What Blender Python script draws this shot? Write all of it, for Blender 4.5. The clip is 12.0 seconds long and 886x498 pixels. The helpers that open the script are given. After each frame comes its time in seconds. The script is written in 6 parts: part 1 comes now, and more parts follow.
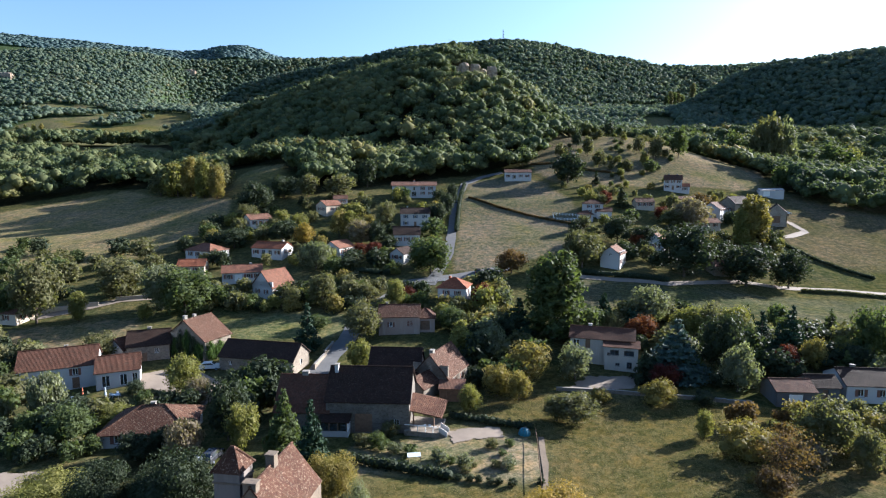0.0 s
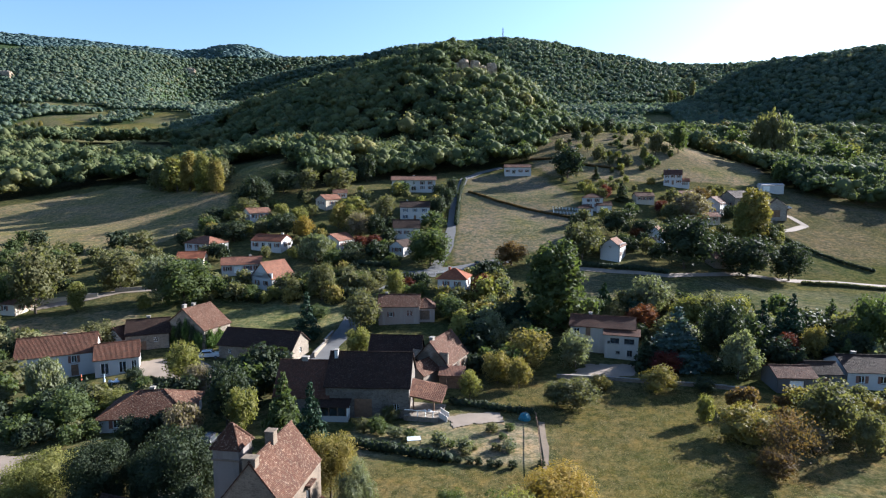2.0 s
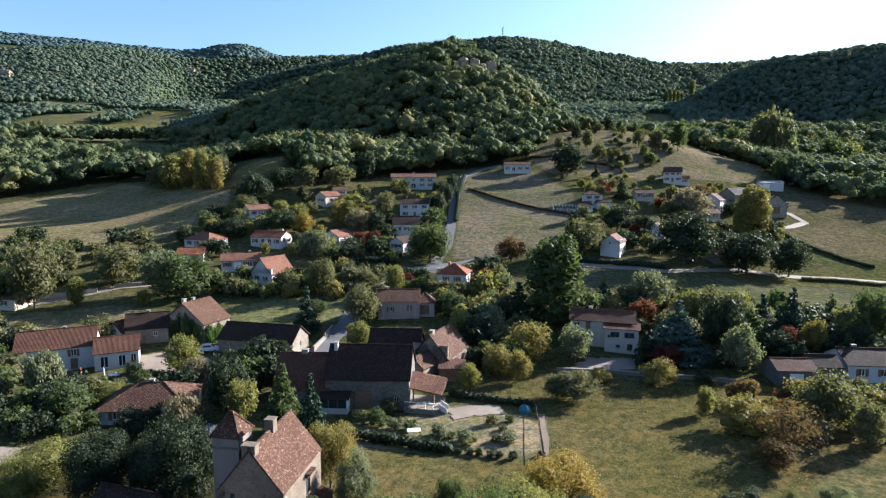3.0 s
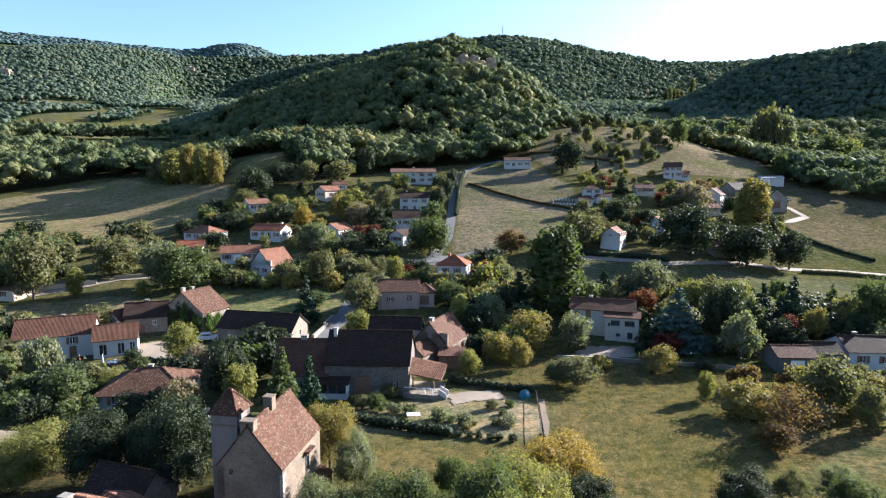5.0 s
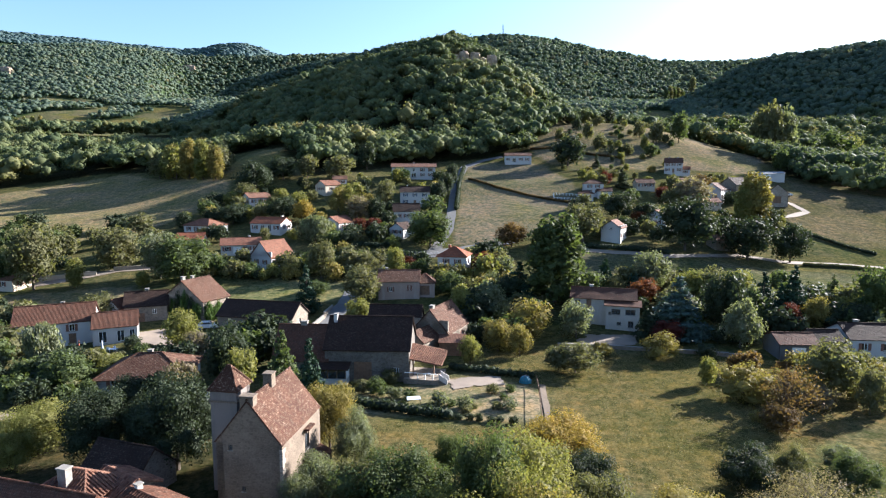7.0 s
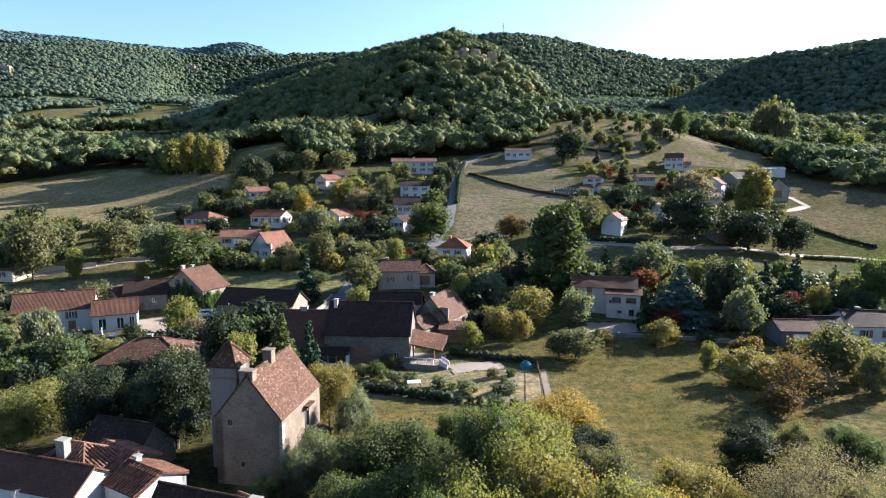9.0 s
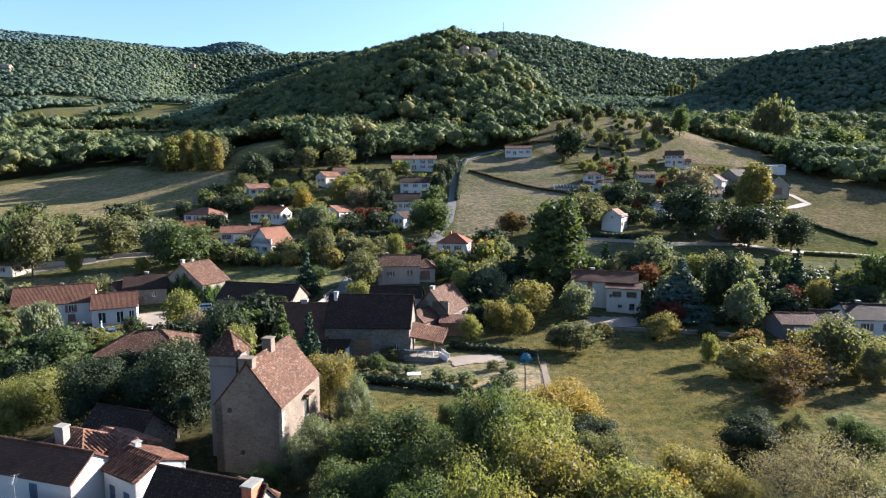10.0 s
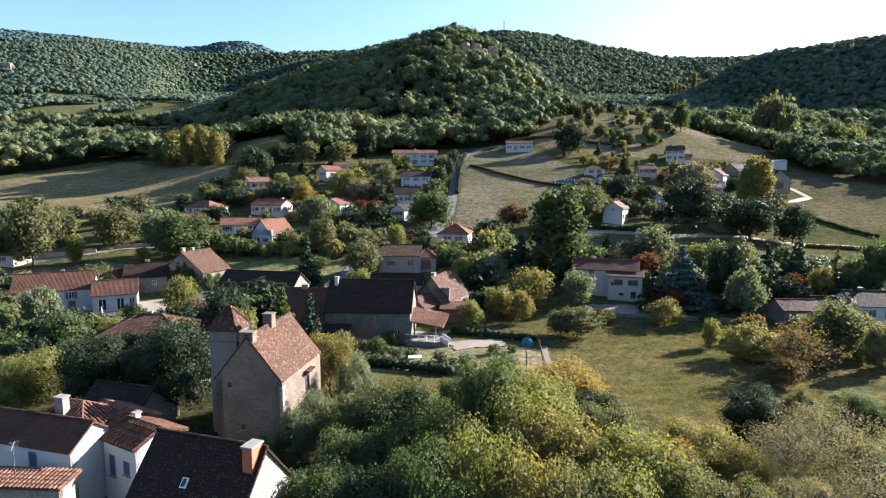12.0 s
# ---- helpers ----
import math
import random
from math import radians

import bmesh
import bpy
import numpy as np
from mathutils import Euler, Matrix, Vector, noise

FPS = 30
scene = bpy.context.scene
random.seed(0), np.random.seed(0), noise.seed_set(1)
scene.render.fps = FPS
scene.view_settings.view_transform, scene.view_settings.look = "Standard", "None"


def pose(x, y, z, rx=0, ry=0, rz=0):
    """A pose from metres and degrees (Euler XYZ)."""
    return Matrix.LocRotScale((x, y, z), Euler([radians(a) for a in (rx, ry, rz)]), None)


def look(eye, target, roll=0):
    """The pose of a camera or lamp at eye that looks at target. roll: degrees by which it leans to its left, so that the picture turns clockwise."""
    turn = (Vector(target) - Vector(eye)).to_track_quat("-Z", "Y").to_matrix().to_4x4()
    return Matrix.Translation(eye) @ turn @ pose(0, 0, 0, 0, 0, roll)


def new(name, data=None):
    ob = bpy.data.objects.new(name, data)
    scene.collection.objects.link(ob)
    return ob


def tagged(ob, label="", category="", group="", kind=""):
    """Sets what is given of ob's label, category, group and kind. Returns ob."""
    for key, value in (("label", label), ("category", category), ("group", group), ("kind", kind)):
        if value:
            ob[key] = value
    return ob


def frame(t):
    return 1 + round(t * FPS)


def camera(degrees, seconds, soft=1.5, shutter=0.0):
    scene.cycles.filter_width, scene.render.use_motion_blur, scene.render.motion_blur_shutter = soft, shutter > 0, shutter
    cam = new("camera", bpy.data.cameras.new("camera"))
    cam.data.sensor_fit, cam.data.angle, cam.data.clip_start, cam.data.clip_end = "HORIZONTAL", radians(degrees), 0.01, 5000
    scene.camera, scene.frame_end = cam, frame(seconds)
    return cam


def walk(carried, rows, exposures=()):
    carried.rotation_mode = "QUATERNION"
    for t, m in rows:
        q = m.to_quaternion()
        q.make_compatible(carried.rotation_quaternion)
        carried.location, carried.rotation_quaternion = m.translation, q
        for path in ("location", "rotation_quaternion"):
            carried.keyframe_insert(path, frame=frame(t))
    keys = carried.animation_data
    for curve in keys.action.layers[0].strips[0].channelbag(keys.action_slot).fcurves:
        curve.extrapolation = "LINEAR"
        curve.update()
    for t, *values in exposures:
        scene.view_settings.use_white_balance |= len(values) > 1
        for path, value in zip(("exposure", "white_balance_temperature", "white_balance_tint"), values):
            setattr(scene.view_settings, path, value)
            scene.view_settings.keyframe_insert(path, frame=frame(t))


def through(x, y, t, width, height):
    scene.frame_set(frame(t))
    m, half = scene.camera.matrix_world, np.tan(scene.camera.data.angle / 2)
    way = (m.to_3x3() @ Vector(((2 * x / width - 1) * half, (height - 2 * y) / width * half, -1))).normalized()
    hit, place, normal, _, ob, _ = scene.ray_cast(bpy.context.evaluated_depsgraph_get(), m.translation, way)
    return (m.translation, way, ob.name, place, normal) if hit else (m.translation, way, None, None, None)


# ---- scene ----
cam = camera(74.0, 12.0, soft=1.2)
METRES, EYE, TILT, LEAN, TURN = 14.0, 37.0, -6.5, 0.0, 0.0
ROWS = [
    (0.0, 0, 0.0, 0, 0.0, 0.0, 0),
    (0.5, -0.0011, 0.0051, -0.0419, -0.009, -0.028, 0),
    (1.0, -0.0016, 0.0113, -0.0829, -0.018, -0.018, 0.02),
    (1.5, -0.0029, 0.0153, -0.1266, -0.028, -0.028, 0.02),
    (2.0, -0.0036, 0.0198, -0.1662, -0.037, -0.037, 0.01),
    (2.5, -0.0035, 0.0242, -0.2068, -0.055, -0.037, 0.01),
    (3.0, -0.0062, 0.0282, -0.2505, -0.064, -0.064, 0.02),
    (5.0, -0.0033, 0.0504, -0.416, -0.064, -0.064, 0.04),
    (5.5, -0.0055, 0.0552, -0.4582, -0.055, -0.055, 0.03),
    (6.0, -0.0057, 0.0582, -0.4989, -0.055, -0.046, 0.01),
    (6.5, -0.006, 0.0621, -0.5412, -0.046, -0.074, -0.01),
    (7.0, -0.0053, 0.0677, -0.5817, -0.037, -0.055, -0.01),
    (9.0, -0.0068, 0.0853, -0.7464, -0.018, -0.074, -0.02),
    (9.5, -0.0064, 0.0912, -0.7858, -0.028, -0.083, -0.03),
    (10.0, -0.0072, 0.0959, -0.826, -0.009, -0.101, -0.02),
    (10.5, -0.0073, 0.1005, -0.8672, 0.0, -0.11, -0.02),
    (11.0, -0.0091, 0.1051, -0.9082, 0.018, -0.11, -0.03),
    (11.5, -0.0112, 0.1087, -0.9506, 0.037, -0.11, -0.04),
    (12.0, -0.0125, 0.1131, -0.9939, 0.046, -0.129, -0.05),
]
walk(cam, [(t, pose(0, 0, EYE, TILT, LEAN, TURN) @ pose(METRES * x, METRES * y, METRES * z, 90 + pitch, roll, yaw)) for t, x, y, z, yaw, pitch, roll in ROWS],
     [(0.0, 2.28, 5150, 14), (3.2, 2.28, 5180, 14), (5.0, 2.56, 5260, 15), (12.0, 2.56, 5300, 15)])

# ---- world and sun ----
SUN_HEIGHT, SUN_AZIMUTH = 21.5, 60.0
world = bpy.data.worlds.new("world")
scene.world = world
world.use_nodes = True
sky = world.node_tree.nodes.new("ShaderNodeTexSky")
sky.sky_type = "NISHITA"
sky.sun_disc = False
sky.sun_elevation, sky.sun_rotation = radians(SUN_HEIGHT), radians(SUN_AZIMUTH)
sky.air_density, sky.dust_density, sky.ozone_density = 1.2, 1.2, 2.2
background = world.node_tree.nodes["Background"]
background.inputs[1].default_value = 0.046
world.node_tree.links.new(sky.outputs[0], background.inputs[0])

sun = new("sun", bpy.data.lights.new("sun", "SUN"))
sun.data.energy, sun.data.angle, sun.data.color = 5.0, radians(0.55), (1.0, 0.86, 0.66)
toward_sun = Vector((math.sin(radians(SUN_AZIMUTH)) * math.cos(radians(SUN_HEIGHT)), math.cos(radians(SUN_AZIMUTH)) * math.cos(radians(SUN_HEIGHT)), math.sin(radians(SUN_HEIGHT))))
sun.matrix_world = look(toward_sun * 300, (0, 0, 0))


# ---- materials ----
def material(name):
    m = bpy.data.materials.new(name)
    m.use_nodes = True
    return m, m.node_tree.nodes, m.node_tree.links, m.node_tree.nodes["Principled BSDF"]


def noise_node(n, l, vector, size, detail=4, rough=.6):
    t = n.new("ShaderNodeTexNoise")
    t.inputs["Scale"].default_value = 1.0 / size
    t.inputs["Detail"].default_value = detail
    t.inputs["Roughness"].default_value = rough
    if vector:
        l.new(vector, t.inputs["Vector"])
    return t.outputs["Fac"]


def span(n, l, fac, a, b, c=0.0, d=1.0):
    t = n.new("ShaderNodeMapRange")
    for k, v in zip(range(1, 5), (a, b, c, d)):
        t.inputs[k].default_value = v
    l.new(fac, t.inputs[0])
    return t.outputs[0]


def blend(n, l, fac, a, b, kind="MIX"):
    t = n.new("ShaderNodeMix")
    t.data_type, t.blend_type = "RGBA", kind
    for socket, v in ((t.inputs[0], fac), (t.inputs[6], a), (t.inputs[7], b)):
        if isinstance(v, (int, float)):
            socket.default_value = v
        elif isinstance(v, tuple):
            socket.default_value = (*v, 1)
        else:
            l.new(v, socket)
    return t.outputs[2]


def relief(n, l, fac, strength, distance, shader):
    b = n.new("ShaderNodeBump")
    b.inputs["Strength"].default_value, b.inputs["Distance"].default_value = strength, distance
    l.new(fac, b.inputs["Height"])
    l.new(b.outputs[0], shader.inputs["Normal"])


def place_vector(n):
    return n.new("ShaderNodeNewGeometry").outputs["Position"]


def ground_material():
    m, n, l, p = material("grass_and_soil")
    tint = n.new("ShaderNodeVertexColor")
    tint.layer_name = "cover"
    at = place_vector(n)
    rows = n.new("ShaderNodeMapping")
    rows.inputs["Rotation"].default_value = (0, 0, .5)
    rows.inputs["Scale"].default_value = (.09, 1, 1)
    l.new(at, rows.inputs["Vector"])
    big, mid, fine = noise_node(n, l, at, 21, 5), noise_node(n, l, at, 2.6, 6, .7), noise_node(n, l, at, .34, 5, .8)
    tuft, mown = noise_node(n, l, at, 1.1, 3, .7), noise_node(n, l, rows.outputs[0], 1.3, 3)
    c = blend(n, l, span(n, l, big, .36, .66), tint.outputs[0], (.70, .82, .60), "MULTIPLY")
    c = blend(n, l, span(n, l, mid, .45, .68), c, (1.45, 1.22, .98), "MULTIPLY")
    c = blend(n, l, span(n, l, mid, .34, .50, .75, 0), c, (.62, .72, .58), "MULTIPLY")
    c = blend(n, l, span(n, l, fine, .40, .62, 0, 1), c, (.48, .52, .46), "MULTIPLY")
    c = blend(n, l, span(n, l, tuft, .48, .60), c, (.66, .74, .62), "MULTIPLY")
    c = blend(n, l, span(n, l, tuft, .52, .40), c, (1.28, 1.22, 1.12), "MULTIPLY")
    c = blend(n, l, span(n, l, mown, .46, .60, 0, .35), c, (.72, .76, .70), "MULTIPLY")
    l.new(c, p.inputs["Base Color"])
    p.inputs["Roughness"].default_value = 1.0
    p.inputs["Specular IOR Level"].default_value = 0.0
    relief(n, l, fine, .4, .15, p)
    return m


def plain(name, colour, rough=.8, vary=.25, size=1.5, bump=.2, metal=0.0, grain=.12):
    m, n, l, p = material(name)
    at = place_vector(n)
    a, b = noise_node(n, l, at, size, 5), noise_node(n, l, at, grain, 3)
    dark = tuple(v * (1 - vary) for v in colour)
    c = blend(n, l, span(n, l, a, .3, .7), dark, colour)
    c = blend(n, l, span(n, l, b, .3, .7, 0, vary), c, (.7, .68, .65), "MULTIPLY")
    l.new(c, p.inputs["Base Color"])
    p.inputs["Roughness"].default_value, p.inputs["Metallic"].default_value = rough, metal
    relief(n, l, b, bump, .04, p)
    return m


def render_wall(name, colour, stain=(.45, .42, .38)):
    """Lime render with rain streaks and patches."""
    m, n, l, p = material(name)
    at = place_vector(n)
    stretch = n.new("ShaderNodeVectorMath")
    stretch.operation = "MULTIPLY"
    stretch.inputs[1].default_value = (1, 1, .18)
    l.new(at, stretch.inputs[0])
    streak, patch, fine = noise_node(n, l, stretch.outputs[0], .9, 5), noise_node(n, l, at, 2.4, 6), noise_node(n, l, at, .12, 3)
    c = blend(n, l, span(n, l, streak, .52, .75, 0, .55), colour, stain)
    c = blend(n, l, span(n, l, patch, .5, .75, 0, .35), c, tuple(v * .7 for v in colour))
    c = blend(n, l, span(n, l, fine, .3, .7, 0, .3), c, (.75, .74, .72), "MULTIPLY")
    l.new(c, p.inputs["Base Color"])
    p.inputs["Roughness"].default_value, p.inputs["Specular IOR Level"].default_value = .92, .2
    relief(n, l, fine, .35, .03, p)
    return m


def stone_wall(name, light, dark, size=.42):
    m, n, l, p = material(name)
    at = place_vector(n)
    squash = n.new("ShaderNodeVectorMath")
    squash.operation = "MULTIPLY"
    squash.inputs[1].default_value = (1, 1, 1.7)
    l.new(at, squash.inputs[0])
    v = n.new("ShaderNodeTexVoronoi")
    v.inputs["Scale"].default_value = 1 / size
    l.new(squash.outputs[0], v.inputs["Vector"])
    e = n.new("ShaderNodeTexVoronoi")
    e.feature = "DISTANCE_TO_EDGE"
    e.inputs["Scale"].default_value = 1 / size
    l.new(squash.outputs[0], e.inputs["Vector"])
    big = noise_node(n, l, at, 2.6, 6)
    split = n.new("ShaderNodeSeparateColor")
    l.new(v.outputs["Color"], split.inputs[0])
    c = blend(n, l, split.outputs[0], dark, light)
    c = blend(n, l, span(n, l, big, .42, .68, 0, .65), c, tuple(a * .6 for a in dark))
    c = blend(n, l, span(n, l, e.outputs["Distance"], .02, .09, .7, 0), c, tuple(a * 1.05 for a in light))
    l.new(c, p.inputs["Base Color"])
    p.inputs["Roughness"].default_value, p.inputs["Specular IOR Level"].default_value = .93, .2
    relief(n, l, e.outputs["Distance"], .6, .08, p)
    return m


def tile_roof(name, colour, other, moss, course=.30, width=.22, lichen=.12):
    """Clay tiles in courses: u along the eave and v up the slope, in metres."""
    m, n, l, p = material(name)
    uv = n.new("ShaderNodeUVMap")
    uv.uv_map = "slope"
    at = place_vector(n)
    b = n.new("ShaderNodeTexBrick")
    b.inputs["Scale"].default_value = 1.0
    b.inputs["Brick Width"].default_value, b.inputs["Row Height"].default_value = width, course
    b.inputs["Mortar Size"].default_value, b.inputs["Mortar Smooth"].default_value = .028, .6
    b.inputs["Color1"].default_value, b.inputs["Color2"].default_value = (0, 0, 0, 1), (1, 1, 1, 1)
    b.inputs["Mortar"].default_value = (.12, .12, .12, 1)
    b.inputs["Bias"].default_value = 0
    bend = n.new("ShaderNodeTexNoise")
    bend.inputs["Scale"].default_value = 1.4
    l.new(at, bend.inputs["Vector"])
    uneven = n.new("ShaderNodeVectorMath")
    uneven.operation = "MULTIPLY_ADD"
    uneven.inputs[1].default_value = (.16, .16, 0)
    l.new(bend.outputs["Color"], uneven.inputs[0])
    l.new(uv.outputs[0], uneven.inputs[2])
    l.new(uneven.outputs[0], b.inputs["Vector"])
    split = n.new("ShaderNodeSeparateColor")
    l.new(b.outputs["Color"], split.inputs[0])
    wave = n.new("ShaderNodeTexWave")
    wave.inputs["Scale"].default_value = .314 / width
    wave.bands_direction = "X"
    l.new(uv.outputs[0], wave.inputs["Vector"])
    big, mid, fine = noise_node(n, l, at, 2.8, 6), noise_node(n, l, at, .7, 5), noise_node(n, l, at, .1, 3)
    c = blend(n, l, split.outputs[0], colour, other)
    c = blend(n, l, span(n, l, mid, .5, .66, 0, .8), c, moss)
    c = blend(n, l, span(n, l, big, .42, .7, 0, .7), c, tuple(v * .55 for v in colour))
    c = blend(n, l, span(n, l, fine, .3, .7, 0, .5), c, (.7, .68, .66), "MULTIPLY")
    spots = noise_node(n, l, at, .19, 3, .7)
    c = blend(n, l, span(n, l, spots, .55, .63, 0, lichen), c, (.42, .34, .25))
    c = blend(n, l, span(n, l, b.outputs["Fac"], 0, 1, 0, .7), c, tuple(v * .4 for v in colour))
    l.new(c, p.inputs["Base Color"])
    p.inputs["Roughness"].default_value, p.inputs["Specular IOR Level"].default_value = .9, .15
    relief(n, l, wave.outputs["Fac"], .5, .05, p)
    return m


def leaf_material(name, colour, other, through=.42):
    """Leaves: each clump has its own shade, and light shines through."""
    m, n, l, p = material(name)
    info, geo = n.new("ShaderNodeObjectInfo"), n.new("ShaderNodeNewGeometry")
    at = geo.outputs["Position"]
    patch = noise_node(n, l, at, 1.7, 3)
    c = blend(n, l, geo.outputs["Random Per Island"], tuple(v * .72 for v in colour), tuple(v * 1.15 for v in colour))
    c = blend(n, l, span(n, l, patch, .45, .68, 0, .8), c, other)
    c = blend(n, l, span(n, l, info.outputs["Random"], 0, 1, 0, .4), c, (.7, .75, .62), "MULTIPLY")
    l.new(c, p.inputs["Base Color"])
    p.inputs["Roughness"].default_value, p.inputs["Specular IOR Level"].default_value = .7, .12
    t = n.new("ShaderNodeBsdfTranslucent")
    l.new(blend(n, l, 1.0, c, (1.25, 1.3, .6), "MULTIPLY"), t.inputs[0])
    mix = n.new("ShaderNodeMixShader")
    mix.inputs[0].default_value = through
    l.new(p.outputs[0], mix.inputs[1])
    l.new(t.outputs[0], mix.inputs[2])
    l.new(mix.outputs[0], n["Material Output"].inputs[0])
    return m


def wood_material(name, tones, grain, through=.35):
    """A wood's canopy: the tint of each tree runs from dark oak to turning leaf, with haze mixed into the far tones,
    and light shines through the leaves.
    """
    m, n, l, p = material(name)
    tint = n.new("ShaderNodeAttribute")
    tint.attribute_name = "tint"
    geo = n.new("ShaderNodeNewGeometry")
    ramp = n.new("ShaderNodeValToRGB")
    ramp.color_ramp.elements[0].color = (*tones[0], 1)
    ramp.color_ramp.elements[1].color = (*tones[-1], 1)
    for place, c in zip((.35, .65, .88), tones[1:-1]):
        e = ramp.color_ramp.elements.new(place)
        e.color = (*c, 1)
    l.new(tint.outputs["Fac"], ramp.inputs[0])
    fine = noise_node(n, l, geo.outputs["Position"], grain, 4)
    c = blend(n, l, span(n, l, fine, .3, .7), ramp.outputs[0], (1.35, 1.32, 1.2), "MULTIPLY")
    c = blend(n, l, span(n, l, geo.outputs["Random Per Island"], 0, 1, 0, .6), c, (.55, .60, .55), "MULTIPLY")
    l.new(c, p.inputs["Base Color"])
    p.inputs["Roughness"].default_value, p.inputs["Specular IOR Level"].default_value = .8, .08
    t = n.new("ShaderNodeBsdfTranslucent")
    l.new(blend(n, l, 1.0, c, (1.25, 1.3, .7), "MULTIPLY"), t.inputs[0])
    mix = n.new("ShaderNodeMixShader")
    mix.inputs[0].default_value = through
    l.new(p.outputs[0], mix.inputs[1])
    l.new(t.outputs[0], mix.inputs[2])
    l.new(mix.outputs[0], n["Material Output"].inputs[0])
    return m


def glass_material():
    m, n, l, p = material("window_glass")
    p.inputs["Base Color"].default_value = (.05, .06, .07, 1)
    p.inputs["Roughness"].default_value, p.inputs["Transmission Weight"].default_value = .06, .4
    return m


GROUND = ground_material()
GLASS = glass_material()
WHITE = render_wall("white_render", (0.4269, 0.4150, 0.3995))
CREAM = render_wall("cream_render", (.391, .34, .2635))
GREY = render_wall("grey_render", (.1062, .102, .0978), (.0638, .0612, .0578))
PINK = render_wall("ochre_render", (0.3213, 0.2380, 0.1894))
STONE = stone_wall("limestone_rubble", (.221, .187, .1445), (.1318, .1105, .0892))
CHURCH_STONE = stone_wall("weathered_limestone", (.165, .130, .095), (.110, .088, .067), .30)
VILLA = render_wall("greyish_cream_render", (.34, .3145, .2762))
RUBBLE = stone_wall("dark_mossy_rubble", (.1487, .1318, .1105), (.0808, .0723, .0612), .38)
PLASTER = render_wall("old_patchy_plaster", (.1692, .1476, .1332), (.072, .0612, .054))
PALE_STONE = stone_wall("pale_limestone", (.306, .2677, .2167), (.204, .1742, .136), .35)
TILE_OLD = tile_roof("old_flat_clay_tiles", (0.0680, 0.0304, 0.0178), (0.0972, 0.0481, 0.0291), (0.0486, 0.0266, 0.0184), .15, .19, .42)
TILE_BROWN = tile_roof("brown_clay_tiles", (0.0828, 0.0360, 0.0216), (0.1116, 0.0533, 0.0331), (0.0562, 0.0360, 0.0259), .22, .2)
TILE_DARK = tile_roof("dark_clay_tiles", (.029, .0157, .011), (.0371, .0209, .0151), (.0209, .0145, .0116), .2, .18)
TILE_ORANGE = tile_roof("orange_clay_tiles", (.192, .064, .0304), (.224, .084, .0416), (.136, .056, .032), .33, .24)
TILE_PINK = tile_roof("faded_clay_tiles", (.148, .064, .0384), (.184, .0864, .0544), (.108, .0608, .0424), .33, .24)
TILE_CANAL = tile_roof("canal_clay_tiles", (.136, .064, .04), (.192, .104, .068), (.076, .0496, .0384), .4, .26)
BRICK = plain("red_brick", (.46, .13, .06), .85, .35, .25, .3)
CAP = plain("chimney_stone", (.2295, .2125, .1827), .9, .4, .3)
BARK = plain("bark", (.10, .075, .055), .95, .5, .3, .6)
TIMBER = plain("weathered_timber", (.20, .12, .07), .85, .4, .5)
PAINT = {
    "blue": plain("blue_shutter_paint", (.055, .085, .14), .6, .2),
    "brown": plain("brown_shutter_paint", (.16, .07, .045), .6, .25),
    "white": plain("white_joinery_paint", (.75, .74, .70), .55, .12),
    "dark": plain("dark_joinery_paint", (.06, .055, .05), .6, .2),
}
SHEET = plain("grey_roof_sheet", (.204, .204, .2082), .85, .2, 2.0)
ASPHALT = plain("worn_asphalt", (.0978, .0978, .0978), .9, .25, 2.0)
EARTH = plain("trodden_earth", (.1275, .0935, .0595), .95, .35, 1.2, .5)
GRAVEL = plain("pale_gravel", (.2125, .17, .1275), .95, .3, 2.5, .5)
LEAF = {
    "green": leaf_material("mid_green_leaves", (0.0735, 0.0930, 0.0369), (0.0485, 0.0669, 0.0276)),
    "dark": leaf_material("dark_green_leaves", (0.0309, 0.0412, 0.0231), (0.0417, 0.0534, 0.0294), .28),
    "olive": leaf_material("olive_leaves", (0.1213, 0.1163, 0.0576), (0.0796, 0.0857, 0.0437)),
    "yellow": leaf_material("yellowing_leaves", (0.2034, 0.1626, 0.0491), (0.1492, 0.1337, 0.0452), .35),
    "gold": leaf_material("golden_leaves", (.27, .185, .040), (.20, .16, .042), .4),
    "lime": leaf_material("yellow_green_leaves", (0.1718, 0.1652, 0.0512), (0.1130, 0.1212, 0.0414), .42),
    "grey": leaf_material("grey_green_leaves", (0.1421, 0.1522, 0.0947), (0.0947, 0.1054, 0.0618)),
    "pale": leaf_material("straw_coloured_leaves", (0.1906, 0.1563, 0.1081), (0.1373, 0.1144, 0.0772)),
    "red": leaf_material("dark_red_leaves", (0.0762, 0.0198, 0.0168), (0.1076, 0.0314, 0.0187)),
    "rust": leaf_material("rust_coloured_leaves", (0.1435, 0.0493, 0.0234), (0.0897, 0.0448, 0.0206)),
    "brown": leaf_material("brown_autumn_leaves", (0.1256, 0.0762, 0.0328), (0.0807, 0.0628, 0.0281)),
    "fir": leaf_material("dark_fir_needles", (0.0198, 0.0394, 0.0224), (0.0269, 0.0467, 0.0244), .1),
    "cedar": leaf_material("blue_green_cedar_needles", (0.0493, 0.0762, 0.0655), (0.0359, 0.0583, 0.0468), .15),
    "meadow": leaf_material("dry_meadow_grass", (0.1929, 0.1570, 0.0702), (0.1346, 0.1256, 0.0468), .3),
    "ivy": leaf_material("ivy_leaves", (0.0762, 0.1166, 0.0328), (0.0448, 0.0807, 0.0234)),
}
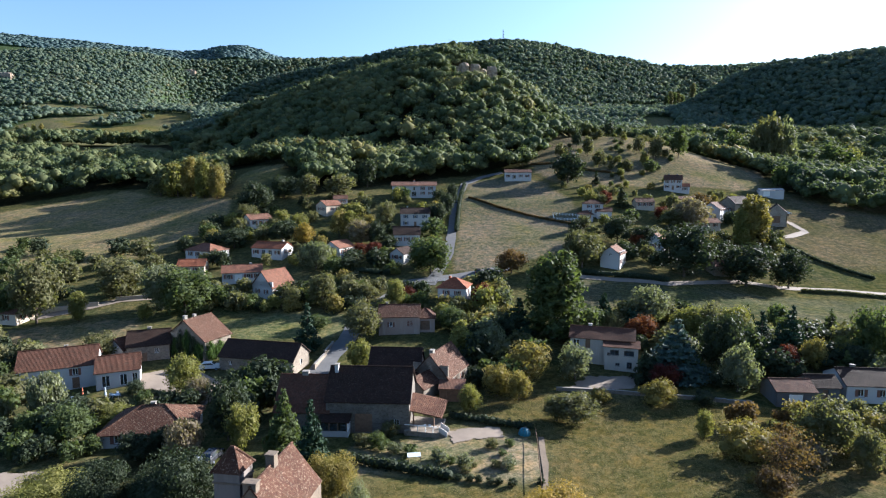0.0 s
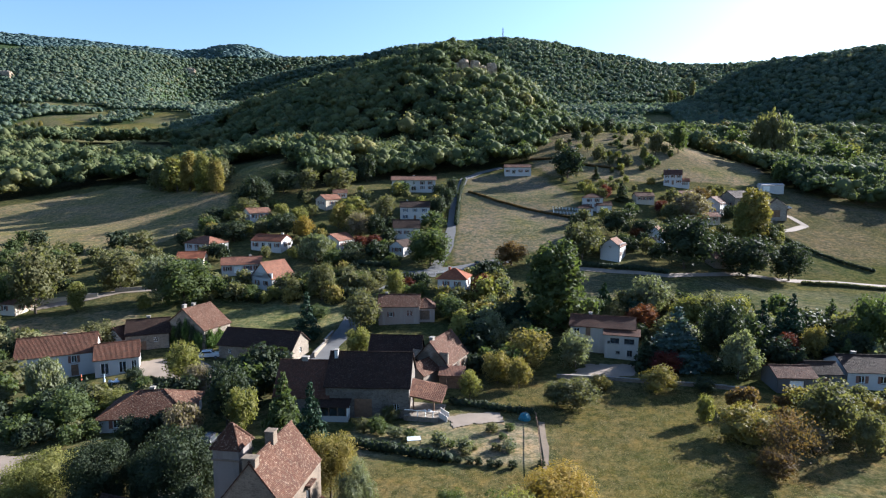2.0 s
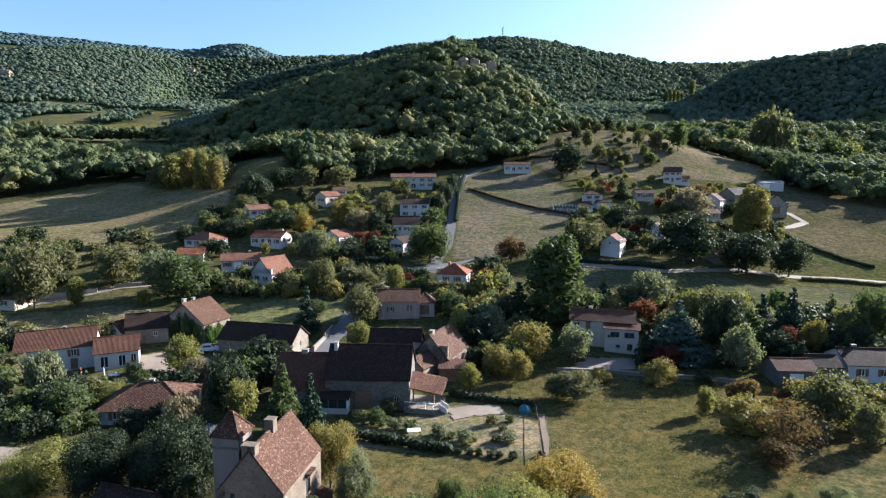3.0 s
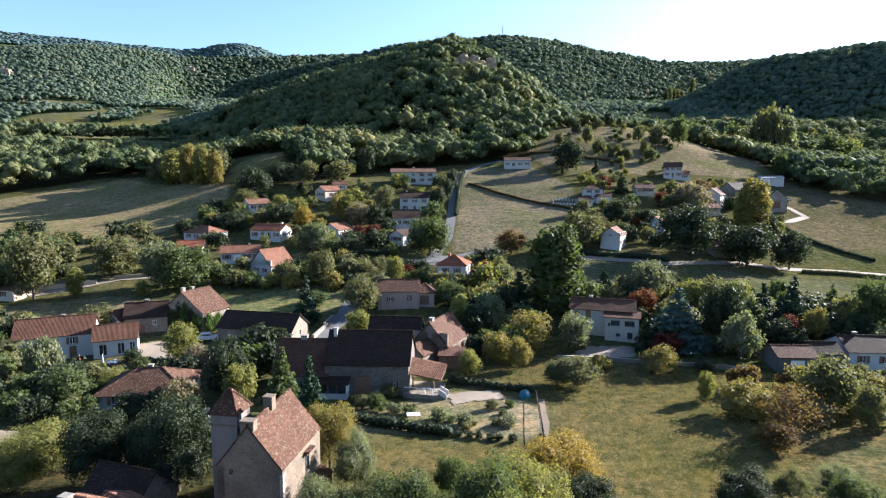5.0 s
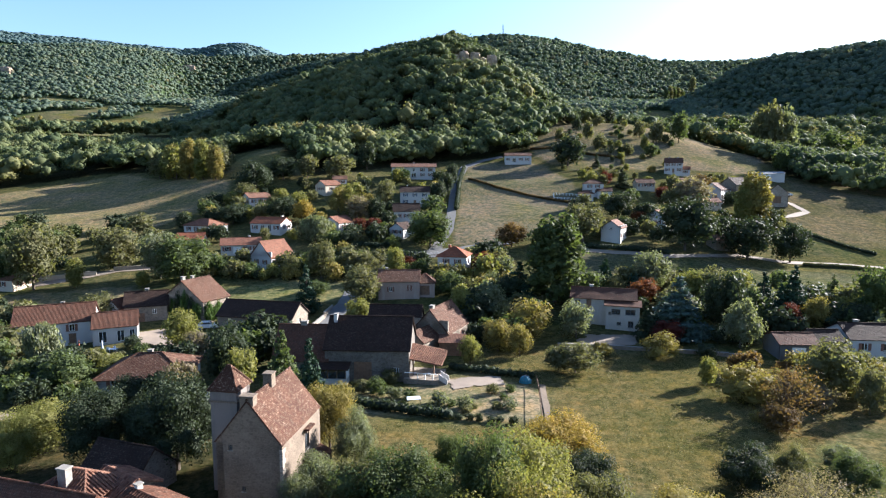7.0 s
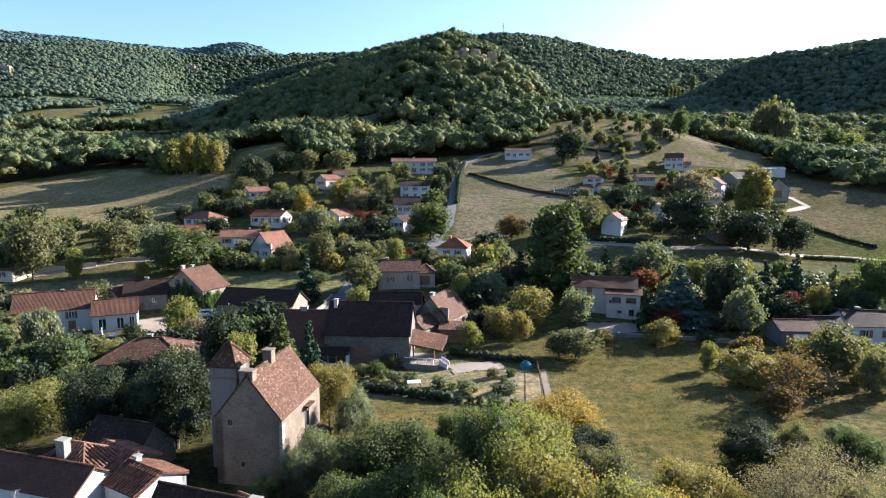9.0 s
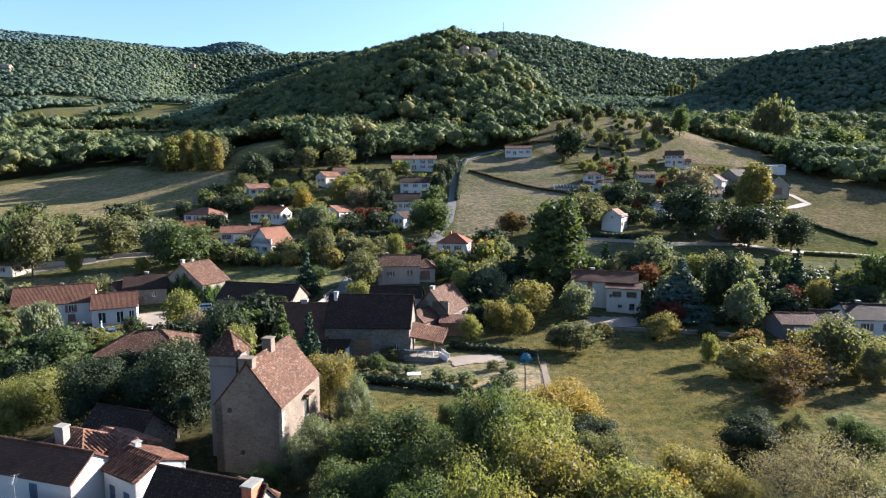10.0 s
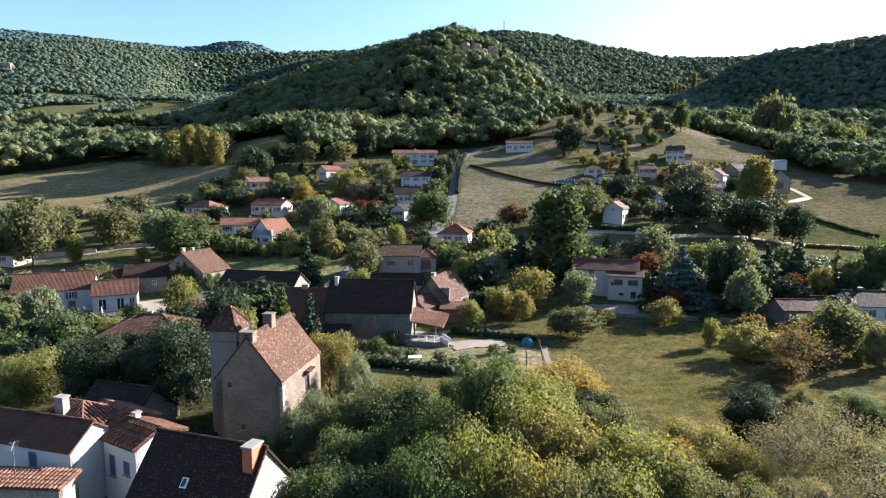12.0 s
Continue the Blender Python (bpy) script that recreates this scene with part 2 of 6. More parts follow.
WOOD_NEAR = wood_material("oak_wood_canopy", ((0.0376, 0.0530, 0.0290), (0.0662, 0.0857, 0.0425), (0.1016, 0.1142, 0.0560), (0.1601, 0.1448, 0.0614), (0.1988, 0.1378, 0.0470)), 1.0)
# Bluish tones: aerial haze is put into the leaf colour of distant woods.
WOOD_HAZED = wood_material("hazed_distant_wood_canopy", ((0.0548, 0.0827, 0.0722), (0.0873, 0.1172, 0.0931), (0.1197, 0.1471, 0.1111), (0.1684, 0.1700, 0.1172), (0.1993, 0.1608, 0.0978)), 3.0, .5)
# The blue of the last ridge is distance haze, painted into its canopy.
WOOD_LAST = wood_material("hazed_woods_of_the_last_ridge", ((.085, .125, .135), (.095, .14, .15), (.105, .155, .165), (.115, .16, .165), (.125, .165, .165)), 8.0, .5)
ROCK = stone_wall("limestone_cliff", (.34, .27, .19), (.16, .125, .09), 2.2)

def curve(v, knots):
    """Smooth curve through (at, value) knots."""
    if v <= knots[0][0]:
        return knots[0][1]
    for (a, p), (b, q) in zip(knots, knots[1:]):
        if v <= b:
            s = (v - a) / (b - a)
            return p + (q - p) * s
    return knots[-1][1]


def step(a, b, v):
    s = min(1.0, max(0.0, (v - a) / (b - a)))
    return s * s * (3 - 2 * s)


def smax(a, b, k):
    s = max(k - abs(a - b), 0.0) / k
    return max(a, b) + s * s * k / 4


SLOPE = [(-2471.0, 49.4), (-329.0, -3.3), (0.0, -1.6), (49.0, -1.3), (91.0, -1.9), (115.0, -0.4), (143.0, 2.6), (169.0, 5.4), (184.0, 8.2), (198.0, 11.1), (247.0, 22.2), (265.0, 28.8), (286.0, 32.5), (319.0, 41.2), (346.0, 46.9), (412.0, 52.7), (535.0, 74.1), (684.0, 82.4), (848.0, 130.1), (1021.0, 160.6), (1400.0, 189.4), (4282.0, 345.9)]
# ridges: bearing (x over y), crest distance, crest height; then the front and back slope
WEST_RIDGE = [(-1.101, 1194, 278), (-0.747, 1235, 292), (-0.673, 1276, 306), (-0.599, 1318, 317), (-0.543, 1359, 321), (-0.48, 1400, 320), (-0.422, 1452, 320), (-0.329, 1524, 334), (-0.249, 1565, 344), (-0.152, 1647, 368), (-0.0, 1688, 384), (0.203, 1688, 323)]
NORTH_RIDGE = [(-0.457, 1215, 116), (-0.413, 1215, 161), (-0.36, 1215, 206), (-0.331, 1215, 228), (-0.265, 1215, 249), (-0.194, 1215, 264), (-0.134, 1215, 276), (-0.077, 1215, 294), (0.099, 1215, 313), (0.16, 1215, 308), (0.209, 1219, 296), (0.26, 1227, 287), (0.309, 1235, 278), (0.359, 1252, 271), (0.398, 1268, 271), (0.458, 1285, 274), (0.528, 1318, 286), (0.799, 1318, 300), (1.197, 1235, 299)]
# Past bearing 0.76 the ridge is unseen, extended there to shade its slope.
EAST_RIDGE = [(0.33, 1025, 108), (0.36, 1020, 140), (0.4, 1010, 162), (0.44, 1003, 184), (0.469, 990, 200), (0.501, 972, 211), (0.544, 939, 215), (0.599, 902, 213), (0.644, 873, 213), (0.689, 852, 213), (0.759, 815, 213), (1.004, 700, 217), (1.517, 576, 193)]
FAR_RIDGE = [(-1.2, 3541, 871), (-0.75, 3541, 887), (-0.691, 3541, 868), (-0.6, 3541, 840), (-0.52, 3541, 808), (-0.43, 3541, 776), (-0.396, 3541, 786), (-0.36, 3541, 812), (-0.33, 3541, 812), (-0.3, 3541, 786), (-0.271, 3541, 748), (-0.1, 3541, 690), (0.099, 3541, 584), (1.2, 3541, 501)]


SUMMIT, CREST_END = (8, 527, 141), (-330, 800, 108)


def ridge(x, y, crest, front, back):
    u = x / max(y, 1.0)
    far = curve(u, [(c[0], c[1]) for c in crest])
    top = curve(u, [(c[0], c[2]) for c in crest])
    run = y - far
    s = -run * front if run < 0 else run * back
    return top - (math.hypot(s, 14) - 14)


def hill(x, y):
    """The wooded hill behind the village: a summit whose crest runs down to the back left, steep towards the front left."""
    dx, dy = x - SUMMIT[0], y - SUMMIT[1]
    ex, ey = CREST_END[0] - SUMMIT[0], CREST_END[1] - SUMMIT[1]
    s = min(1.0, max(0.0, (dx * ex + dy * ey) / (ex * ex + ey * ey)))
    ax, ay = dx - ex * s, dy - ey * s
    if x > SUMMIT[0]:
        ax *= 1.4
    top = SUMMIT[2] + (CREST_END[2] - SUMMIT[2]) * s
    steep = .68 + .08 * s
    return top - steep * (math.sqrt(ax * ax + ay * ay + 3000) - 54.8)


def ground_height(x, y):
    z = curve(y - 3, SLOPE) * .5 + curve(y + 3, SLOPE) * .5
    mid = step(124, 190, y) * (1 - step(395, 527, y))
    z -= 6.0 * step(58, 124, x) * mid + .055 * max(0.0, x - 124) * mid
    west = step(190, 272, y) * (1 - step(428, 660, y))
    z -= 6.2 * step(-82, -156, x) * west + .03 * max(0.0, -156 - x) * west
    z += 7.0 * math.exp(-((x + 80) ** 2 + (y - 312) ** 2) / 1500)
    z += 9.0 * math.exp(-((x - 122) ** 2 + (y - 372) ** 2) / 4200)
    z += 14.0 * math.exp(-(x - 114) ** 2 / 4600 - (y - 410) ** 2 / 3000)
    if y > 206:
        z = smax(z, hill(x, y), 8)
    if y > 370:
        z = smax(z, ridge(x, y, EAST_RIDGE, .60, .3), 10)
        z = smax(z, ridge(x, y, NORTH_RIDGE, .56 + .2 * step(-.12, -.2, x / y), .3), 13)
        z = smax(z, ridge(x, y, WEST_RIDGE, .45 + .4 * step(-.50, -.40, x / y), .25), 13)
        z = smax(z, ridge(x, y, FAR_RIDGE, .35, .3), 13)
    return z


# ---- mesh helpers ----
def mesh_object(name, verts, faces, mat, parent=None, label=""):
    me = bpy.data.meshes.new(name)
    me.from_pydata([tuple(v) for v in verts], [], [tuple(f) for f in faces])
    if mat:
        me.materials.append(mat)
    ob = new(name, me)
    if parent:
        ob.parent = parent
    if label:
        tagged(ob, label)
    return ob


def part(name, bm, mat, parent, label=""):
    """Links a bmesh as one mesh object under a thing or a part."""
    me = bpy.data.meshes.new(name)
    bm.normal_update()
    bm.to_mesh(me)
    bm.free()
    me.materials.append(mat)
    ob = new(name, me)
    ob.parent = parent
    if label:
        tagged(ob, label)
    return ob


def box(bm, x0, x1, y0, y1, z0, z1):
    v = [bm.verts.new((x, y, z)) for z in (z0, z1) for x, y in ((x0, y0), (x1, y0), (x1, y1), (x0, y1))]
    for f in ((3, 2, 1, 0), (4, 5, 6, 7), (0, 1, 5, 4), (1, 2, 6, 5), (2, 3, 7, 6), (3, 0, 4, 7)):
        bm.faces.new([v[i] for i in f])


def block(name, x0, x1, y0, y1, z0, z1, mat, parent, label="", bevel=0.0):
    bm = bmesh.new()
    box(bm, x0, x1, y0, y1, z0, z1)
    if bevel:
        bmesh.ops.bevel(bm, geom=bm.edges[:], offset=bevel, segments=1, affect="EDGES")
    return part(name, bm, mat, parent, label)


def empty(name, m, label, category, group=""):
    ob = new(name)
    ob.matrix_world = m
    return tagged(ob, label, category, group)


# ---- ground ----
def inside(x, y, corners):
    hit = False
    for (ax, ay), (bx, by) in zip(corners, corners[1:] + corners[:1]):
        if (ay > y) != (by > y) and x < (bx - ax) * (y - ay) / (by - ay) + ax:
            hit = not hit
    return hit


def ground_rows():
    ys = [-2400, -1200, -600, -300, -160, -100]
    y = -70.0
    while y < 4700:
        ys.append(y)
        y += 2.0 if 30 < y < 150 else (2.6 if y < 340 else max(3.0, (y - 340) * .022 + 2.6))
    return ys


def build_ground():
    columns = 300
    verts, cover = [], []
    ys = ground_rows()
    for y in ys:
        for i in range(columns + 1):
            u = (2 * i / columns - 1)
            x = (u * .72 + u ** 3 * .45) * (abs(y) + 110)
            bump = .35 * noise.noise(Vector((x * .06, y * .06, 0))) + (1.2 * noise.noise(Vector((x * .012, y * .012, 3))) if y > 120 else 0)
            verts.append((x, y, ground_height(x, y) + bump * (1 if y < 380 else 3)))
            wob = 1.6 * noise.noise(Vector((x * .12, y * .12, 7)))
            # Leaf litter of the near woods, its colour darkened for shaded gaps between crowns.
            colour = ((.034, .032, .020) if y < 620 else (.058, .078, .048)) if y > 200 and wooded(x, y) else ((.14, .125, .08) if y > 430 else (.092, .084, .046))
            if y < 1100:
                for corners, c in FIELDS:
                    if inside(x + wob, y + wob, corners):
                        colour = c
                        break
            cover.append(colour)
    width = columns + 1
    faces = [(r * width + i, r * width + i + 1, (r + 1) * width + i + 1, (r + 1) * width + i) for r in range(len(ys) - 1) for i in range(columns)]
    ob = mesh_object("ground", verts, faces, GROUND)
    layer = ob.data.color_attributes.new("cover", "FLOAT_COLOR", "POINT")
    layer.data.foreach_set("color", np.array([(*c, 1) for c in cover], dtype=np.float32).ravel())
    ob.data.polygons.foreach_set("use_smooth", [True] * len(ob.data.polygons))
    return tagged(ob, "grass meadows and dry stubble fields rising to wooded hills", "ground", kind="structure")


def surface(x, y):
    bump = .35 * noise.noise(Vector((x * .06, y * .06, 0))) + (1.2 * noise.noise(Vector((x * .012, y * .012, 3))) if y > 120 else 0)
    return ground_height(x, y) + bump * (1 if y < 380 else 3)


def along(points, gap):
    """Points at even steps along a bent line, with the direction."""
    out = []
    for (ax, ay), (bx, by) in zip(points, points[1:]):
        n = max(1, int(math.hypot(bx - ax, by - ay) / gap))
        for k in range(n):
            s = k / n
            out.append((ax + (bx - ax) * s, ay + (by - ay) * s, math.atan2(by - ay, bx - ax)))
    out.append((*points[-1], out[-1][2]))
    return out


BUILT = []  # what stands or lies where no tree grows: x, y, radius


def strip(name, points, width, mat, label, category, lift=.12, ragged=.2):
    line = along(points, 3.0)
    BUILT.extend([(x, y, width * .5) for x, y, _ in line])
    turns = []
    for k in range(len(line)):
        a, b = line[max(0, k - 2)], line[min(len(line) - 1, k + 2)]
        turns.append(math.atan2(b[1] - a[1], b[0] - a[0]))
    verts, faces = [], []
    rng = random.Random(len(line))
    for (x, y, _), a in zip(line, turns):
        for side in (-1, -.35, .35, 1):
            w = width / 2 * side + (rng.uniform(-ragged, ragged) if abs(side) == 1 else 0)
            px, py = x - math.sin(a) * w, y + math.cos(a) * w
            verts.append((px, py, max(surface(px, py), surface(x, y) - .3) + lift))
    for k in range(len(line) - 1):
        for j in range(3):
            faces.append((k * 4 + j, k * 4 + 4 + j, k * 4 + 5 + j, k * 4 + 1 + j))
    ob = mesh_object(name, verts, faces, mat)
    return tagged(ob, label, category, kind="structure")


def yard(name, corners, mat, label, category):
    """A paved or gravelled patch, laid on the ground in cells."""
    xs, ys = [c[0] for c in corners], [c[1] for c in corners]
    verts, faces, index = [], [], {}

    def corner(i, j):
        if (i, j) not in index:
            index[i, j] = len(verts)
            verts.append((i * .25, j * .25, surface(i * .25, j * .25) + .10))
        return index[i, j]

    for i in range(int(min(xs) * 4) - 2, int(max(xs) * 4) + 2):
        for j in range(int(min(ys) * 4) - 2, int(max(ys) * 4) + 2):
            wob = .5 * noise.noise(Vector((i * .2, j * .2, 5)))
            if inside(i * .25 + .12 + wob, j * .25 + .12 - wob, corners):
                faces.append((corner(i, j), corner(i + 1, j), corner(i + 1, j + 1), corner(i, j + 1)))
    return tagged(mesh_object(name, verts, faces, mat), label, category, kind="structure")


# ---- houses ----
def wall_panel(parent, m, length, height, thick, holes, mat, gable=0.0, name="wall", peak=.5):
    """A wall along x from 0 with holes (x0, x1, z0, z1) right through it; a gable of that rise on top. Outer face at y 0, inner at y thick."""
    bm = bmesh.new()
    xs = sorted({0.0, length, *[round(v, 3) for h in holes for v in h[:2]]})
    zs = sorted({-1.6, height, *[round(v, 3) for h in holes for v in h[2:]]})
    grid = {}

    def v(x, y, z):
        key = (round(x, 3), y, round(z, 3))
        if key not in grid:
            grid[key] = bm.verts.new(key)
        return grid[key]

    def solid(i, j):
        if not (0 <= i < len(xs) - 1 and 0 <= j < len(zs) - 1):
            return False
        cx, cz = (xs[i] + xs[i + 1]) / 2, (zs[j] + zs[j + 1]) / 2
        return not any(h[0] < cx < h[1] and h[2] < cz < h[3] for h in holes)

    for i in range(len(xs) - 1):
        for j in range(len(zs) - 1):
            if not solid(i, j):
                continue
            a, b, c, d = xs[i], xs[i + 1], zs[j], zs[j + 1]
            bm.faces.new((v(a, 0, c), v(b, 0, c), v(b, 0, d), v(a, 0, d)))
            bm.faces.new((v(a, thick, d), v(b, thick, d), v(b, thick, c), v(a, thick, c)))
            for ok, q in ((solid(i - 1, j), ((a, 0, c), (a, 0, d), (a, thick, d), (a, thick, c))), (solid(i + 1, j), ((b, 0, d), (b, 0, c), (b, thick, c), (b, thick, d))),
                          (solid(i, j - 1), ((b, 0, c), (a, 0, c), (a, thick, c), (b, thick, c)))):
                if not ok:
                    bm.faces.new([v(*w) for w in q])
            if not solid(i, j + 1) and not (gable and j == len(zs) - 2):
                bm.faces.new([v(*w) for w in ((a, 0, d), (b, 0, d), (b, thick, d), (a, thick, d))])
    if gable:
        top = [x for x in xs]
        p0, p1 = bm.verts.new((length * peak, 0, height + gable)), bm.verts.new((length * peak, thick, height + gable))
        bm.faces.new([v(x, 0, height) for x in top] + [p0])
        bm.faces.new([p1] + [v(x, thick, height) for x in reversed(top)])
        bm.faces.new((v(length, 0, height), v(length, thick, height), p1, p0))
        bm.faces.new((v(0, thick, height), v(0, 0, height), p0, p1))
    ob = part(name, bm, mat, parent)
    ob.matrix_local = m
    return ob


def window(parent, m, w, h, frame_mat, shutter=None, opened=True, bars=True):
    """A window in its opening: frame, panes, sill, and shutters folded back on the wall. Origin at the opening's lower left corner, on the outer face."""
    bm = bmesh.new()
    t = .07
    for q in ((0, w, 0, t), (0, w, h - t, h), (0, t, t, h - t), (w - t, w, t, h - t)) + (((w / 2 - .035, w / 2 + .035, t, h - t),) if bars else ()):
        box(bm, q[0], q[1], .14, .20, q[2], q[3])
    win = part("window", bm, frame_mat, parent)
    win.matrix_local = m
    block("pane", .02, w - .02, .16, .175, .02, h - .02, GLASS, win)
    block("sill", -.08, w + .08, -.06, .16, -.09, -.002, CAP, win)
    if shutter:
        for x0, x1 in ((-w / 2 - .03, -.03), (w + .03, w * 1.5 + .03)) if opened else ((.01, w / 2 - .005), (w / 2 + .005, w - .01)):
            y0 = -.06 if opened else .04
            bm = bmesh.new()
            box(bm, x0, x1, y0, y0 + .035, 0, h)
            for z in (.18, .5, .82):
                box(bm, x0 + .03, x1 - .03, y0 - .03, y0 - .002, h * z - .05, h * z + .05)
            part("shutter", bm, shutter, win)
    return win


def door(parent, m, w, h, mat):
    bm = bmesh.new()
    box(bm, .02, w - .02, .16, .22, 0, h - .02)
    for k in range(4):
        box(bm, .05 + k * (w - .1) / 4 + .01, .05 + (k + 1) * (w - .1) / 4 - .01, .13, .158, .08, h - .1)
    ob = part("door", bm, mat, parent)
    ob.matrix_local = m
    block("handle", w - .16, w - .10, .07, .13, 1.0, 1.06, PAINT["dark"], ob)
    return ob


def slab(bm, uv, quad, thick):
    """A roof slope: quad of outer corners, eave first (a, b along the eave, then c, d up the slope), cut into courses that step and sag a little."""
    a, b, c, d = [Vector(q) for q in quad]
    n = (b - a).cross(d - a).normalized()
    long, rise = max((b - a).length, (c - d).length), (d - a).length
    cu, cv = max(2, int(long / 1.6)), max(2, int(rise / 1.1))
    rows = []
    for j in range(cv + 1):
        s = j / cv
        p, q = a.lerp(d, s), b.lerp(c, s)
        row = []
        for i in range(cu + 1):
            w = p.lerp(q, i / cu)
            dip = .07 * noise.noise(w * .45 + Vector((long, 0, 0))) if 0 < j else 0
            row.append((bm.verts.new(w + n * dip), bm.verts.new(w - n * thick), ((w - a).dot((b - a).normalized()), s * rise)))
        rows.append(row)

    def face(vs, coords):
        try:
            f = bm.faces.new(vs)
        except ValueError:
            return
        for loop, co in zip(f.loops, coords):
            loop[uv].uv = co

    for j in range(cv):
        for i in range(cu):
            q = (rows[j][i], rows[j][i + 1], rows[j + 1][i + 1], rows[j + 1][i])
            face([k[0] for k in q], [k[2] for k in q])
            face([k[1] for k in reversed(q)], [k[2] for k in reversed(q)])
    rim = rows[0] + [r[-1] for r in rows[1:]] + rows[-1][-2::-1] + [r[0] for r in rows[-2:0:-1]]
    for p, q in zip(rim, rim[1:] + rim[:1]):
        face((p[1], q[1], q[0], p[0]), (p[2], q[2], q[2], p[2]))


def tile_rows(quad, width=.30, tile=.42):
    """Rows of overlapping half-round canal tiles running up a slope, as one bmesh."""
    a, b, c, d = [Vector(q) for q in quad]
    n = (b - a).cross(d - a).normalized()
    rng = random.Random(int(a.x * 7))
    bm = bmesh.new()
    uv = bm.loops.layers.uv.new("slope")
    side = (b - a).normalized()
    up = n.cross(side)
    long, rise = (b - a).length, (d - a).dot(up)
    left, right = (d - a).dot(side), (c - a).dot(side)
    rows = max(2, int(long / width))
    for k in range(rows):
        x = (k + .5) / rows * long
        top = min(rise, x / left * rise if left > .01 else rise, (long - x) / (long - right) * rise if long - right > .01 else rise)
        steps = int(top / tile)
        foot = a + side * x
        for j in range(steps):
            p, q = foot + up * (top * j / steps), foot + up * (top * min(1, (j + 1.12) / steps))
            slip = side * rng.uniform(-.015, .015)
            rings = [[bm.verts.new(w + slip + side * r * math.cos(t) + n * (r * math.sin(t) + high)) for t in (0, 1.05, 2.09, 3.14)] for w, r, high in ((p, width * .40, .035), (q, width * .33, .012))]
            for i in range(3):
                f = bm.faces.new((rings[0][i], rings[0][i + 1], rings[1][i + 1], rings[1][i]))
                for loop in f.loops:
                    loop[uv].uv = (x, (j + rng.random()) / steps * rise)
            bm.faces.new(rings[0])
    return bm


def roof_part(parent, quads, mat, thick=.14, name="roof_slope", ribs=False):
    for q in quads:
        bm = bmesh.new()
        slab(bm, bm.loops.layers.uv.new("slope"), q, thick)
        slope = part(name, bm, mat, parent)
        if ribs:
            tagged(part("tile_covering", tile_rows(q), mat, slope), "rows of half-round clay tiles", kind="stuff")


def ridge_tiles(parent, a, b, mat):
    """A row of half-round capping tiles."""
    a, b = Vector(a), Vector(b)
    n = max(2, int((b - a).length / .45))
    turn = (b - a).to_track_quat("X", "Z").to_matrix()
    bm = bmesh.new()
    uv = bm.loops.layers.uv.new("slope")
    for k in range(n):
        s, e = k / n * (b - a).length, (k + 1) / n * (b - a).length + .04
        rings = []
        for x, r in ((s, .15), (e, .12)):
            rings.append([bm.verts.new(a + turn @ Vector((x, r * math.cos(t), r * math.sin(t) - .03))) for t in (0, .8, 1.57, 2.34, 3.14)])
        for i in range(4):
            bm.faces.new((rings[0][i], rings[1][i], rings[1][i + 1], rings[0][i + 1]))
        bm.faces.new(list(reversed(rings[0])))
        bm.faces.new(rings[1])
    return part("ridge_tiles", bm, mat, parent)


def chimney(parent, x, y, z0, z1, w, d, mat, pots=1):
    """A stack with a flared cap and pots."""
    bm = bmesh.new()
    box(bm, x - w / 2, x + w / 2, y - d / 2, y + d / 2, z0, z1)
    bmesh.ops.bevel(bm, geom=bm.edges[:], offset=.025, segments=1, affect="EDGES")
    ob = part("chimney", bm, mat, parent)
    block("cap", x - w / 2 - .08, x + w / 2 + .08, y - d / 2 - .08, y + d / 2 + .08, z1, z1 + .13, mat if mat is CHURCH_STONE else CAP, ob, bevel=.02)
    for k in range(pots):
        px = x + (k - (pots - 1) / 2) * .38
        block("pot", px - .11, px + .11, y - .11, y + .11, z1 + .13, z1 + .45, BRICK, ob, bevel=.04)
    return ob


def lay(openings, length):
    """Holes of a wall from (centre share, sill, width, height, kind)."""
    return [(max(.25, s * length - w / 2), min(length - .25, s * length + w / 2), z, z + h) for s, z, w, h, *_ in openings]


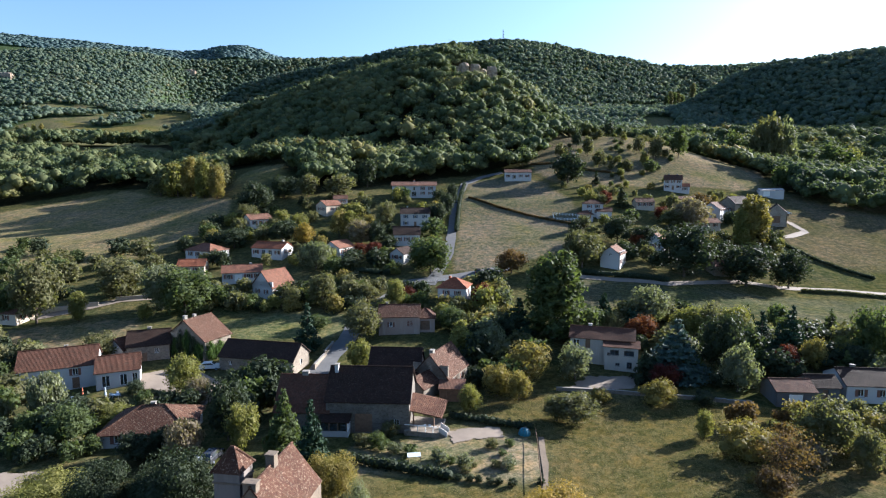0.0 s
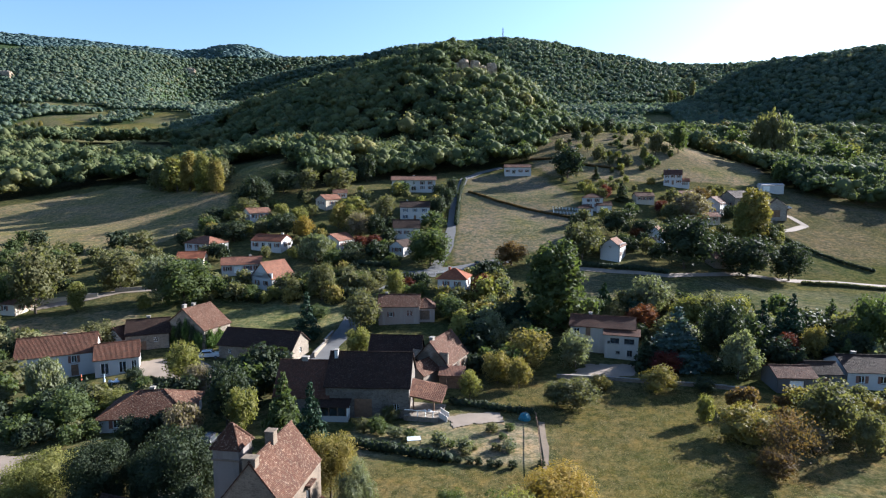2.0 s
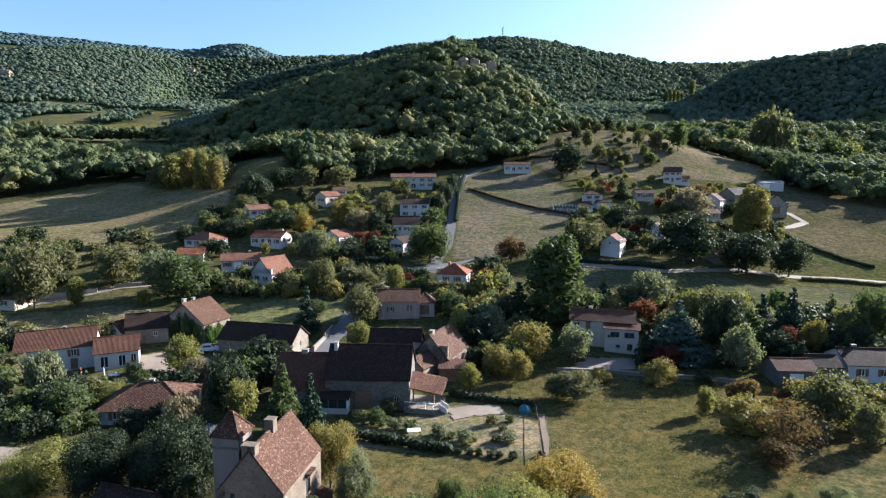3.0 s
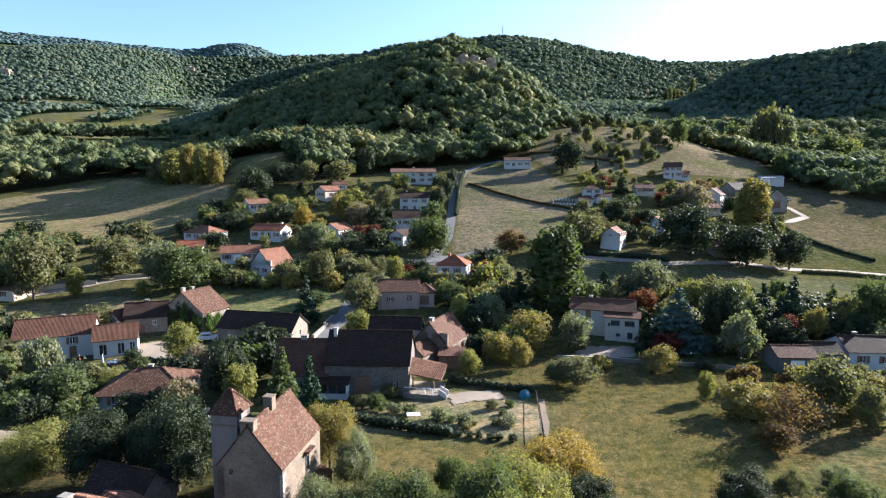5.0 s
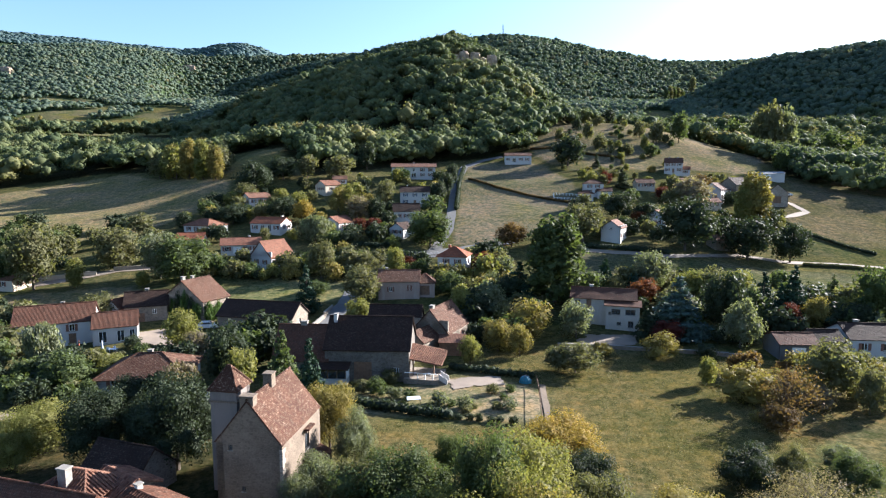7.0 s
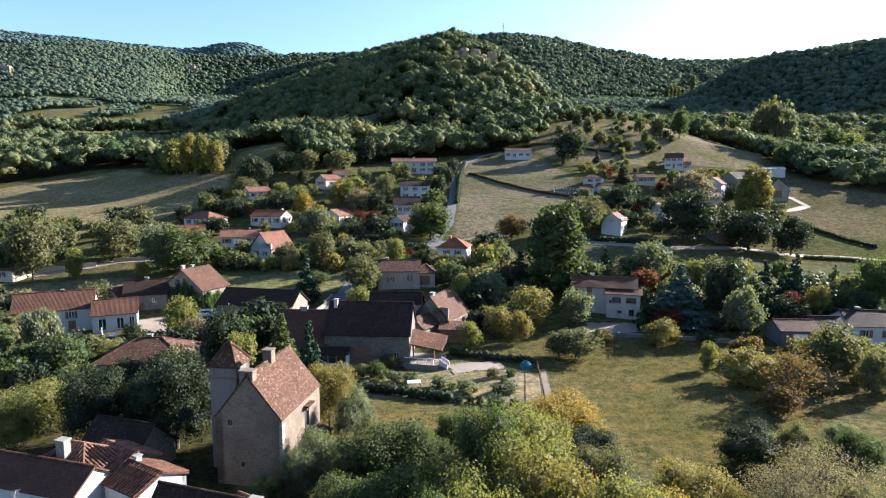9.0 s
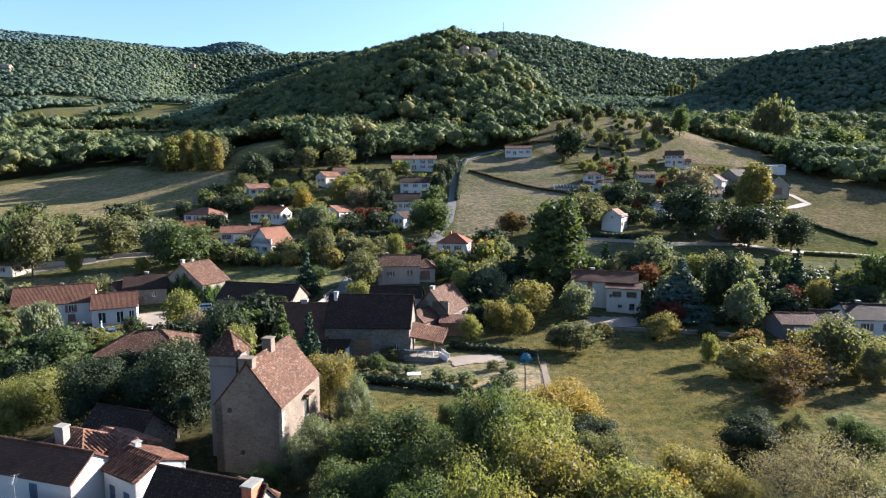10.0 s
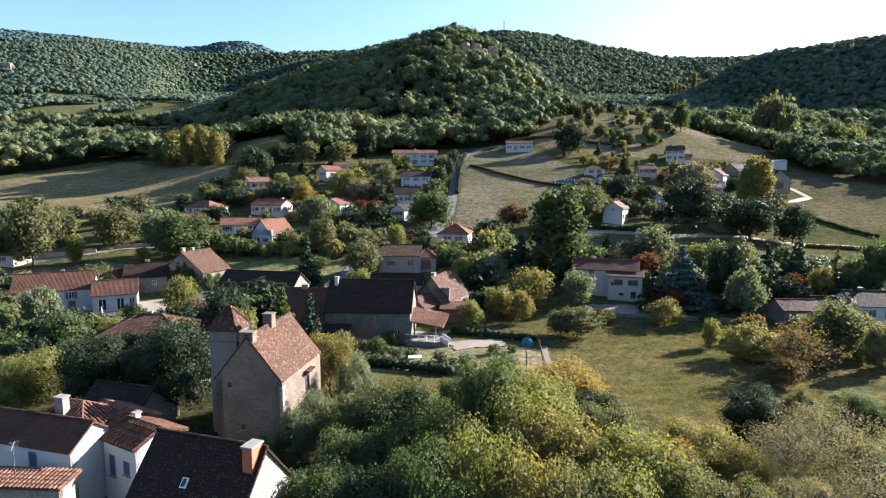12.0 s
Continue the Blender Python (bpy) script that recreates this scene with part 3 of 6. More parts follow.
def house(name, label, x, y, yaw, w, d, high, rise, wall=None, roof=None, kind="gable", front=(), right=(), back=(), left=(), chimneys=(), shutter="brown", frame_paint="white",
          over=.35, lift=0.0, thick=.4, roof_thick=.14, ribs=False, group="village houses", category="house"):
    """A house with its ridge along its own x. front looks along its -y. Openings are (share along the wall, sill, width, height, kind); kinds: w window, s with shutters, c closed shutters, d door, g garage."""
    wall, roof = wall or WHITE, roof or TILE_BROWN
    base = surface(x, y) + lift
    BUILT.extend([(x + k * w * .25 * math.cos(radians(yaw)), y + k * w * .25 * math.sin(radians(yaw)), d * .5 + .4) for k in (-1.2, 0, 1.2)])
    home = empty(name, pose(x, y, base, 0, 0, yaw), label, category, group)
    gable = kind == "gable"
    sides = ((front, pose(-w / 2, -d / 2, 0), w, 0), (right, pose(w / 2, -d / 2 + .001, 0, 0, 0, 90), d, rise if gable else 0),
             (back, pose(w / 2, d / 2, 0, 0, 0, 180), w, 0), (left, pose(-w / 2, d / 2 - .001, 0, 0, 0, -90), d, rise if gable else 0))
    for openings, m, length, g in sides:
        wall_panel(home, m, length, high, thick, lay(openings, length), wall, max(0, g - .06))
        for (s, z, ow, oh, k), (x0, x1, z0, z1) in zip(openings, lay(openings, length)):
            at = m @ pose(x0, 0, z0)
            if k in "wsc":
                window(home, at, x1 - x0, oh, PAINT[frame_paint], PAINT[shutter] if k != "w" else None, k == "s")
            else:
                door(home, at, x1 - x0, oh, PAINT["white"] if k == "g" else TIMBER)
    hw, hd = w / 2, d / 2
    if gable:
        k = rise / hd
        drop, e = over * k, over * .8
        top = high + rise + .12
        low = high - drop + .12
        roof_part(home, [((-hw - e, -hd - over, low), (hw + e, -hd - over, low), (hw + e, 0, top), (-hw - e, 0, top)),
                         ((hw + e, hd + over, low), (-hw - e, hd + over, low), (-hw - e, 0, top), (hw + e, 0, top))], roof, roof_thick, ribs=ribs)
        ridge_tiles(home, (-hw - e, 0, top), (hw + e, 0, top), roof)
    elif kind == "hip":
        k = rise / hd
        drop = over * k
        top, low, r = high + rise + .1, high - drop + .1, max(.15, hw - hd * .95)
        ex, ey = hw + over, hd + over
        roof_part(home, [((-ex, -ey, low), (ex, -ey, low), (r, 0, top), (-r, 0, top)), ((ex, ey, low), (-ex, ey, low), (-r, 0, top), (r, 0, top)),
                         ((ex, -ey, low), (ex, ey, low), (r, .02, top), (r, -.02, top)), ((-ex, ey, low), (-ex, -ey, low), (-r, -.02, top), (-r, .02, top))], roof, roof_thick, ribs=ribs)
        for sx in (-1, 1):
            for sy in (-1, 1):
                ridge_tiles(home, (sx * ex, sy * ey, low), (sx * r, 0, top), roof)
        ridge_tiles(home, (-r, 0, top), (r, 0, top), roof)
    elif kind == "lean":
        roof_part(home, [((-hw - over, -hd - over, high + .1), (hw + over, -hd - over, high + .1), (hw + over, hd, high + rise + .1), (-hw - over, hd, high + rise + .1))], roof, roof_thick, ribs=ribs)
    elif kind == "flat":
        block("roof", -hw - over, hw + over, -hd - over, hd + over, high + .002, high + .25, roof, home)
    for c in chimneys:
        cx, cy, cw, cd, up, mat, *pots = c
        z0 = high + rise * (1 - min(1, abs(cy) / hd)) - .5
        chimney(home, cx, cy, z0, high + rise + up, cw, cd, mat, *(pots or (0,)))
    return home


# ---- plants ----
def leaf_cloud(rng, blobs, count, size, flat=.35, core=.74, droop=0.0, level=2):
    """Vertices and faces of a crown: many small leaf clumps over lobes, and a ragged core inside them."""
    c = np.array([b[:3] for b in blobs])
    r = np.array([b[3:6] if len(b) > 4 else (b[3],) * 3 for b in blobs])
    weight = (r.prod(axis=1)) ** (2 / 3)
    pick = rng.choice(len(blobs), count, p=weight / weight.sum())
    way = rng.normal(size=(count, 3))
    way[:, 2] += .18
    way /= np.linalg.norm(way, axis=1, keepdims=True)
    reach = .55 + .68 * rng.random((count, 1)) ** .8
    at = c[pick] + way * r[pick] * reach
    normal = way + rng.normal(scale=.55, size=(count, 3))
    normal /= np.linalg.norm(normal, axis=1, keepdims=True)
    side = np.cross(normal, rng.normal(size=(count, 3)))
    side /= np.linalg.norm(side, axis=1, keepdims=True)
    up = np.cross(normal, side)
    up[:, 2] -= droop
    s = size * rng.uniform(.55, 1.35, (count, 1))
    corners = [at - side * s * .56 - up * s * .3, at + side * s * .56 - up * s * .3 + normal * s * .1, at + up * s * .62]
    verts = np.stack(corners, 1).reshape(-1, 3)
    faces = (np.arange(count)[:, None] * 3 + np.arange(3)).tolist()
    verts = verts.tolist()
    if core:
        ball = bmesh.new()
        bmesh.ops.create_icosphere(ball, subdivisions=level, radius=1)
        pts = np.array([v.co for v in ball.verts])
        tri = [[v.index for v in f.verts] for f in ball.faces]
        ball.free()
        for b, rad in zip(c, r):
            n0 = len(verts)
            verts += (b + pts * rad * core * rng.uniform(.8, 1.12, (len(pts), 1))).tolist()
            faces += [[k + n0 for k in f] for f in tri]
    return verts, faces


def limbs(rng, high, spread, thick, forks=6, start=.25, lean=.05):
    """A tapered trunk with limbs, as one mesh."""
    verts, faces = [], []

    def tube(points, r0, r1, sides=6):
        rings = []
        for k, p in enumerate(points):
            p = np.array(p)
            q = np.array(points[min(k + 1, len(points) - 1)]) - np.array(points[max(k - 1, 0)])
            q = q / (np.linalg.norm(q) + 1e-9)
            a = np.cross(q, (1, 0.2, 0)); a /= np.linalg.norm(a)
            b = np.cross(q, a)
            r = r0 + (r1 - r0) * k / (len(points) - 1)
            rings.append(len(verts))
            verts.extend([tuple(p + r * (a * math.cos(t) + b * math.sin(t))) for t in np.arange(sides) * 2 * math.pi / sides])
        for u, v in zip(rings, rings[1:]):
            faces.extend([(u + i, u + (i + 1) % sides, v + (i + 1) % sides, v + i) for i in range(sides)])

    bend = rng.uniform(-lean, lean, 2) * high
    stem = [(bend[0] * s * s, bend[1] * s * s, high * .8 * s - (.5 if s == 0 else 0)) for s in (0, .15, .4, .7, 1)]
    tube(stem, thick, thick * .25, 7)
    for k in range(forks):
        s = rng.uniform(start, .75)
        a = 2.4 * k + rng.uniform(-.4, .4)
        root = np.array((bend[0] * s * s, bend[1] * s * s, high * .8 * s))
        out = np.array((math.cos(a), math.sin(a), rng.uniform(.5, 1.0))) * spread * rng.uniform(.55, .9)
        tube([root, root + out * .5 + (0, 0, .04 * high), root + out], thick * .45, thick * .1, 5)
    return verts, faces


def round_blobs(rng, high, wide, low=.04, lobes=12):
    """Lobes of a broad crown in a tree of that height and width."""
    mid, half = high * (1 + low) / 2, high * (1 - low) / 2
    out = [(0, 0, mid, wide * .33, wide * .33, half * .78)]
    for k in range(lobes):
        a, e = 2.4 * k + rng.uniform(-.3, .3), -.85 + 1.8 * (k + rng.uniform(0, 1)) / lobes
        s = rng.uniform(.16, .29)
        q, r = math.sqrt(max(.05, 1 - e * e)), rng.uniform(.27, .39)
        out.append((math.cos(a) * q * wide * r, math.sin(a) * q * wide * r, mid + e * half * .72, wide * s * .9, wide * s * .9, half * s * 1.75))
    return out


def tree_mesh(kind, seed, fine=1.0):
    """Meshes of trunk and crown of a tree 10 m high."""
    rng = np.random.default_rng(seed)
    core, droop, size, count = .56, 0.0, .42, 3500
    if kind == "round":
        blobs, stem = round_blobs(rng, 10, 9.5), limbs(rng, 10, 3.6, .26)
    elif kind == "open":
        blobs, stem = round_blobs(rng, 10, 9.5, .05, 14), limbs(rng, 10, 3.8, .2, 9, .12)
        core, count = .50, 3600
    elif kind == "bush":
        blobs, stem = round_blobs(rng, 10, 13, -.05, 11), limbs(rng, 8, 4, .18, 7, .05)
        count = 3500
    elif kind == "poplar":
        blobs = [(rng.uniform(-.4, .4), rng.uniform(-.4, .4), 1.7 + k * .87, .95 + 1.0 * math.sin(min(1, (k + 1.2) / 6) * 1.57) * (1 - max(0, k - 6) * .2), .95 + 1.0 * math.sin(min(1, (k + 1.2) / 6) * 1.57) * (1 - max(0, k - 6) * .2), 1.15) for k in range(9)]
        stem = limbs(rng, 10, 1.2, .22, 6)
        count, size = 3800, .38
    elif kind == "oval":
        blobs = [(0, 0, 5.0, 2.1, 2.1, 4.5)]
        for k in range(22):
            z = .9 + 8.3 * (k + rng.uniform(0, 1)) / 22
            q = 2.55 * math.sqrt(max(.03, 1 - ((z - 4.6) / 5.3) ** 2)) * .72
            blobs.append((math.cos(2.4 * k) * q, math.sin(2.4 * k) * q, z, .95, .95, 1.15))
        stem, count, size = limbs(rng, 10, 1.4, .22, 6), 5200, .36
    elif kind == "column":
        blobs = [(0, 0, .8 + k * .95, 1.0 - .09 * k, 1.0 - .09 * k, .95) for k in range(9)]
        stem, count, size = limbs(rng, 10, .5, .15, 3), 1300, .34
    elif kind == "fir":
        blobs, size, count = [], .40, 3200
        for k in range(11):
            z = 1.2 + k * .84
            r = (10.3 - z) * .36 + .1
            for j in range(max(3, int(7 - k * .4))):
                a = rng.uniform(0, 6.3)
                q = r * rng.uniform(.45, .72)
                blobs.append((math.cos(a) * q, math.sin(a) * q, z - .12 * r + rng.uniform(-.2, .2), r * .48 + .12, r * .48 + .12, .42))
        core, stem = .6, limbs(rng, 11.5, .8, .22, 4)
    elif kind == "willow":
        blobs, stem = round_blobs(rng, 10, 10, .08, 12), limbs(rng, 9, 3, .25)
        droop, size, count = 1.0, .50, 4000
    elif kind == "bare":
        blobs, stem = round_blobs(rng, 10, 10, .05, 12), limbs(rng, 11, 4.4, .13, 34, .04)
        core, count, size = 0, 2400, .27
    count, size = int(count * fine), size / fine ** (.5 if fine < 1 else .45)
    level = 1 if fine < 1 else 2
    crown = bpy.data.meshes.new("crown")
    v, f = leaf_cloud(rng, blobs, count, size, core=core, droop=droop, level=level)
    crown.from_pydata(v, [], f)
    crown.materials.append(LEAF["green"])
    trunk = bpy.data.meshes.new("trunk")
    v, f = stem
    trunk.from_pydata([tuple(p) for p in v], [], f)
    trunk.materials.append(BARK)
    return trunk, crown


SHAPES = {}
for kind, variants in (("round", 4), ("open", 3), ("bush", 3), ("poplar", 2), ("oval", 2), ("column", 1), ("fir", 2), ("willow", 2), ("bare", 2)):
    SHAPES[kind] = [tree_mesh(kind, 11 * k + len(kind)) for k in range(variants)]
for kind, variants in (("round", 2), ("open", 2), ("bush", 2), ("bare", 1)):
    SHAPES["near_" + kind] = [tree_mesh(kind, 90 + 7 * k + len(kind), 4.6) for k in range(variants)]
for kind in ("round", "open", "bush", "poplar", "fir", "willow", "column"):
    SHAPES["far_" + kind] = [tree_mesh(kind, 50 + 3 * k + len(kind), .32) for k in range(3)]
for kind in ("round", "open", "bush", "fir"):
    SHAPES["small_" + kind] = [tree_mesh(kind, 70 + 3 * k + len(kind), .17) for k in range(3)]
LOOKS = {"green": "green", "dark": "dark green", "olive": "olive green", "yellow": "yellowing", "gold": "golden autumn", "lime": "yellow-green", "grey": "grey-green", "pale": "straw-coloured",
         "red": "dark red", "rust": "rust-red", "brown": "brownish autumn", "fir": "dark", "cedar": "blue-green", "ivy": "ivy-green"}
FORMS = {"round": ("broadleaf tree with a rounded crown", "tree"), "open": ("tree with an open spreading crown", "tree"), "bush": ("broad dense shrub", "shrub"),
         "poplar": ("tall narrow poplar", "tree"), "oval": ("tall poplar with a dense oval crown", "tree"), "column": ("slim column-shaped cypress", "tree"), "fir": ("tall pointed conifer", "conifer"), "willow": ("drooping willow", "tree"),
         "bare": ("half-bare twiggy tree", "tree")}
planted = random.Random(5)
ROOTED = []


def plant(kind, colour, x, y, high, wide=None, where="in a garden", group="garden trees"):
    """A tree of that kind and leaf colour, that high and wide, rooted at x, y."""
    shape = kind.replace("near_", "")
    if y > 265 and shape not in ("poplar", "oval") and "far_" + shape in SHAPES:
        kind = "far_" + shape
    ROOTED.append((x, y, (wide or high) * .5))
    trunk, crown = planted.choice(SHAPES[kind])
    native = {"round": 9.5, "open": 9.5, "bush": 12, "poplar": 4.2, "oval": 5.6, "column": 2.1, "fir": 6.2, "willow": 10, "bare": 10}[shape]
    wide = wide or high * native / 10
    form, category = FORMS[shape]
    top = empty("shrub" if category == "shrub" else "tree", pose(x, y, surface(x, y) - .1, 0, 0, planted.uniform(0, 360)), f"{LOOKS[colour]} {form} {where}", category, group)
    top.scale = (wide / native, wide / native, high / 10)
    stem = new("trunk", trunk)
    stem.parent = top
    leaves = new("crown", crown)
    leaves.parent = top
    leaves.material_slots[0].link = "OBJECT"
    leaves.material_slots[0].material = LEAF[colour]
    return top


def fill(corners, count, kinds, colours, low, high, label="mixed garden shrubs and small trees in autumn greens"):
    """Uncounted small trees and shrubs inside a patch, clear of houses, roads and named trees, as one object."""
    xs, ys = [c[0] for c in corners], [c[1] for c in corners]
    verts, faces, marks, mats = [], [], [], []
    done = tries = total = 0
    while done < count and tries < count * 30:
        tries += 1
        x, y = planted.uniform(min(xs), max(xs)), planted.uniform(min(ys), max(ys))
        h = planted.uniform(low, high) * (1.3 if planted.random() < .2 else 1)
        if not inside(x, y, corners) or any(math.hypot(x - a, y - b) < r + h * .35 for a, b, r in BUILT) or any(math.hypot(x - a, y - b) < (r + h * .4) * .62 for a, b, r in ROOTED):
            continue
        ROOTED.append((x, y, h * .5))
        kind, colour = planted.choice(kinds), planted.choice(colours)
        if colour not in mats:
            mats.append(colour)
        shape, bark = planted.choice(SHAPES["small_" + kind]), planted.uniform(0, 6.3)
        me = shape[1]
        co = np.empty(len(me.vertices) * 3, dtype=np.float32)
        me.vertices.foreach_get("co", co)
        co = co.reshape(-1, 3) * (h / 10 * planted.uniform(.85, 1.3), h / 10, h / 10)
        c, q = math.cos(bark), math.sin(bark)
        co = np.stack([co[:, 0] * c - co[:, 1] * q + x, co[:, 0] * q + co[:, 1] * c + y, co[:, 2] + surface(x, y) - .15], 1)
        verts.extend(co.tolist())
        for f in me.polygons:
            faces.append([k + total for k in f.vertices])
        marks.extend([mats.index(colour)] * len(me.polygons))
        total += len(co)
        done += 1
    ob = mesh_object("garden_shrubs", verts, faces, None)
    for colour in mats:
        ob.data.materials.append(LEAF[colour])
    ob.data.polygons.foreach_set("material_index", marks)
    return tagged(ob, label, "shrubs", kind="stuff")


def hedge(points, wide, high, colour, label="clipped dark green hedge along a garden"):
    """A hedge along a bent line: leaf clumps over a soft-edged core."""
    rng = np.random.default_rng(int(abs(points[0][0]) * 10))
    blobs = []
    for px, py, _ in along(points, wide * .55):
        z = surface(px, py)
        blobs.append((px + rng.uniform(-.1, .1), py + rng.uniform(-.1, .1), z + high * .5, wide * .6, wide * .6, high * .58 * rng.uniform(.85, 1.12)))
    v, f = leaf_cloud(rng, blobs, int(len(blobs) * 60), .34, core=.85)
    ob = mesh_object("hedge", v, f, LEAF[colour])
    return tagged(ob, label, "hedge")


def wood(name, label, spots, mat, clumps, size, core=.6, rough=(.8, 1.2)):
    """Many crowns as one object: spots are lobes of crowns (x, y, height of the lobe's middle over the ground, width, thickness, tint)."""
    rng = np.random.default_rng(len(spots))
    ball = bmesh.new()
    bmesh.ops.create_icosphere(ball, subdivisions=1, radius=1)
    pts = np.array([v.co for v in ball.verts])
    tri = np.array([[v.index for v in f.verts] for f in ball.faces])
    ball.free()
    n = len(spots)
    s = np.array(spots)
    centre = np.stack([s[:, 0], s[:, 1], np.array([surface(a, b) for a, b in s[:, :2]]) + s[:, 2]], 1)
    rad = np.stack([s[:, 3] * .5, s[:, 3] * .5, s[:, 4] * .5], 1)
    body = centre[:, None] + pts[None] * rad[:, None] * rng.uniform(*rough, (n, len(pts), 1)) * core
    verts, tint = [body.reshape(-1, 3)], [np.repeat(s[:, 5], len(pts))]
    faces = [(tri[None] + (np.arange(n) * len(pts))[:, None, None]).reshape(-1, 3)]
    if clumps:
        way = rng.normal(size=(n, clumps, 3))
        way[..., 2] = np.abs(way[..., 2]) * .9 - .35
        way /= np.linalg.norm(way, axis=2, keepdims=True)
        at = centre[:, None] + way * rad[:, None] * rng.uniform(core * .95, 1.05, (n, clumps, 1))
        normal = way + rng.normal(scale=.6, size=way.shape)
        normal /= np.linalg.norm(normal, axis=2, keepdims=True)
        side = np.cross(normal, rng.normal(size=way.shape))
        side /= np.linalg.norm(side, axis=2, keepdims=True)
        up = np.cross(normal, side)
        k = size * rng.uniform(.6, 1.4, (n, clumps, 1))
        leaf = np.stack([at - side * k * .56 - up * k * .3, at + side * k * .56 - up * k * .3, at + up * k * .62], 2)
        verts.append(leaf.reshape(-1, 3))
        faces.append(np.arange(n * clumps)[:, None] * 3 + np.arange(3) + n * len(pts))
        tint.append(np.repeat(s[:, 5], clumps * 3))
    verts, faces = np.concatenate(verts), np.concatenate(faces)
    me = bpy.data.meshes.new(name)
    me.vertices.add(len(verts))
    me.vertices.foreach_set("co", verts.astype(np.float32).ravel())
    me.loops.add(faces.size)
    me.loops.foreach_set("vertex_index", faces.astype(np.int32).ravel())
    me.polygons.add(len(faces))
    me.polygons.foreach_set("loop_start", (np.arange(len(faces)) * 3).astype(np.int32))
    me.update(calc_edges=True)
    me.polygons.foreach_set("use_smooth", [True] * len(me.polygons))
    a = me.attributes.new("tint", "FLOAT", "POINT")
    a.data.foreach_set("value", np.concatenate(tint).astype(np.float32))
    me.materials.append(mat)
    return tagged(new(name, me), label, "woodland", kind="stuff")


# ---- fields, in plan ----
FIELDS = []
FIELDS.append(([(-212.0, 235.0), (-206.0, 273.0), (-167.0, 310.0), (-98.0, 268.0), (-91.0, 253.0), (-93.0, 223.0), (-102.0, 202.0), (-121.0, 187.0), (-161.0, 187.0)], (0.203, 0.160, 0.108)))
FIELDS.append(([(12.0, 300.0), (29.0, 313.0), (51.0, 304.0), (57.0, 276.0), (60.0, 234.0), (46.0, 208.0), (18.0, 188.0), (3.0, 186.0), (6.0, 235.0)], (0.160, 0.132, 0.108)))
FIELDS.append(([(166.0, 303.0), (196.0, 312.0), (258.0, 293.0), (179.0, 200.0), (148.0, 205.0), (134.0, 235.0), (137.0, 256.0)], (0.117, 0.096, 0.070)))
FIELDS.append(([(132.0, 232.0), (145.0, 202.0), (142.0, 193.0), (121.0, 195.0), (124.0, 226.0)], (0.090, 0.084, 0.053)))
FIELDS.append(([(40.0, 179.0), (66.0, 172.0), (161.0, 180.0), (123.0, 136.0), (91.0, 146.0), (48.0, 154.0), (32.0, 149.0)], (0.092, 0.088, 0.063)))
FIELDS.append(([(49.0, 345.0), (61.0, 366.0), (218.0, 753.0), (205.0, 472.0), (230.0, 442.0), (165.0, 305.0), (131.0, 307.0), (100.0, 301.0), (63.0, 292.0), (49.0, 320.0)], (0.186, 0.148, 0.114)))
FIELDS.append(([(4.0, 99.0), (10.0, 105.0), (18.0, 102.0), (53.0, 98.0), (77.0, 92.0), (75.0, 81.0), (50.0, 69.0), (29.0, 55.0), (-10.0, 55.0), (-12.0, 73.0), (13.0, 70.0), (16.0, 85.0), (4.0, 92.0)], (0.109, 0.088, 0.044)))
FIELDS.append(([(-112.0, 135.0), (-77.0, 146.0), (-70.0, 130.0), (-103.0, 123.0)], (0.160, 0.127, 0.095)))
FIELDS.append(([(-56.0, 142.0), (-39.0, 149.0), (-24.0, 147.0), (-23.0, 134.0), (-46.0, 131.0)], (0.148, 0.138, 0.082)))
FIELDS.append(([(-15.0, 83.0), (3.0, 88.0), (14.0, 85.0), (12.0, 72.0), (-13.0, 76.0)], (0.207, 0.166, 0.124)))
FIELDS.append(([(-108.0, 286.0), (-103.0, 306.0), (-85.0, 314.0), (-82.0, 304.0), (-98.0, 291.0), (-103.0, 274.0)], (0.160, 0.139, 0.082)))
# Not a field: litter under trees, their deep shade put into its colour.
FIELDS.append(([(-62.0, 42.0), (-19.0, 42.0), (-19.0, 72.0), (-40.0, 80.0), (-62.0, 72.0)], (0.052, 0.044, 0.027)))
CLEARINGS = []
CLEARINGS.append([(-407.0, 547.0), (-386.0, 569.0), (-321.0, 533.0), (-305.0, 506.0), (-383.0, 514.0)])
CLEARINGS.append([(-525.0, 808.0), (-472.0, 789.0), (-376.0, 704.0), (-339.0, 628.0), (-439.0, 720.0)])
CLEARINGS.append([(-461.0, 770.0), (-394.0, 781.0), (-337.0, 736.0), (-247.0, 573.0), (-289.0, 581.0)])
CLEARINGS.append([(-524.0, 921.0), (-356.0, 851.0), (-346.0, 808.0), (-409.0, 828.0), (-477.0, 851.0)])
CLEARINGS.append([(299.0, 1005.0), (362.0, 1038.0), (343.0, 974.0), (304.0, 986.0)])
CLEARINGS.append([(-102.0, 274.0), (-102.0, 303.0), (-85.0, 314.0), (-81.0, 301.0), (-94.0, 270.0)])
FIELDS.extend((c, (.17, .14, .065)) for c in CLEARINGS)
WOOD_EDGE = [(-0.945, 288), (-0.752, 286), (-0.568, 311), (-0.463, 313), (-0.375, 271), (-0.373, 344), (-0.27, 306), (-0.214, 270), (-0.138, 289), (-0.09, 296), (0.015, 314), (0.091, 317), (0.14, 322), (0.167, 350), (0.2, 392), (0.3, 432), (0.36, 425), (0.44, 385), (0.525, 345), (0.59, 305), (0.75, 272), (1.0, 260)]


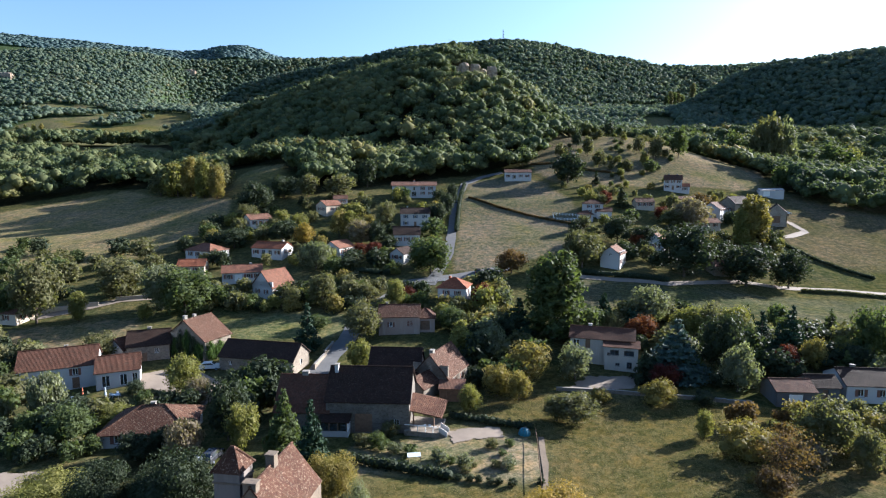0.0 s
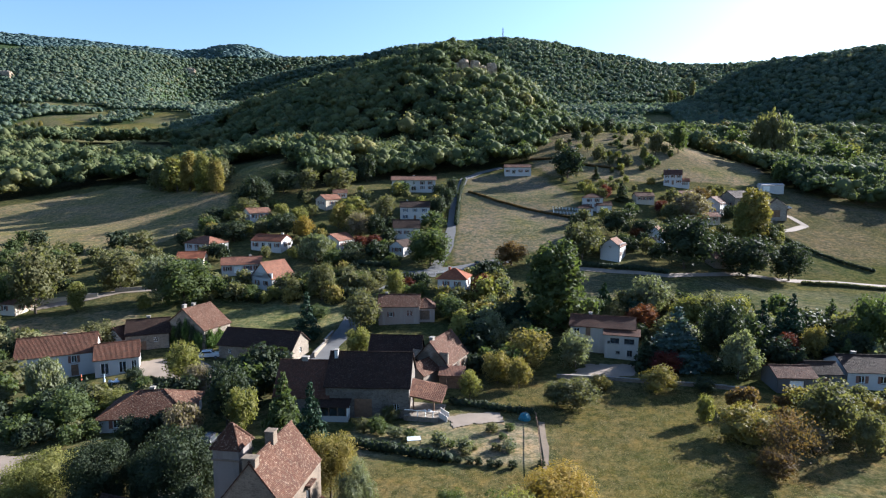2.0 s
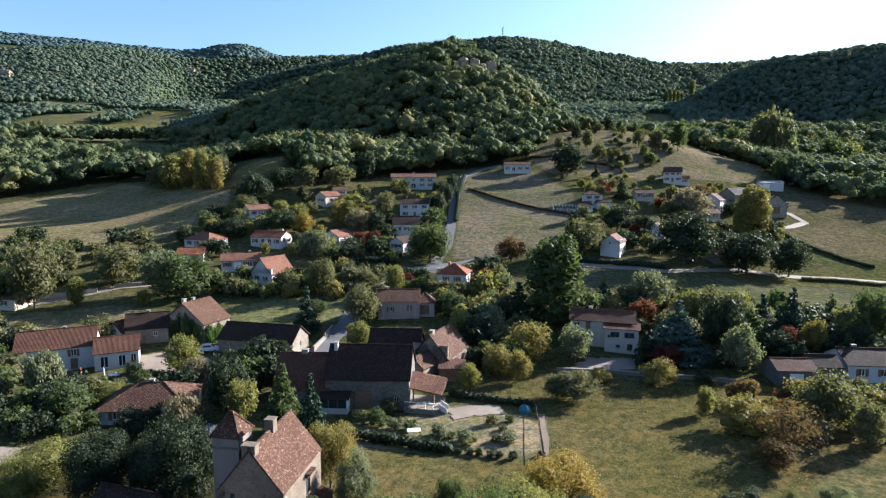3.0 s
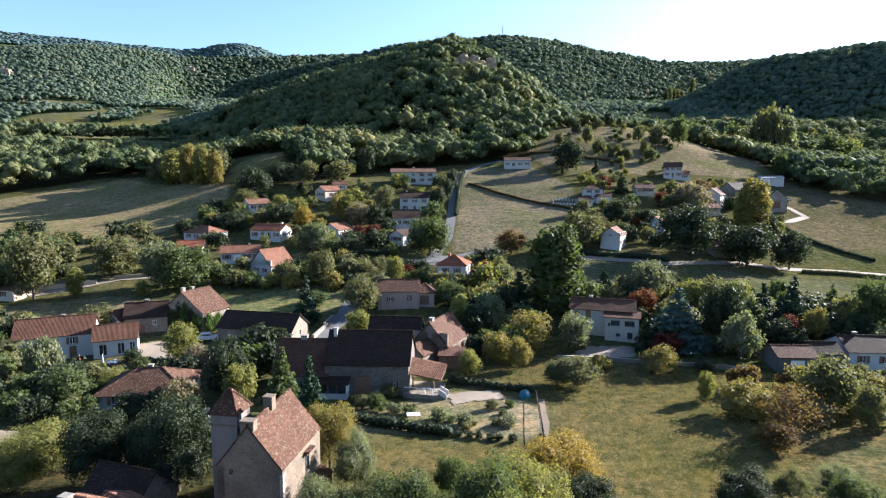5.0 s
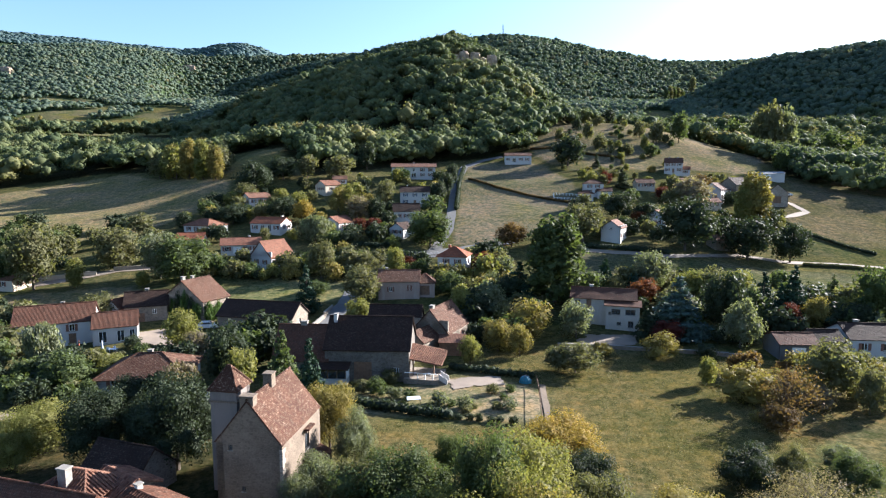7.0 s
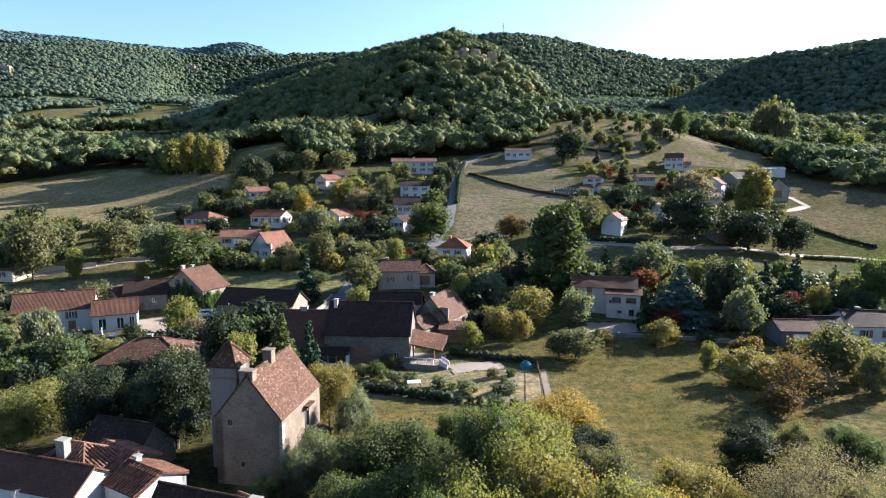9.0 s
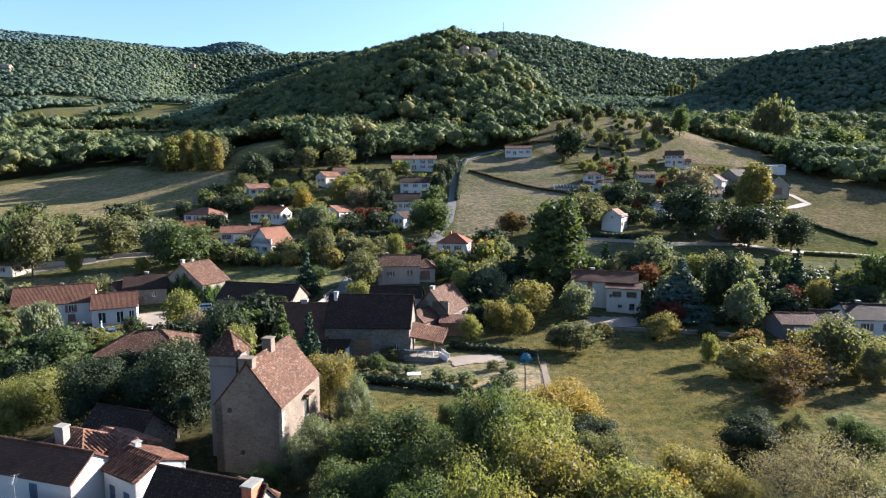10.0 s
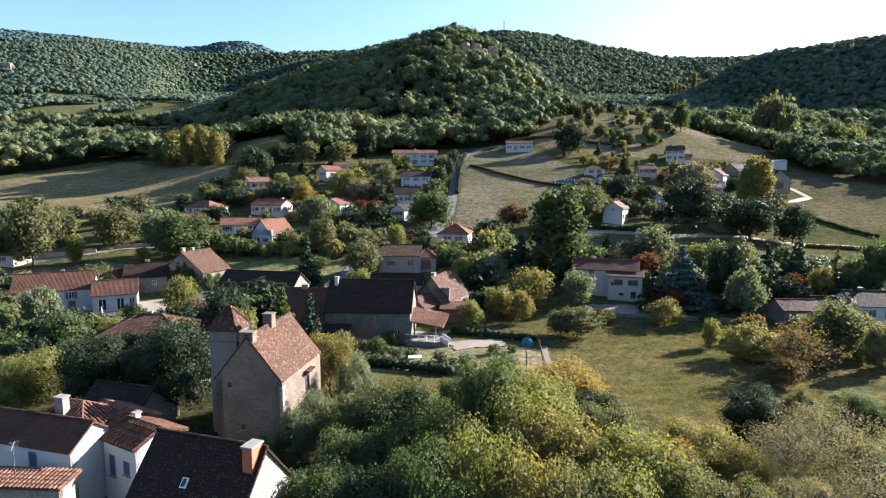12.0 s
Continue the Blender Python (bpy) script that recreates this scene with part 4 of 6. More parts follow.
def wooded(x, y):
    u = x / y
    if y < curve(u, WOOD_EDGE):
        return False
    if any(inside(x, y, c) for c in CLEARINGS) or (6 < x < 46 and 446 < y < 464 + max(0, x - 30) * .7):
        return False
    if u < -.30:
        if 430 < y < 980 and noise.noise(Vector((x * .009, y * .016, 4))) > .06 + .3 * step(820, 980, y):
            return False
    if .335 < u < .385 and 745 < y < 830:
        return False
    return True


ground = build_ground()
strip("road", [(-4.0, 174.0), (2.0, 203.0), (4.0, 235.0), (6.0, 271.0), (11.0, 300.0), (20.0, 312.0), (32.0, 320.0)], 3.6, ASPHALT, "narrow worn asphalt lane climbing the hill", "road")
strip("road", [(-24.0, 171.0), (-11.0, 176.0), (1.0, 180.0), (14.0, 185.0), (22.0, 189.0)], 5.0, ASPHALT, "worn asphalt road through the village", "road")
strip("road", [(-25.0, 111.0), (-24.0, 122.0), (-22.0, 131.0), (-21.0, 147.0), (-11.0, 175.0)], 4.5, ASPHALT, "narrow asphalt village street", "road")
strip("road", [(38.0, 181.0), (53.0, 177.0), (67.0, 174.0), (95.0, 185.0), (115.0, 186.0), (144.0, 185.0)], 3.2, GRAVEL, "pale gravel lane beside the paddocks", "lane")
strip("road", [(-118.0, 142.0), (-104.0, 146.0), (-95.0, 154.0), (-89.0, 160.0), (-77.0, 164.0)], 4.0, GRAVEL, "pale lane behind a low wall", "lane")
strip("footpath", [(13.0, 70.0), (14.0, 77.0), (15.0, 86.0)], 0.7, EARTH, "trodden earth path along a garden fence", "path")
strip("footpath", [(-34.0, 63.5), (-31.5, 66.6), (-29.0, 70.0), (-27.5, 73.5)], 2.2, GRAVEL, "pale gravel path behind the church", "path")
strip("track", [(143.0, 263.0), (152.0, 257.0), (154.0, 249.0), (143.0, 241.0), (135.0, 238.0)], 3.0, GRAVEL, "curved pale farm track", "track")
yard("courtyard", [(-60.0, 111.0), (-55.0, 114.0), (-48.0, 113.0), (-41.0, 107.0), (-41.0, 98.0), (-49.0, 99.0), (-53.0, 102.0)], GRAVEL, "pale gravel courtyard between farm houses", "yard")
yard("terrace", [(0.8, 87.6), (4.0, 89.0), (9.0, 89.4), (9.2, 86.0), (5.0, 85.0), (1.6, 83.6)], GRAVEL, "sandy terrace beside the farm", "yard")
yard("parking", [(-59.0, 74.0), (-53.0, 75.0), (-48.0, 69.0), (-53.0, 66.0)], GRAVEL, "bare gravel parking place", "yard")
yard("forecourt", [(28.0, 111.0), (38.0, 111.0), (35.0, 105.0), (22.0, 104.0)], GRAVEL, "pale forecourt of a white house", "yard")

# ---- trees and shrubs ----
plant("round", "olive", -100.6, 142.6, 15.7, 13.2)
plant("round", "green", -109.4, 143.7, 9.9, 7.7)
plant("poplar", "lime", -91.0, 143.8, 7.7, 3.9)
plant("round", "olive", -89.0, 160.2, 11.6, 12.4)
plant("round", "grey", -73.9, 152.3, 12.8, 11.1)
plant("round", "green", -67.0, 149.8, 12.2, 13.8)
plant("round", "lime", -74.5, 143.9, 4.3, 3.5)
plant("open", "lime", -46.7, 102.8, 7.2, 6.1)
plant("open", "pale", -42.8, 99.4, 4.7, 4.8)
plant("willow", "grey", -65.0, 92.9, 8.1, 5.8)
plant("round", "green", -55.6, 84.0, 5.9, 7.2)
plant("bush", "lime", -52.9, 91.2, 3.5, 5.5)
plant("round", "olive", -70.9, 118.6, 6.1, 7.6)
plant("near_round", "dark", -37.2, 60.2, 8.7, 6.8)
plant("near_round", "dark", -27.9, 58.9, 10.4, 8.6)
plant("near_round", "dark", -32.6, 61.5, 7.4, 5.4)
plant("near_open", "lime", -44.7, 63.1, 6.2, 8.7)
plant("near_open", "lime", -45.2, 59.1, 6.0, 5.3)
plant("willow", "pale", -36.3, 79.0, 5.9, 5.4)
plant("round", "dark", -32.5, 85.1, 9.5, 6.3)
plant("round", "lime", -29.2, 82.2, 7.0, 4.9)
plant("fir", "green", -22.2, 78.6, 10.5, 5.9)
plant("fir", "fir", -17.5, 74.6, 10.5, 4.9)
plant("round", "dark", -43.0, 78.4, 4.0, 5.1)
plant("near_round", "yellow", -12.9, 63.9, 8.0, 6.0)
plant("near_round", "grey", -9.3, 59.2, 6.5, 4.7)
plant("near_open", "grey", -11.6, 51.2, 5.5, 4.6)
plant("near_open", "grey", -12.7, 49.1, 5.0, 3.9)
plant("near_bush", "green", -15.1, 47.1, 3.5, 2.8)
plant("near_bush", "green", -10.3, 40.9, 3.5, 3.7)
plant("near_bush", "dark", -8.3, 43.9, 4.7, 3.7)
plant("near_round", "green", -4.7, 47.9, 7.5, 9.0)
plant("near_round", "green", -6.8, 40.2, 6.9, 6.1)
plant("near_open", "lime", 0.0, 40.2, 8.3, 7.1)
plant("near_open", "lime", 5.6, 41.2, 8.8, 7.6)
plant("near_open", "gold", 12.4, 58.9, 5.6, 8.2)
plant("near_round", "dark", 13.6, 52.1, 5.2, 5.7)
plant("near_open", "yellow", 7.7, 39.3, 8.5, 7.0)
plant("near_open", "lime", 12.1, 37.4, 8.1, 7.6)
plant("near_open", "yellow", 20.2, 44.6, 5.5, 6.7)
plant("near_round", "lime", 13.9, 35.3, 6.9, 5.4)
plant("near_round", "green", 0.7, 57.0, 5.0, 3.4)
plant("near_round", "green", -2.0, 33.6, 9.0, 6.0)
plant("near_open", "lime", 2.3, 32.6, 9.5, 5.8)
plant("near_round", "olive", 7.5, 30.9, 9.0, 5.9)
plant("near_round", "dark", 29.5, 54.2, 5.0, 5.7)
plant("near_bare", "pale", 30.2, 44.6, 7.2, 8.4)
plant("near_bare", "pale", 26.4, 43.2, 6.2, 7.0)
plant("near_round", "green", 39.6, 53.6, 4.5, 4.5)
plant("near_bush", "brown", 18.8, 37.7, 4.0, 3.4)
plant("near_round", "olive", 34.5, 54.8, 4.5, 3.8)
plant("fir", "fir", -29.7, 125.9, 10.9, 5.7)
plant("round", "olive", -18.5, 130.6, 9.3, 8.7)
plant("round", "lime", -16.6, 114.3, 6.5, 5.4)
plant("round", "olive", -31.9, 152.3, 9.7, 7.8)
plant("round", "lime", -12.5, 152.3, 8.6, 5.1)
plant("round", "red", -9.6, 159.1, 4.2, 5.3)
plant("round", "red", 10.2, 153.7, 6.5, 5.4)
plant("round", "green", -6.4, 152.3, 4.9, 5.7)
plant("oval", "green", 25.1, 129.9, 19.6, 13.8)
plant("fir", "fir", 17.2, 131.3, 9.5, 8.0)
plant("round", "dark", 14.8, 130.2, 6.5, 6.4)
plant("round", "lime", 3.6, 119.1, 7.5, 5.4)
plant("round", "grey", 10.1, 118.6, 7.6, 7.3)
plant("round", "green", 2.2, 136.8, 5.4, 7.8)
plant("open", "yellow", 16.4, 109.5, 7.5, 8.5)
plant("round", "yellow", 9.8, 102.3, 6.1, 5.6)
plant("round", "yellow", 13.3, 99.4, 5.7, 4.5)
plant("round", "lime", 4.5, 94.4, 5.2, 4.0)
plant("round", "grey", 25.4, 109.5, 7.0, 6.3)
plant("open", "olive", 21.2, 91.6, 4.9, 7.3)
plant("open", "olive", 18.6, 92.2, 4.2, 4.6)
plant("bush", "yellow", 37.2, 98.5, 4.5, 6.1)
plant("round", "red", 41.4, 105.8, 4.6, 5.9)
plant("fir", "cedar", 45.1, 110.6, 11.9, 11.0)
plant("round", "dark", 54.9, 112.9, 12.0, 8.7)
plant("round", "grey", 54.0, 104.2, 9.0, 6.6)
plant("round", "grey", 49.2, 138.7, 9.8, 10.4)
plant("round", "rust", 44.4, 129.6, 5.7, 7.7)
plant("round", "lime", 55.7, 131.3, 7.8, 7.8)
plant("round", "olive", 60.9, 131.3, 8.4, 7.8)
plant("round", "lime", 66.7, 131.3, 7.8, 7.1)
plant("fir", "fir", 67.4, 121.6, 10.2, 5.5)
plant("fir", "fir", 71.9, 118.6, 12.0, 6.8)
plant("fir", "fir", 69.3, 118.6, 8.2, 4.7)
plant("round", "red", 68.0, 112.3, 5.8, 4.7)
plant("round", "yellow", 73.4, 113.4, 6.7, 4.9)
plant("fir", "dark", 88.9, 131.6, 5.8, 3.9)
plant("round", "green", 87.2, 115.7, 12.0, 8.9)
plant("round", "lime", 84.0, 118.6, 5.9, 5.9)
plant("round", "dark", 81.2, 112.9, 5.6, 6.7)
plant("round", "green", 36.6, 134.9, 5.6, 5.6)
plant("round", "olive", 38.9, 131.3, 5.8, 5.2)
plant("open", "lime", 39.7, 85.8, 4.4, 2.9)
plant("bush", "yellow", 42.8, 80.0, 5.5, 7.7)
plant("bare", "brown", 44.5, 72.8, 7.2, 7.7)
plant("open", "olive", 54.8, 80.2, 8.5, 7.7)
plant("open", "olive", 56.3, 74.6, 6.3, 4.2)
plant("open", "brown", 40.8, 68.5, 3.5, 4.9)
plant("bush", "dark", 45.1, 98.1, 2.7, 3.9)
plant("bush", "yellow", 27.4, 99.4, 2.7, 4.0)
plant("oval", "yellow", -132.0, 290.7, 15.6, 11.1)
plant("oval", "yellow", -120.0, 280.9, 18.6, 9.7)
plant("oval", "lime", -109.9, 271.9, 17.7, 8.9)
plant("oval", "yellow", -102.6, 267.8, 14.4, 7.7)
plant("round", "olive", -141.0, 295.0, 10.7, 11.3)
plant("round", "lime", -128.9, 287.0, 15.9, 13.7)
plant("round", "olive", -107.0, 276.6, 14.6, 13.2)
plant("round", "dark", -78.9, 249.8, 13.4, 14.9)
plant("round", "olive", -78.3, 236.3, 8.2, 9.1)
plant("round", "olive", -106.0, 284.9, 11.7, 10.9)
plant("round", "dark", -71.0, 263.8, 10.1, 13.1)
plant("round", "olive", -61.1, 267.1, 10.2, 9.2)
plant("round", "olive", -47.1, 267.2, 10.7, 14.3)
plant("round", "dark", -37.1, 289.6, 13.3, 9.4)
plant("round", "dark", -58.5, 213.3, 8.2, 11.5)
plant("round", "gold", -49.7, 210.8, 7.7, 8.6)
plant("round", "lime", -55.9, 226.4, 7.4, 7.9)
plant("round", "yellow", -39.0, 219.7, 10.6, 7.6)
plant("poplar", "lime", -35.4, 221.0, 10.2, 4.7)
plant("round", "pale", -29.4, 210.8, 9.4, 10.6)
plant("round", "olive", -22.5, 229.4, 11.1, 8.4)
plant("round", "lime", -63.9, 233.5, 7.2, 6.7)
plant("round", "dark", -74.4, 208.4, 7.1, 10.1)
plant("round", "dark", -81.0, 207.2, 6.4, 7.2)
plant("willow", "grey", -40.8, 187.3, 9.1, 11.3)
plant("round", "dark", -24.3, 210.8, 9.0, 8.2)
plant("round", "red", -27.8, 199.2, 5.0, 5.8)
plant("round", "red", -23.8, 201.5, 4.7, 5.5)
plant("round", "dark", -30.4, 185.2, 4.9, 6.5)
plant("round", "green", -3.9, 184.7, 12.2, 14.4)
plant("round", "dark", 1.4, 248.5, 10.0, 6.7)
plant("round", "dark", 4.0, 261.8, 8.8, 6.0)
plant("round", "dark", -2.0, 235.3, 9.1, 7.3)
plant("round", "dark", -88.6, 201.5, 6.2, 6.6)
plant("round", "dark", -29.7, 161.1, 3.9, 5.4)
plant("round", "olive", -20.8, 158.5, 5.4, 6.8)
plant("round", "olive", -39.7, 153.7, 5.3, 5.1)
plant("bush", "green", -50.5, 152.3, 4.5, 6.0)
plant("bush", "dark", -24.7, 153.7, 3.8, 7.5)
plant("bush", "olive", -15.4, 151.4, 3.7, 7.4)
plant("bush", "green", -30.5, 138.7, 3.4, 6.1)
plant("round", "brown", 21.6, 183.7, 8.0, 10.7)
plant("round", "olive", 45.0, 188.3, 11.7, 13.5)
plant("fir", "dark", 42.0, 191.5, 13.0, 6.3)
plant("round", "dark", 63.6, 213.6, 9.9, 11.6)
plant("round", "dark", 75.9, 183.1, 16.4, 17.5)
plant("oval", "yellow", 115.8, 218.9, 20.8, 12.3)
plant("oval", "lime", 111.5, 218.1, 15.8, 7.2)
plant("round", "pale", 102.8, 243.6, 13.6, 16.4)
plant("round", "olive", 95.3, 243.6, 7.5, 9.9)
plant("round", "dark", 94.8, 181.5, 13.1, 17.7)
plant("round", "dark", 110.6, 185.7, 12.7, 12.7)
plant("round", "dark", 91.6, 194.9, 9.5, 11.4)
plant("fir", "dark", 79.1, 260.9, 9.5, 6.0)
plant("round", "lime", 64.3, 256.9, 8.1, 5.9)
plant("round", "dark", 63.2, 299.7, 15.5, 16.6)
plant("round", "green", 44.4, 330.9, 11.0, 6.9)
plant("round", "red", 71.8, 261.6, 6.8, 6.5)
plant("round", "dark", 72.5, 210.6, 8.1, 9.0)
plant("round", "rust", 70.3, 210.0, 5.1, 7.3)
plant("bush", "olive", 79.1, 217.6, 5.7, 12.6)
plant("round", "dark", 120.3, 219.5, 9.6, 9.4)
plant("round", "red", 93.0, 250.3, 6.5, 6.3)
plant("round", "green", 188.6, 444.6, 19.9, 13.5)
plant("round", "green", 137.8, 348.2, 16.6, 11.3)
plant("round", "olive", 121.8, 340.3, 13.6, 9.1)
plant("round", "dark", 111.0, 401.6, 10.3, 9.9)
plant("round", "olive", 83.2, 341.7, 11.4, 7.1)
plant("round", "olive", 67.0, 342.3, 8.1, 6.5)
plant("round", "green", 112.0, 320.8, 7.6, 7.3)
plant("round", "olive", 100.0, 321.9, 6.4, 6.8)
plant("round", "olive", 85.3, 324.3, 9.3, 8.0)
plant("round", "olive", 115.0, 349.3, 10.0, 8.0)
plant("round", "lime", 112.1, 330.7, 7.9, 5.7)
plant("round", "dark", 81.4, 363.1, 8.6, 6.9)
plant("round", "green", 198.9, 434.4, 12.4, 5.8)
plant("round", "green", 210.0, 434.3, 11.6, 8.3)
plant("round", "green", 180.1, 316.0, 12.1, 8.5)
plant("round", "olive", 68.5, 258.6, 6.5, 7.4)
plant("round", "brown", 117.6, 268.6, 7.0, 10.3)
plant("fir", "dark", 77.4, 299.1, 7.1, 4.0)
plant("near_round", "green", -8.3, 35.8, 6.4, 5.5)
plant("near_round", "dark", -4.7, 33.0, 7.5, 5.5)
plant("near_round", "green", -0.6, 30.0, 9.0, 5.4)
plant("near_open", "yellow", 4.8, 30.6, 9.0, 5.5)
plant("near_open", "lime", 9.6, 32.1, 8.0, 5.8)
plant("near_open", "gold", 14.1, 37.6, 6.9, 5.8)
plant("near_open", "olive", 15.8, 35.5, 6.4, 5.5)
plant("near_open", "yellow", 22.1, 42.1, 4.5, 4.2)
plant("near_open", "olive", 20.2, 35.6, 5.0, 4.3)
plant("near_bush", "pale", 24.4, 37.5, 4.5, 4.2)
plant("near_round", "olive", 32.2, 42.6, 4.5, 4.7)
plant("near_bare", "pale", 29.3, 37.8, 5.6, 6.8)
plant("near_round", "green", -3.6, 40.0, 7.5, 5.7)
plant("near_round", "green", 3.3, 44.2, 11.0, 6.4)
plant("round", "olive", 234.4, 427.1, 36.6, 18.7)
plant("round", "grey", 247.9, 433.0, 33.8, 16.5)
plant("round", "olive", 227.0, 428.6, 31.9, 13.9)
plant("round", "green", 212.9, 433.3, 22.7, 19.0)
plant("round", "green", 279.3, 423.8, 22.2, 24.3)
plant("round", "lime", 300.7, 440.8, 16.0, 18.5)
plant("near_open", "lime", 7.9, 49.3, 7.9, 7.6)
plant("near_open", "olive", 11.9, 43.8, 7.3, 6.3)
plant("near_round", "green", -1.3, 47.3, 6.9, 6.1)
plant("near_round", "olive", -7.3, 49.2, 6.4, 5.8)
plant("near_bush", "olive", 32.4, 55.9, 3.5, 4.5)
plant("near_bush", "grey", 41.8, 59.0, 3.0, 3.5)

# ---- houses and barns ----
house("house", "long white two-storey house with a balcony on the slope", -13.5, 276.2, 2, 20, 8, 5.2, 1.5, WHITE, TILE_CANAL, front=[(.1, .2, 2.2, 2.0, 'w'), (.3, .2, 2.2, 2.0, 'w'), (.5, .2, 2.2, 2.0, 'w'), (.7, .9, 1, 1.3, 's'), (.88, .9, 1, 1.3, 's'), (.1, 3, 1, 1.5, 'w'), (.3, 3, 1, 1.5, 'w'), (.5, 3, 1, 1.5, 'w'), (.7, 3, 1, 1.5, 's'), (.88, 3, 1, 1.5, 's')], chimneys=[(0, .5, .9, .6, .5, WHITE, 2)], over=.7)
house("house", "white two-storey house with a dark tiled roof", -11.1, 234.4, 3, 11.5, 8, 5.3, 2.0, WHITE, TILE_DARK, front=[(.18, .9, 1.0, 1.3, 's'), (.5, 0, 1.0, 2.1, 'd'), (.82, .9, 1.0, 1.3, 's'), (.18, 3.5, .9, 1.2, 's'), (.5, 3.5, .9, 1.2, 's'), (.82, 3.5, .9, 1.2, 's')], chimneys=[(-3, .3, .6, .5, .7, WHITE)], shutter='blue')
house("house", "white house with a dark pitched roof", -13.3, 215.1, 4, 9.5, 8, 3.2, 2.6, WHITE, TILE_DARK, front=[(.2, .9, 1.0, 1.3, 's'), (.5, .9, 1.0, 1.3, 's'), (.8, .9, 1.0, 1.3, 's')], right=[(.35, .9, .9, 1.2, 's'), (.7, .9, .9, 1.2, 's')])
house("house", "small white gabled outbuilding below a garden", -13.8, 197.0, 62, 7, 5.5, 2.6, 1.8, WHITE, TILE_DARK, left=[(.35, .9, .9, 1.2, 's'), (.7, .9, .9, 1.2, 's')])
house("house", "square two-storey house with a bright orange hipped roof", 3.1, 156.2, -12, 7.6, 7.4, 5.2, 2.1, WHITE, TILE_ORANGE, kind='hip', front=[(.3, 3.2, .9, 1.2, 's'), (.7, 3.2, .9, 1.2, 's')], right=[(.5, 3.2, .9, 1.2, 's'), (.5, .6, 1, 1.4, 's')], chimneys=[(-1.2, -.3, .6, .6, .5, BRICK)], over=.45)
house("house", "white gabled house with a steep orange tiled roof", -48.3, 165.4, 58, 8.5, 8.4, 2.9, 4.2, WHITE, TILE_PINK, left=[(.3, .9, .9, 1.2, 's'), (.7, .9, .9, 1.2, 's'), (.5, 3.4, .8, 1, 'w')], front=[(.2, .9, 1.0, 1.3, 's'), (.5, .9, 1.0, 1.3, 's'), (.8, .9, 1.0, 1.3, 's')])
house("house", "low white bungalow with a faded tiled roof", -61.7, 178.9, 18, 11.5, 8, 2.6, 1.7, WHITE, TILE_PINK, front=[(.15, .8, 1.2, 1.3, 's'), (.4, 0, 2.2, 2.0, 'g'), (.65, .8, 1.2, 1.3, 's'), (.88, .8, 1, 1.3, 's')], right=[(.35, .9, .9, 1.2, 's'), (.7, .9, .9, 1.2, 's')], chimneys=[(2.5, .4, .6, .6, .5, WHITE)])
house("house", "low white bungalow with a hipped tiled roof", -80.2, 198.7, -24, 11, 8.5, 2.7, 2.0, WHITE, TILE_PINK, kind='hip', front=[(.2, .9, 1.0, 1.3, 's'), (.5, .9, 1.0, 1.3, 's'), (.8, .9, 1.0, 1.3, 's')], right=[(.3, .8, 1, 1.3, 's'), (.7, .2, 1.4, 2, 'w')])
house("house", "white bungalow with an orange tiled roof", -58.7, 201.1, -16, 11.5, 7.5, 2.8, 1.8, WHITE, TILE_ORANGE, front=[(.15, .8, 1.1, 1.3, 's'), (.4, .1, 1.3, 2.1, 'w'), (.62, .1, 1.3, 2.1, 'w'), (.86, .8, 1, 1.3, 's')], right=[(.35, .9, .9, 1.2, 's'), (.7, .9, .9, 1.2, 's')], chimneys=[(4, .3, .7, .6, .6, WHITE)])
house("house", "white house with a brown tiled roof beside a hedge", -35.9, 201.5, 64, 9, 7, 2.9, 2.0, WHITE, TILE_PINK, front=[(.2, .9, 1.0, 1.3, 's'), (.5, .9, 1.0, 1.3, 's'), (.8, .9, 1.0, 1.3, 's')], left=[(.35, .9, .9, 1.2, 's'), (.7, .9, .9, 1.2, 's')])
house("house", "low house with an orange roof behind trees", -79.1, 184.3, 10, 8, 7, 2.6, 1.7, CREAM, TILE_ORANGE, front=[(.35, .9, .9, 1.2, 's'), (.7, .9, .9, 1.2, 's')], right=[(.35, .9, .9, 1.2, 's'), (.7, .9, .9, 1.2, 's')])
house("house", "white house with a grey tiled roof among trees", -74.3, 235.1, 40, 9, 8, 2.8, 1.8, WHITE, TILE_CANAL, left=[(.35, .9, .9, 1.2, 's'), (.7, .9, .9, 1.2, 's')], front=[(.2, .9, 1.0, 1.3, 's'), (.5, .9, 1.0, 1.3, 's'), (.8, .9, 1.0, 1.3, 's')])
house("house", "cream house with a faded roof under the wood", -48.7, 252.1, 48, 8.5, 7, 3.0, 1.9, CREAM, TILE_PINK, left=[(.35, .9, .9, 1.2, 's'), (.7, .9, .9, 1.2, 's')], front=[(.35, .9, .9, 1.2, 's'), (.7, .9, .9, 1.2, 's')])
house("house", "small pale house beside tall trees", -45.2, 260.1, 10, 6, 5, 2.6, 1.4, WHITE, TILE_CANAL, front=[(.35, .9, .9, 1.2, 's'), (.7, .9, .9, 1.2, 's')])
house("house", "white house with a low tiled roof at the wood's edge", 38.9, 308.7, -4, 13.5, 8, 3.4, 1.5, WHITE, TILE_BROWN, front=[(.12, .9, 1, 1.3, 's'), (.35, .1, 1.8, 2, 'w'), (.6, .9, 1, 1.3, 's'), (.85, .9, 1, 1.3, 's')], right=[(.35, .9, .9, 1.2, 's'), (.7, .9, .9, 1.2, 's')])
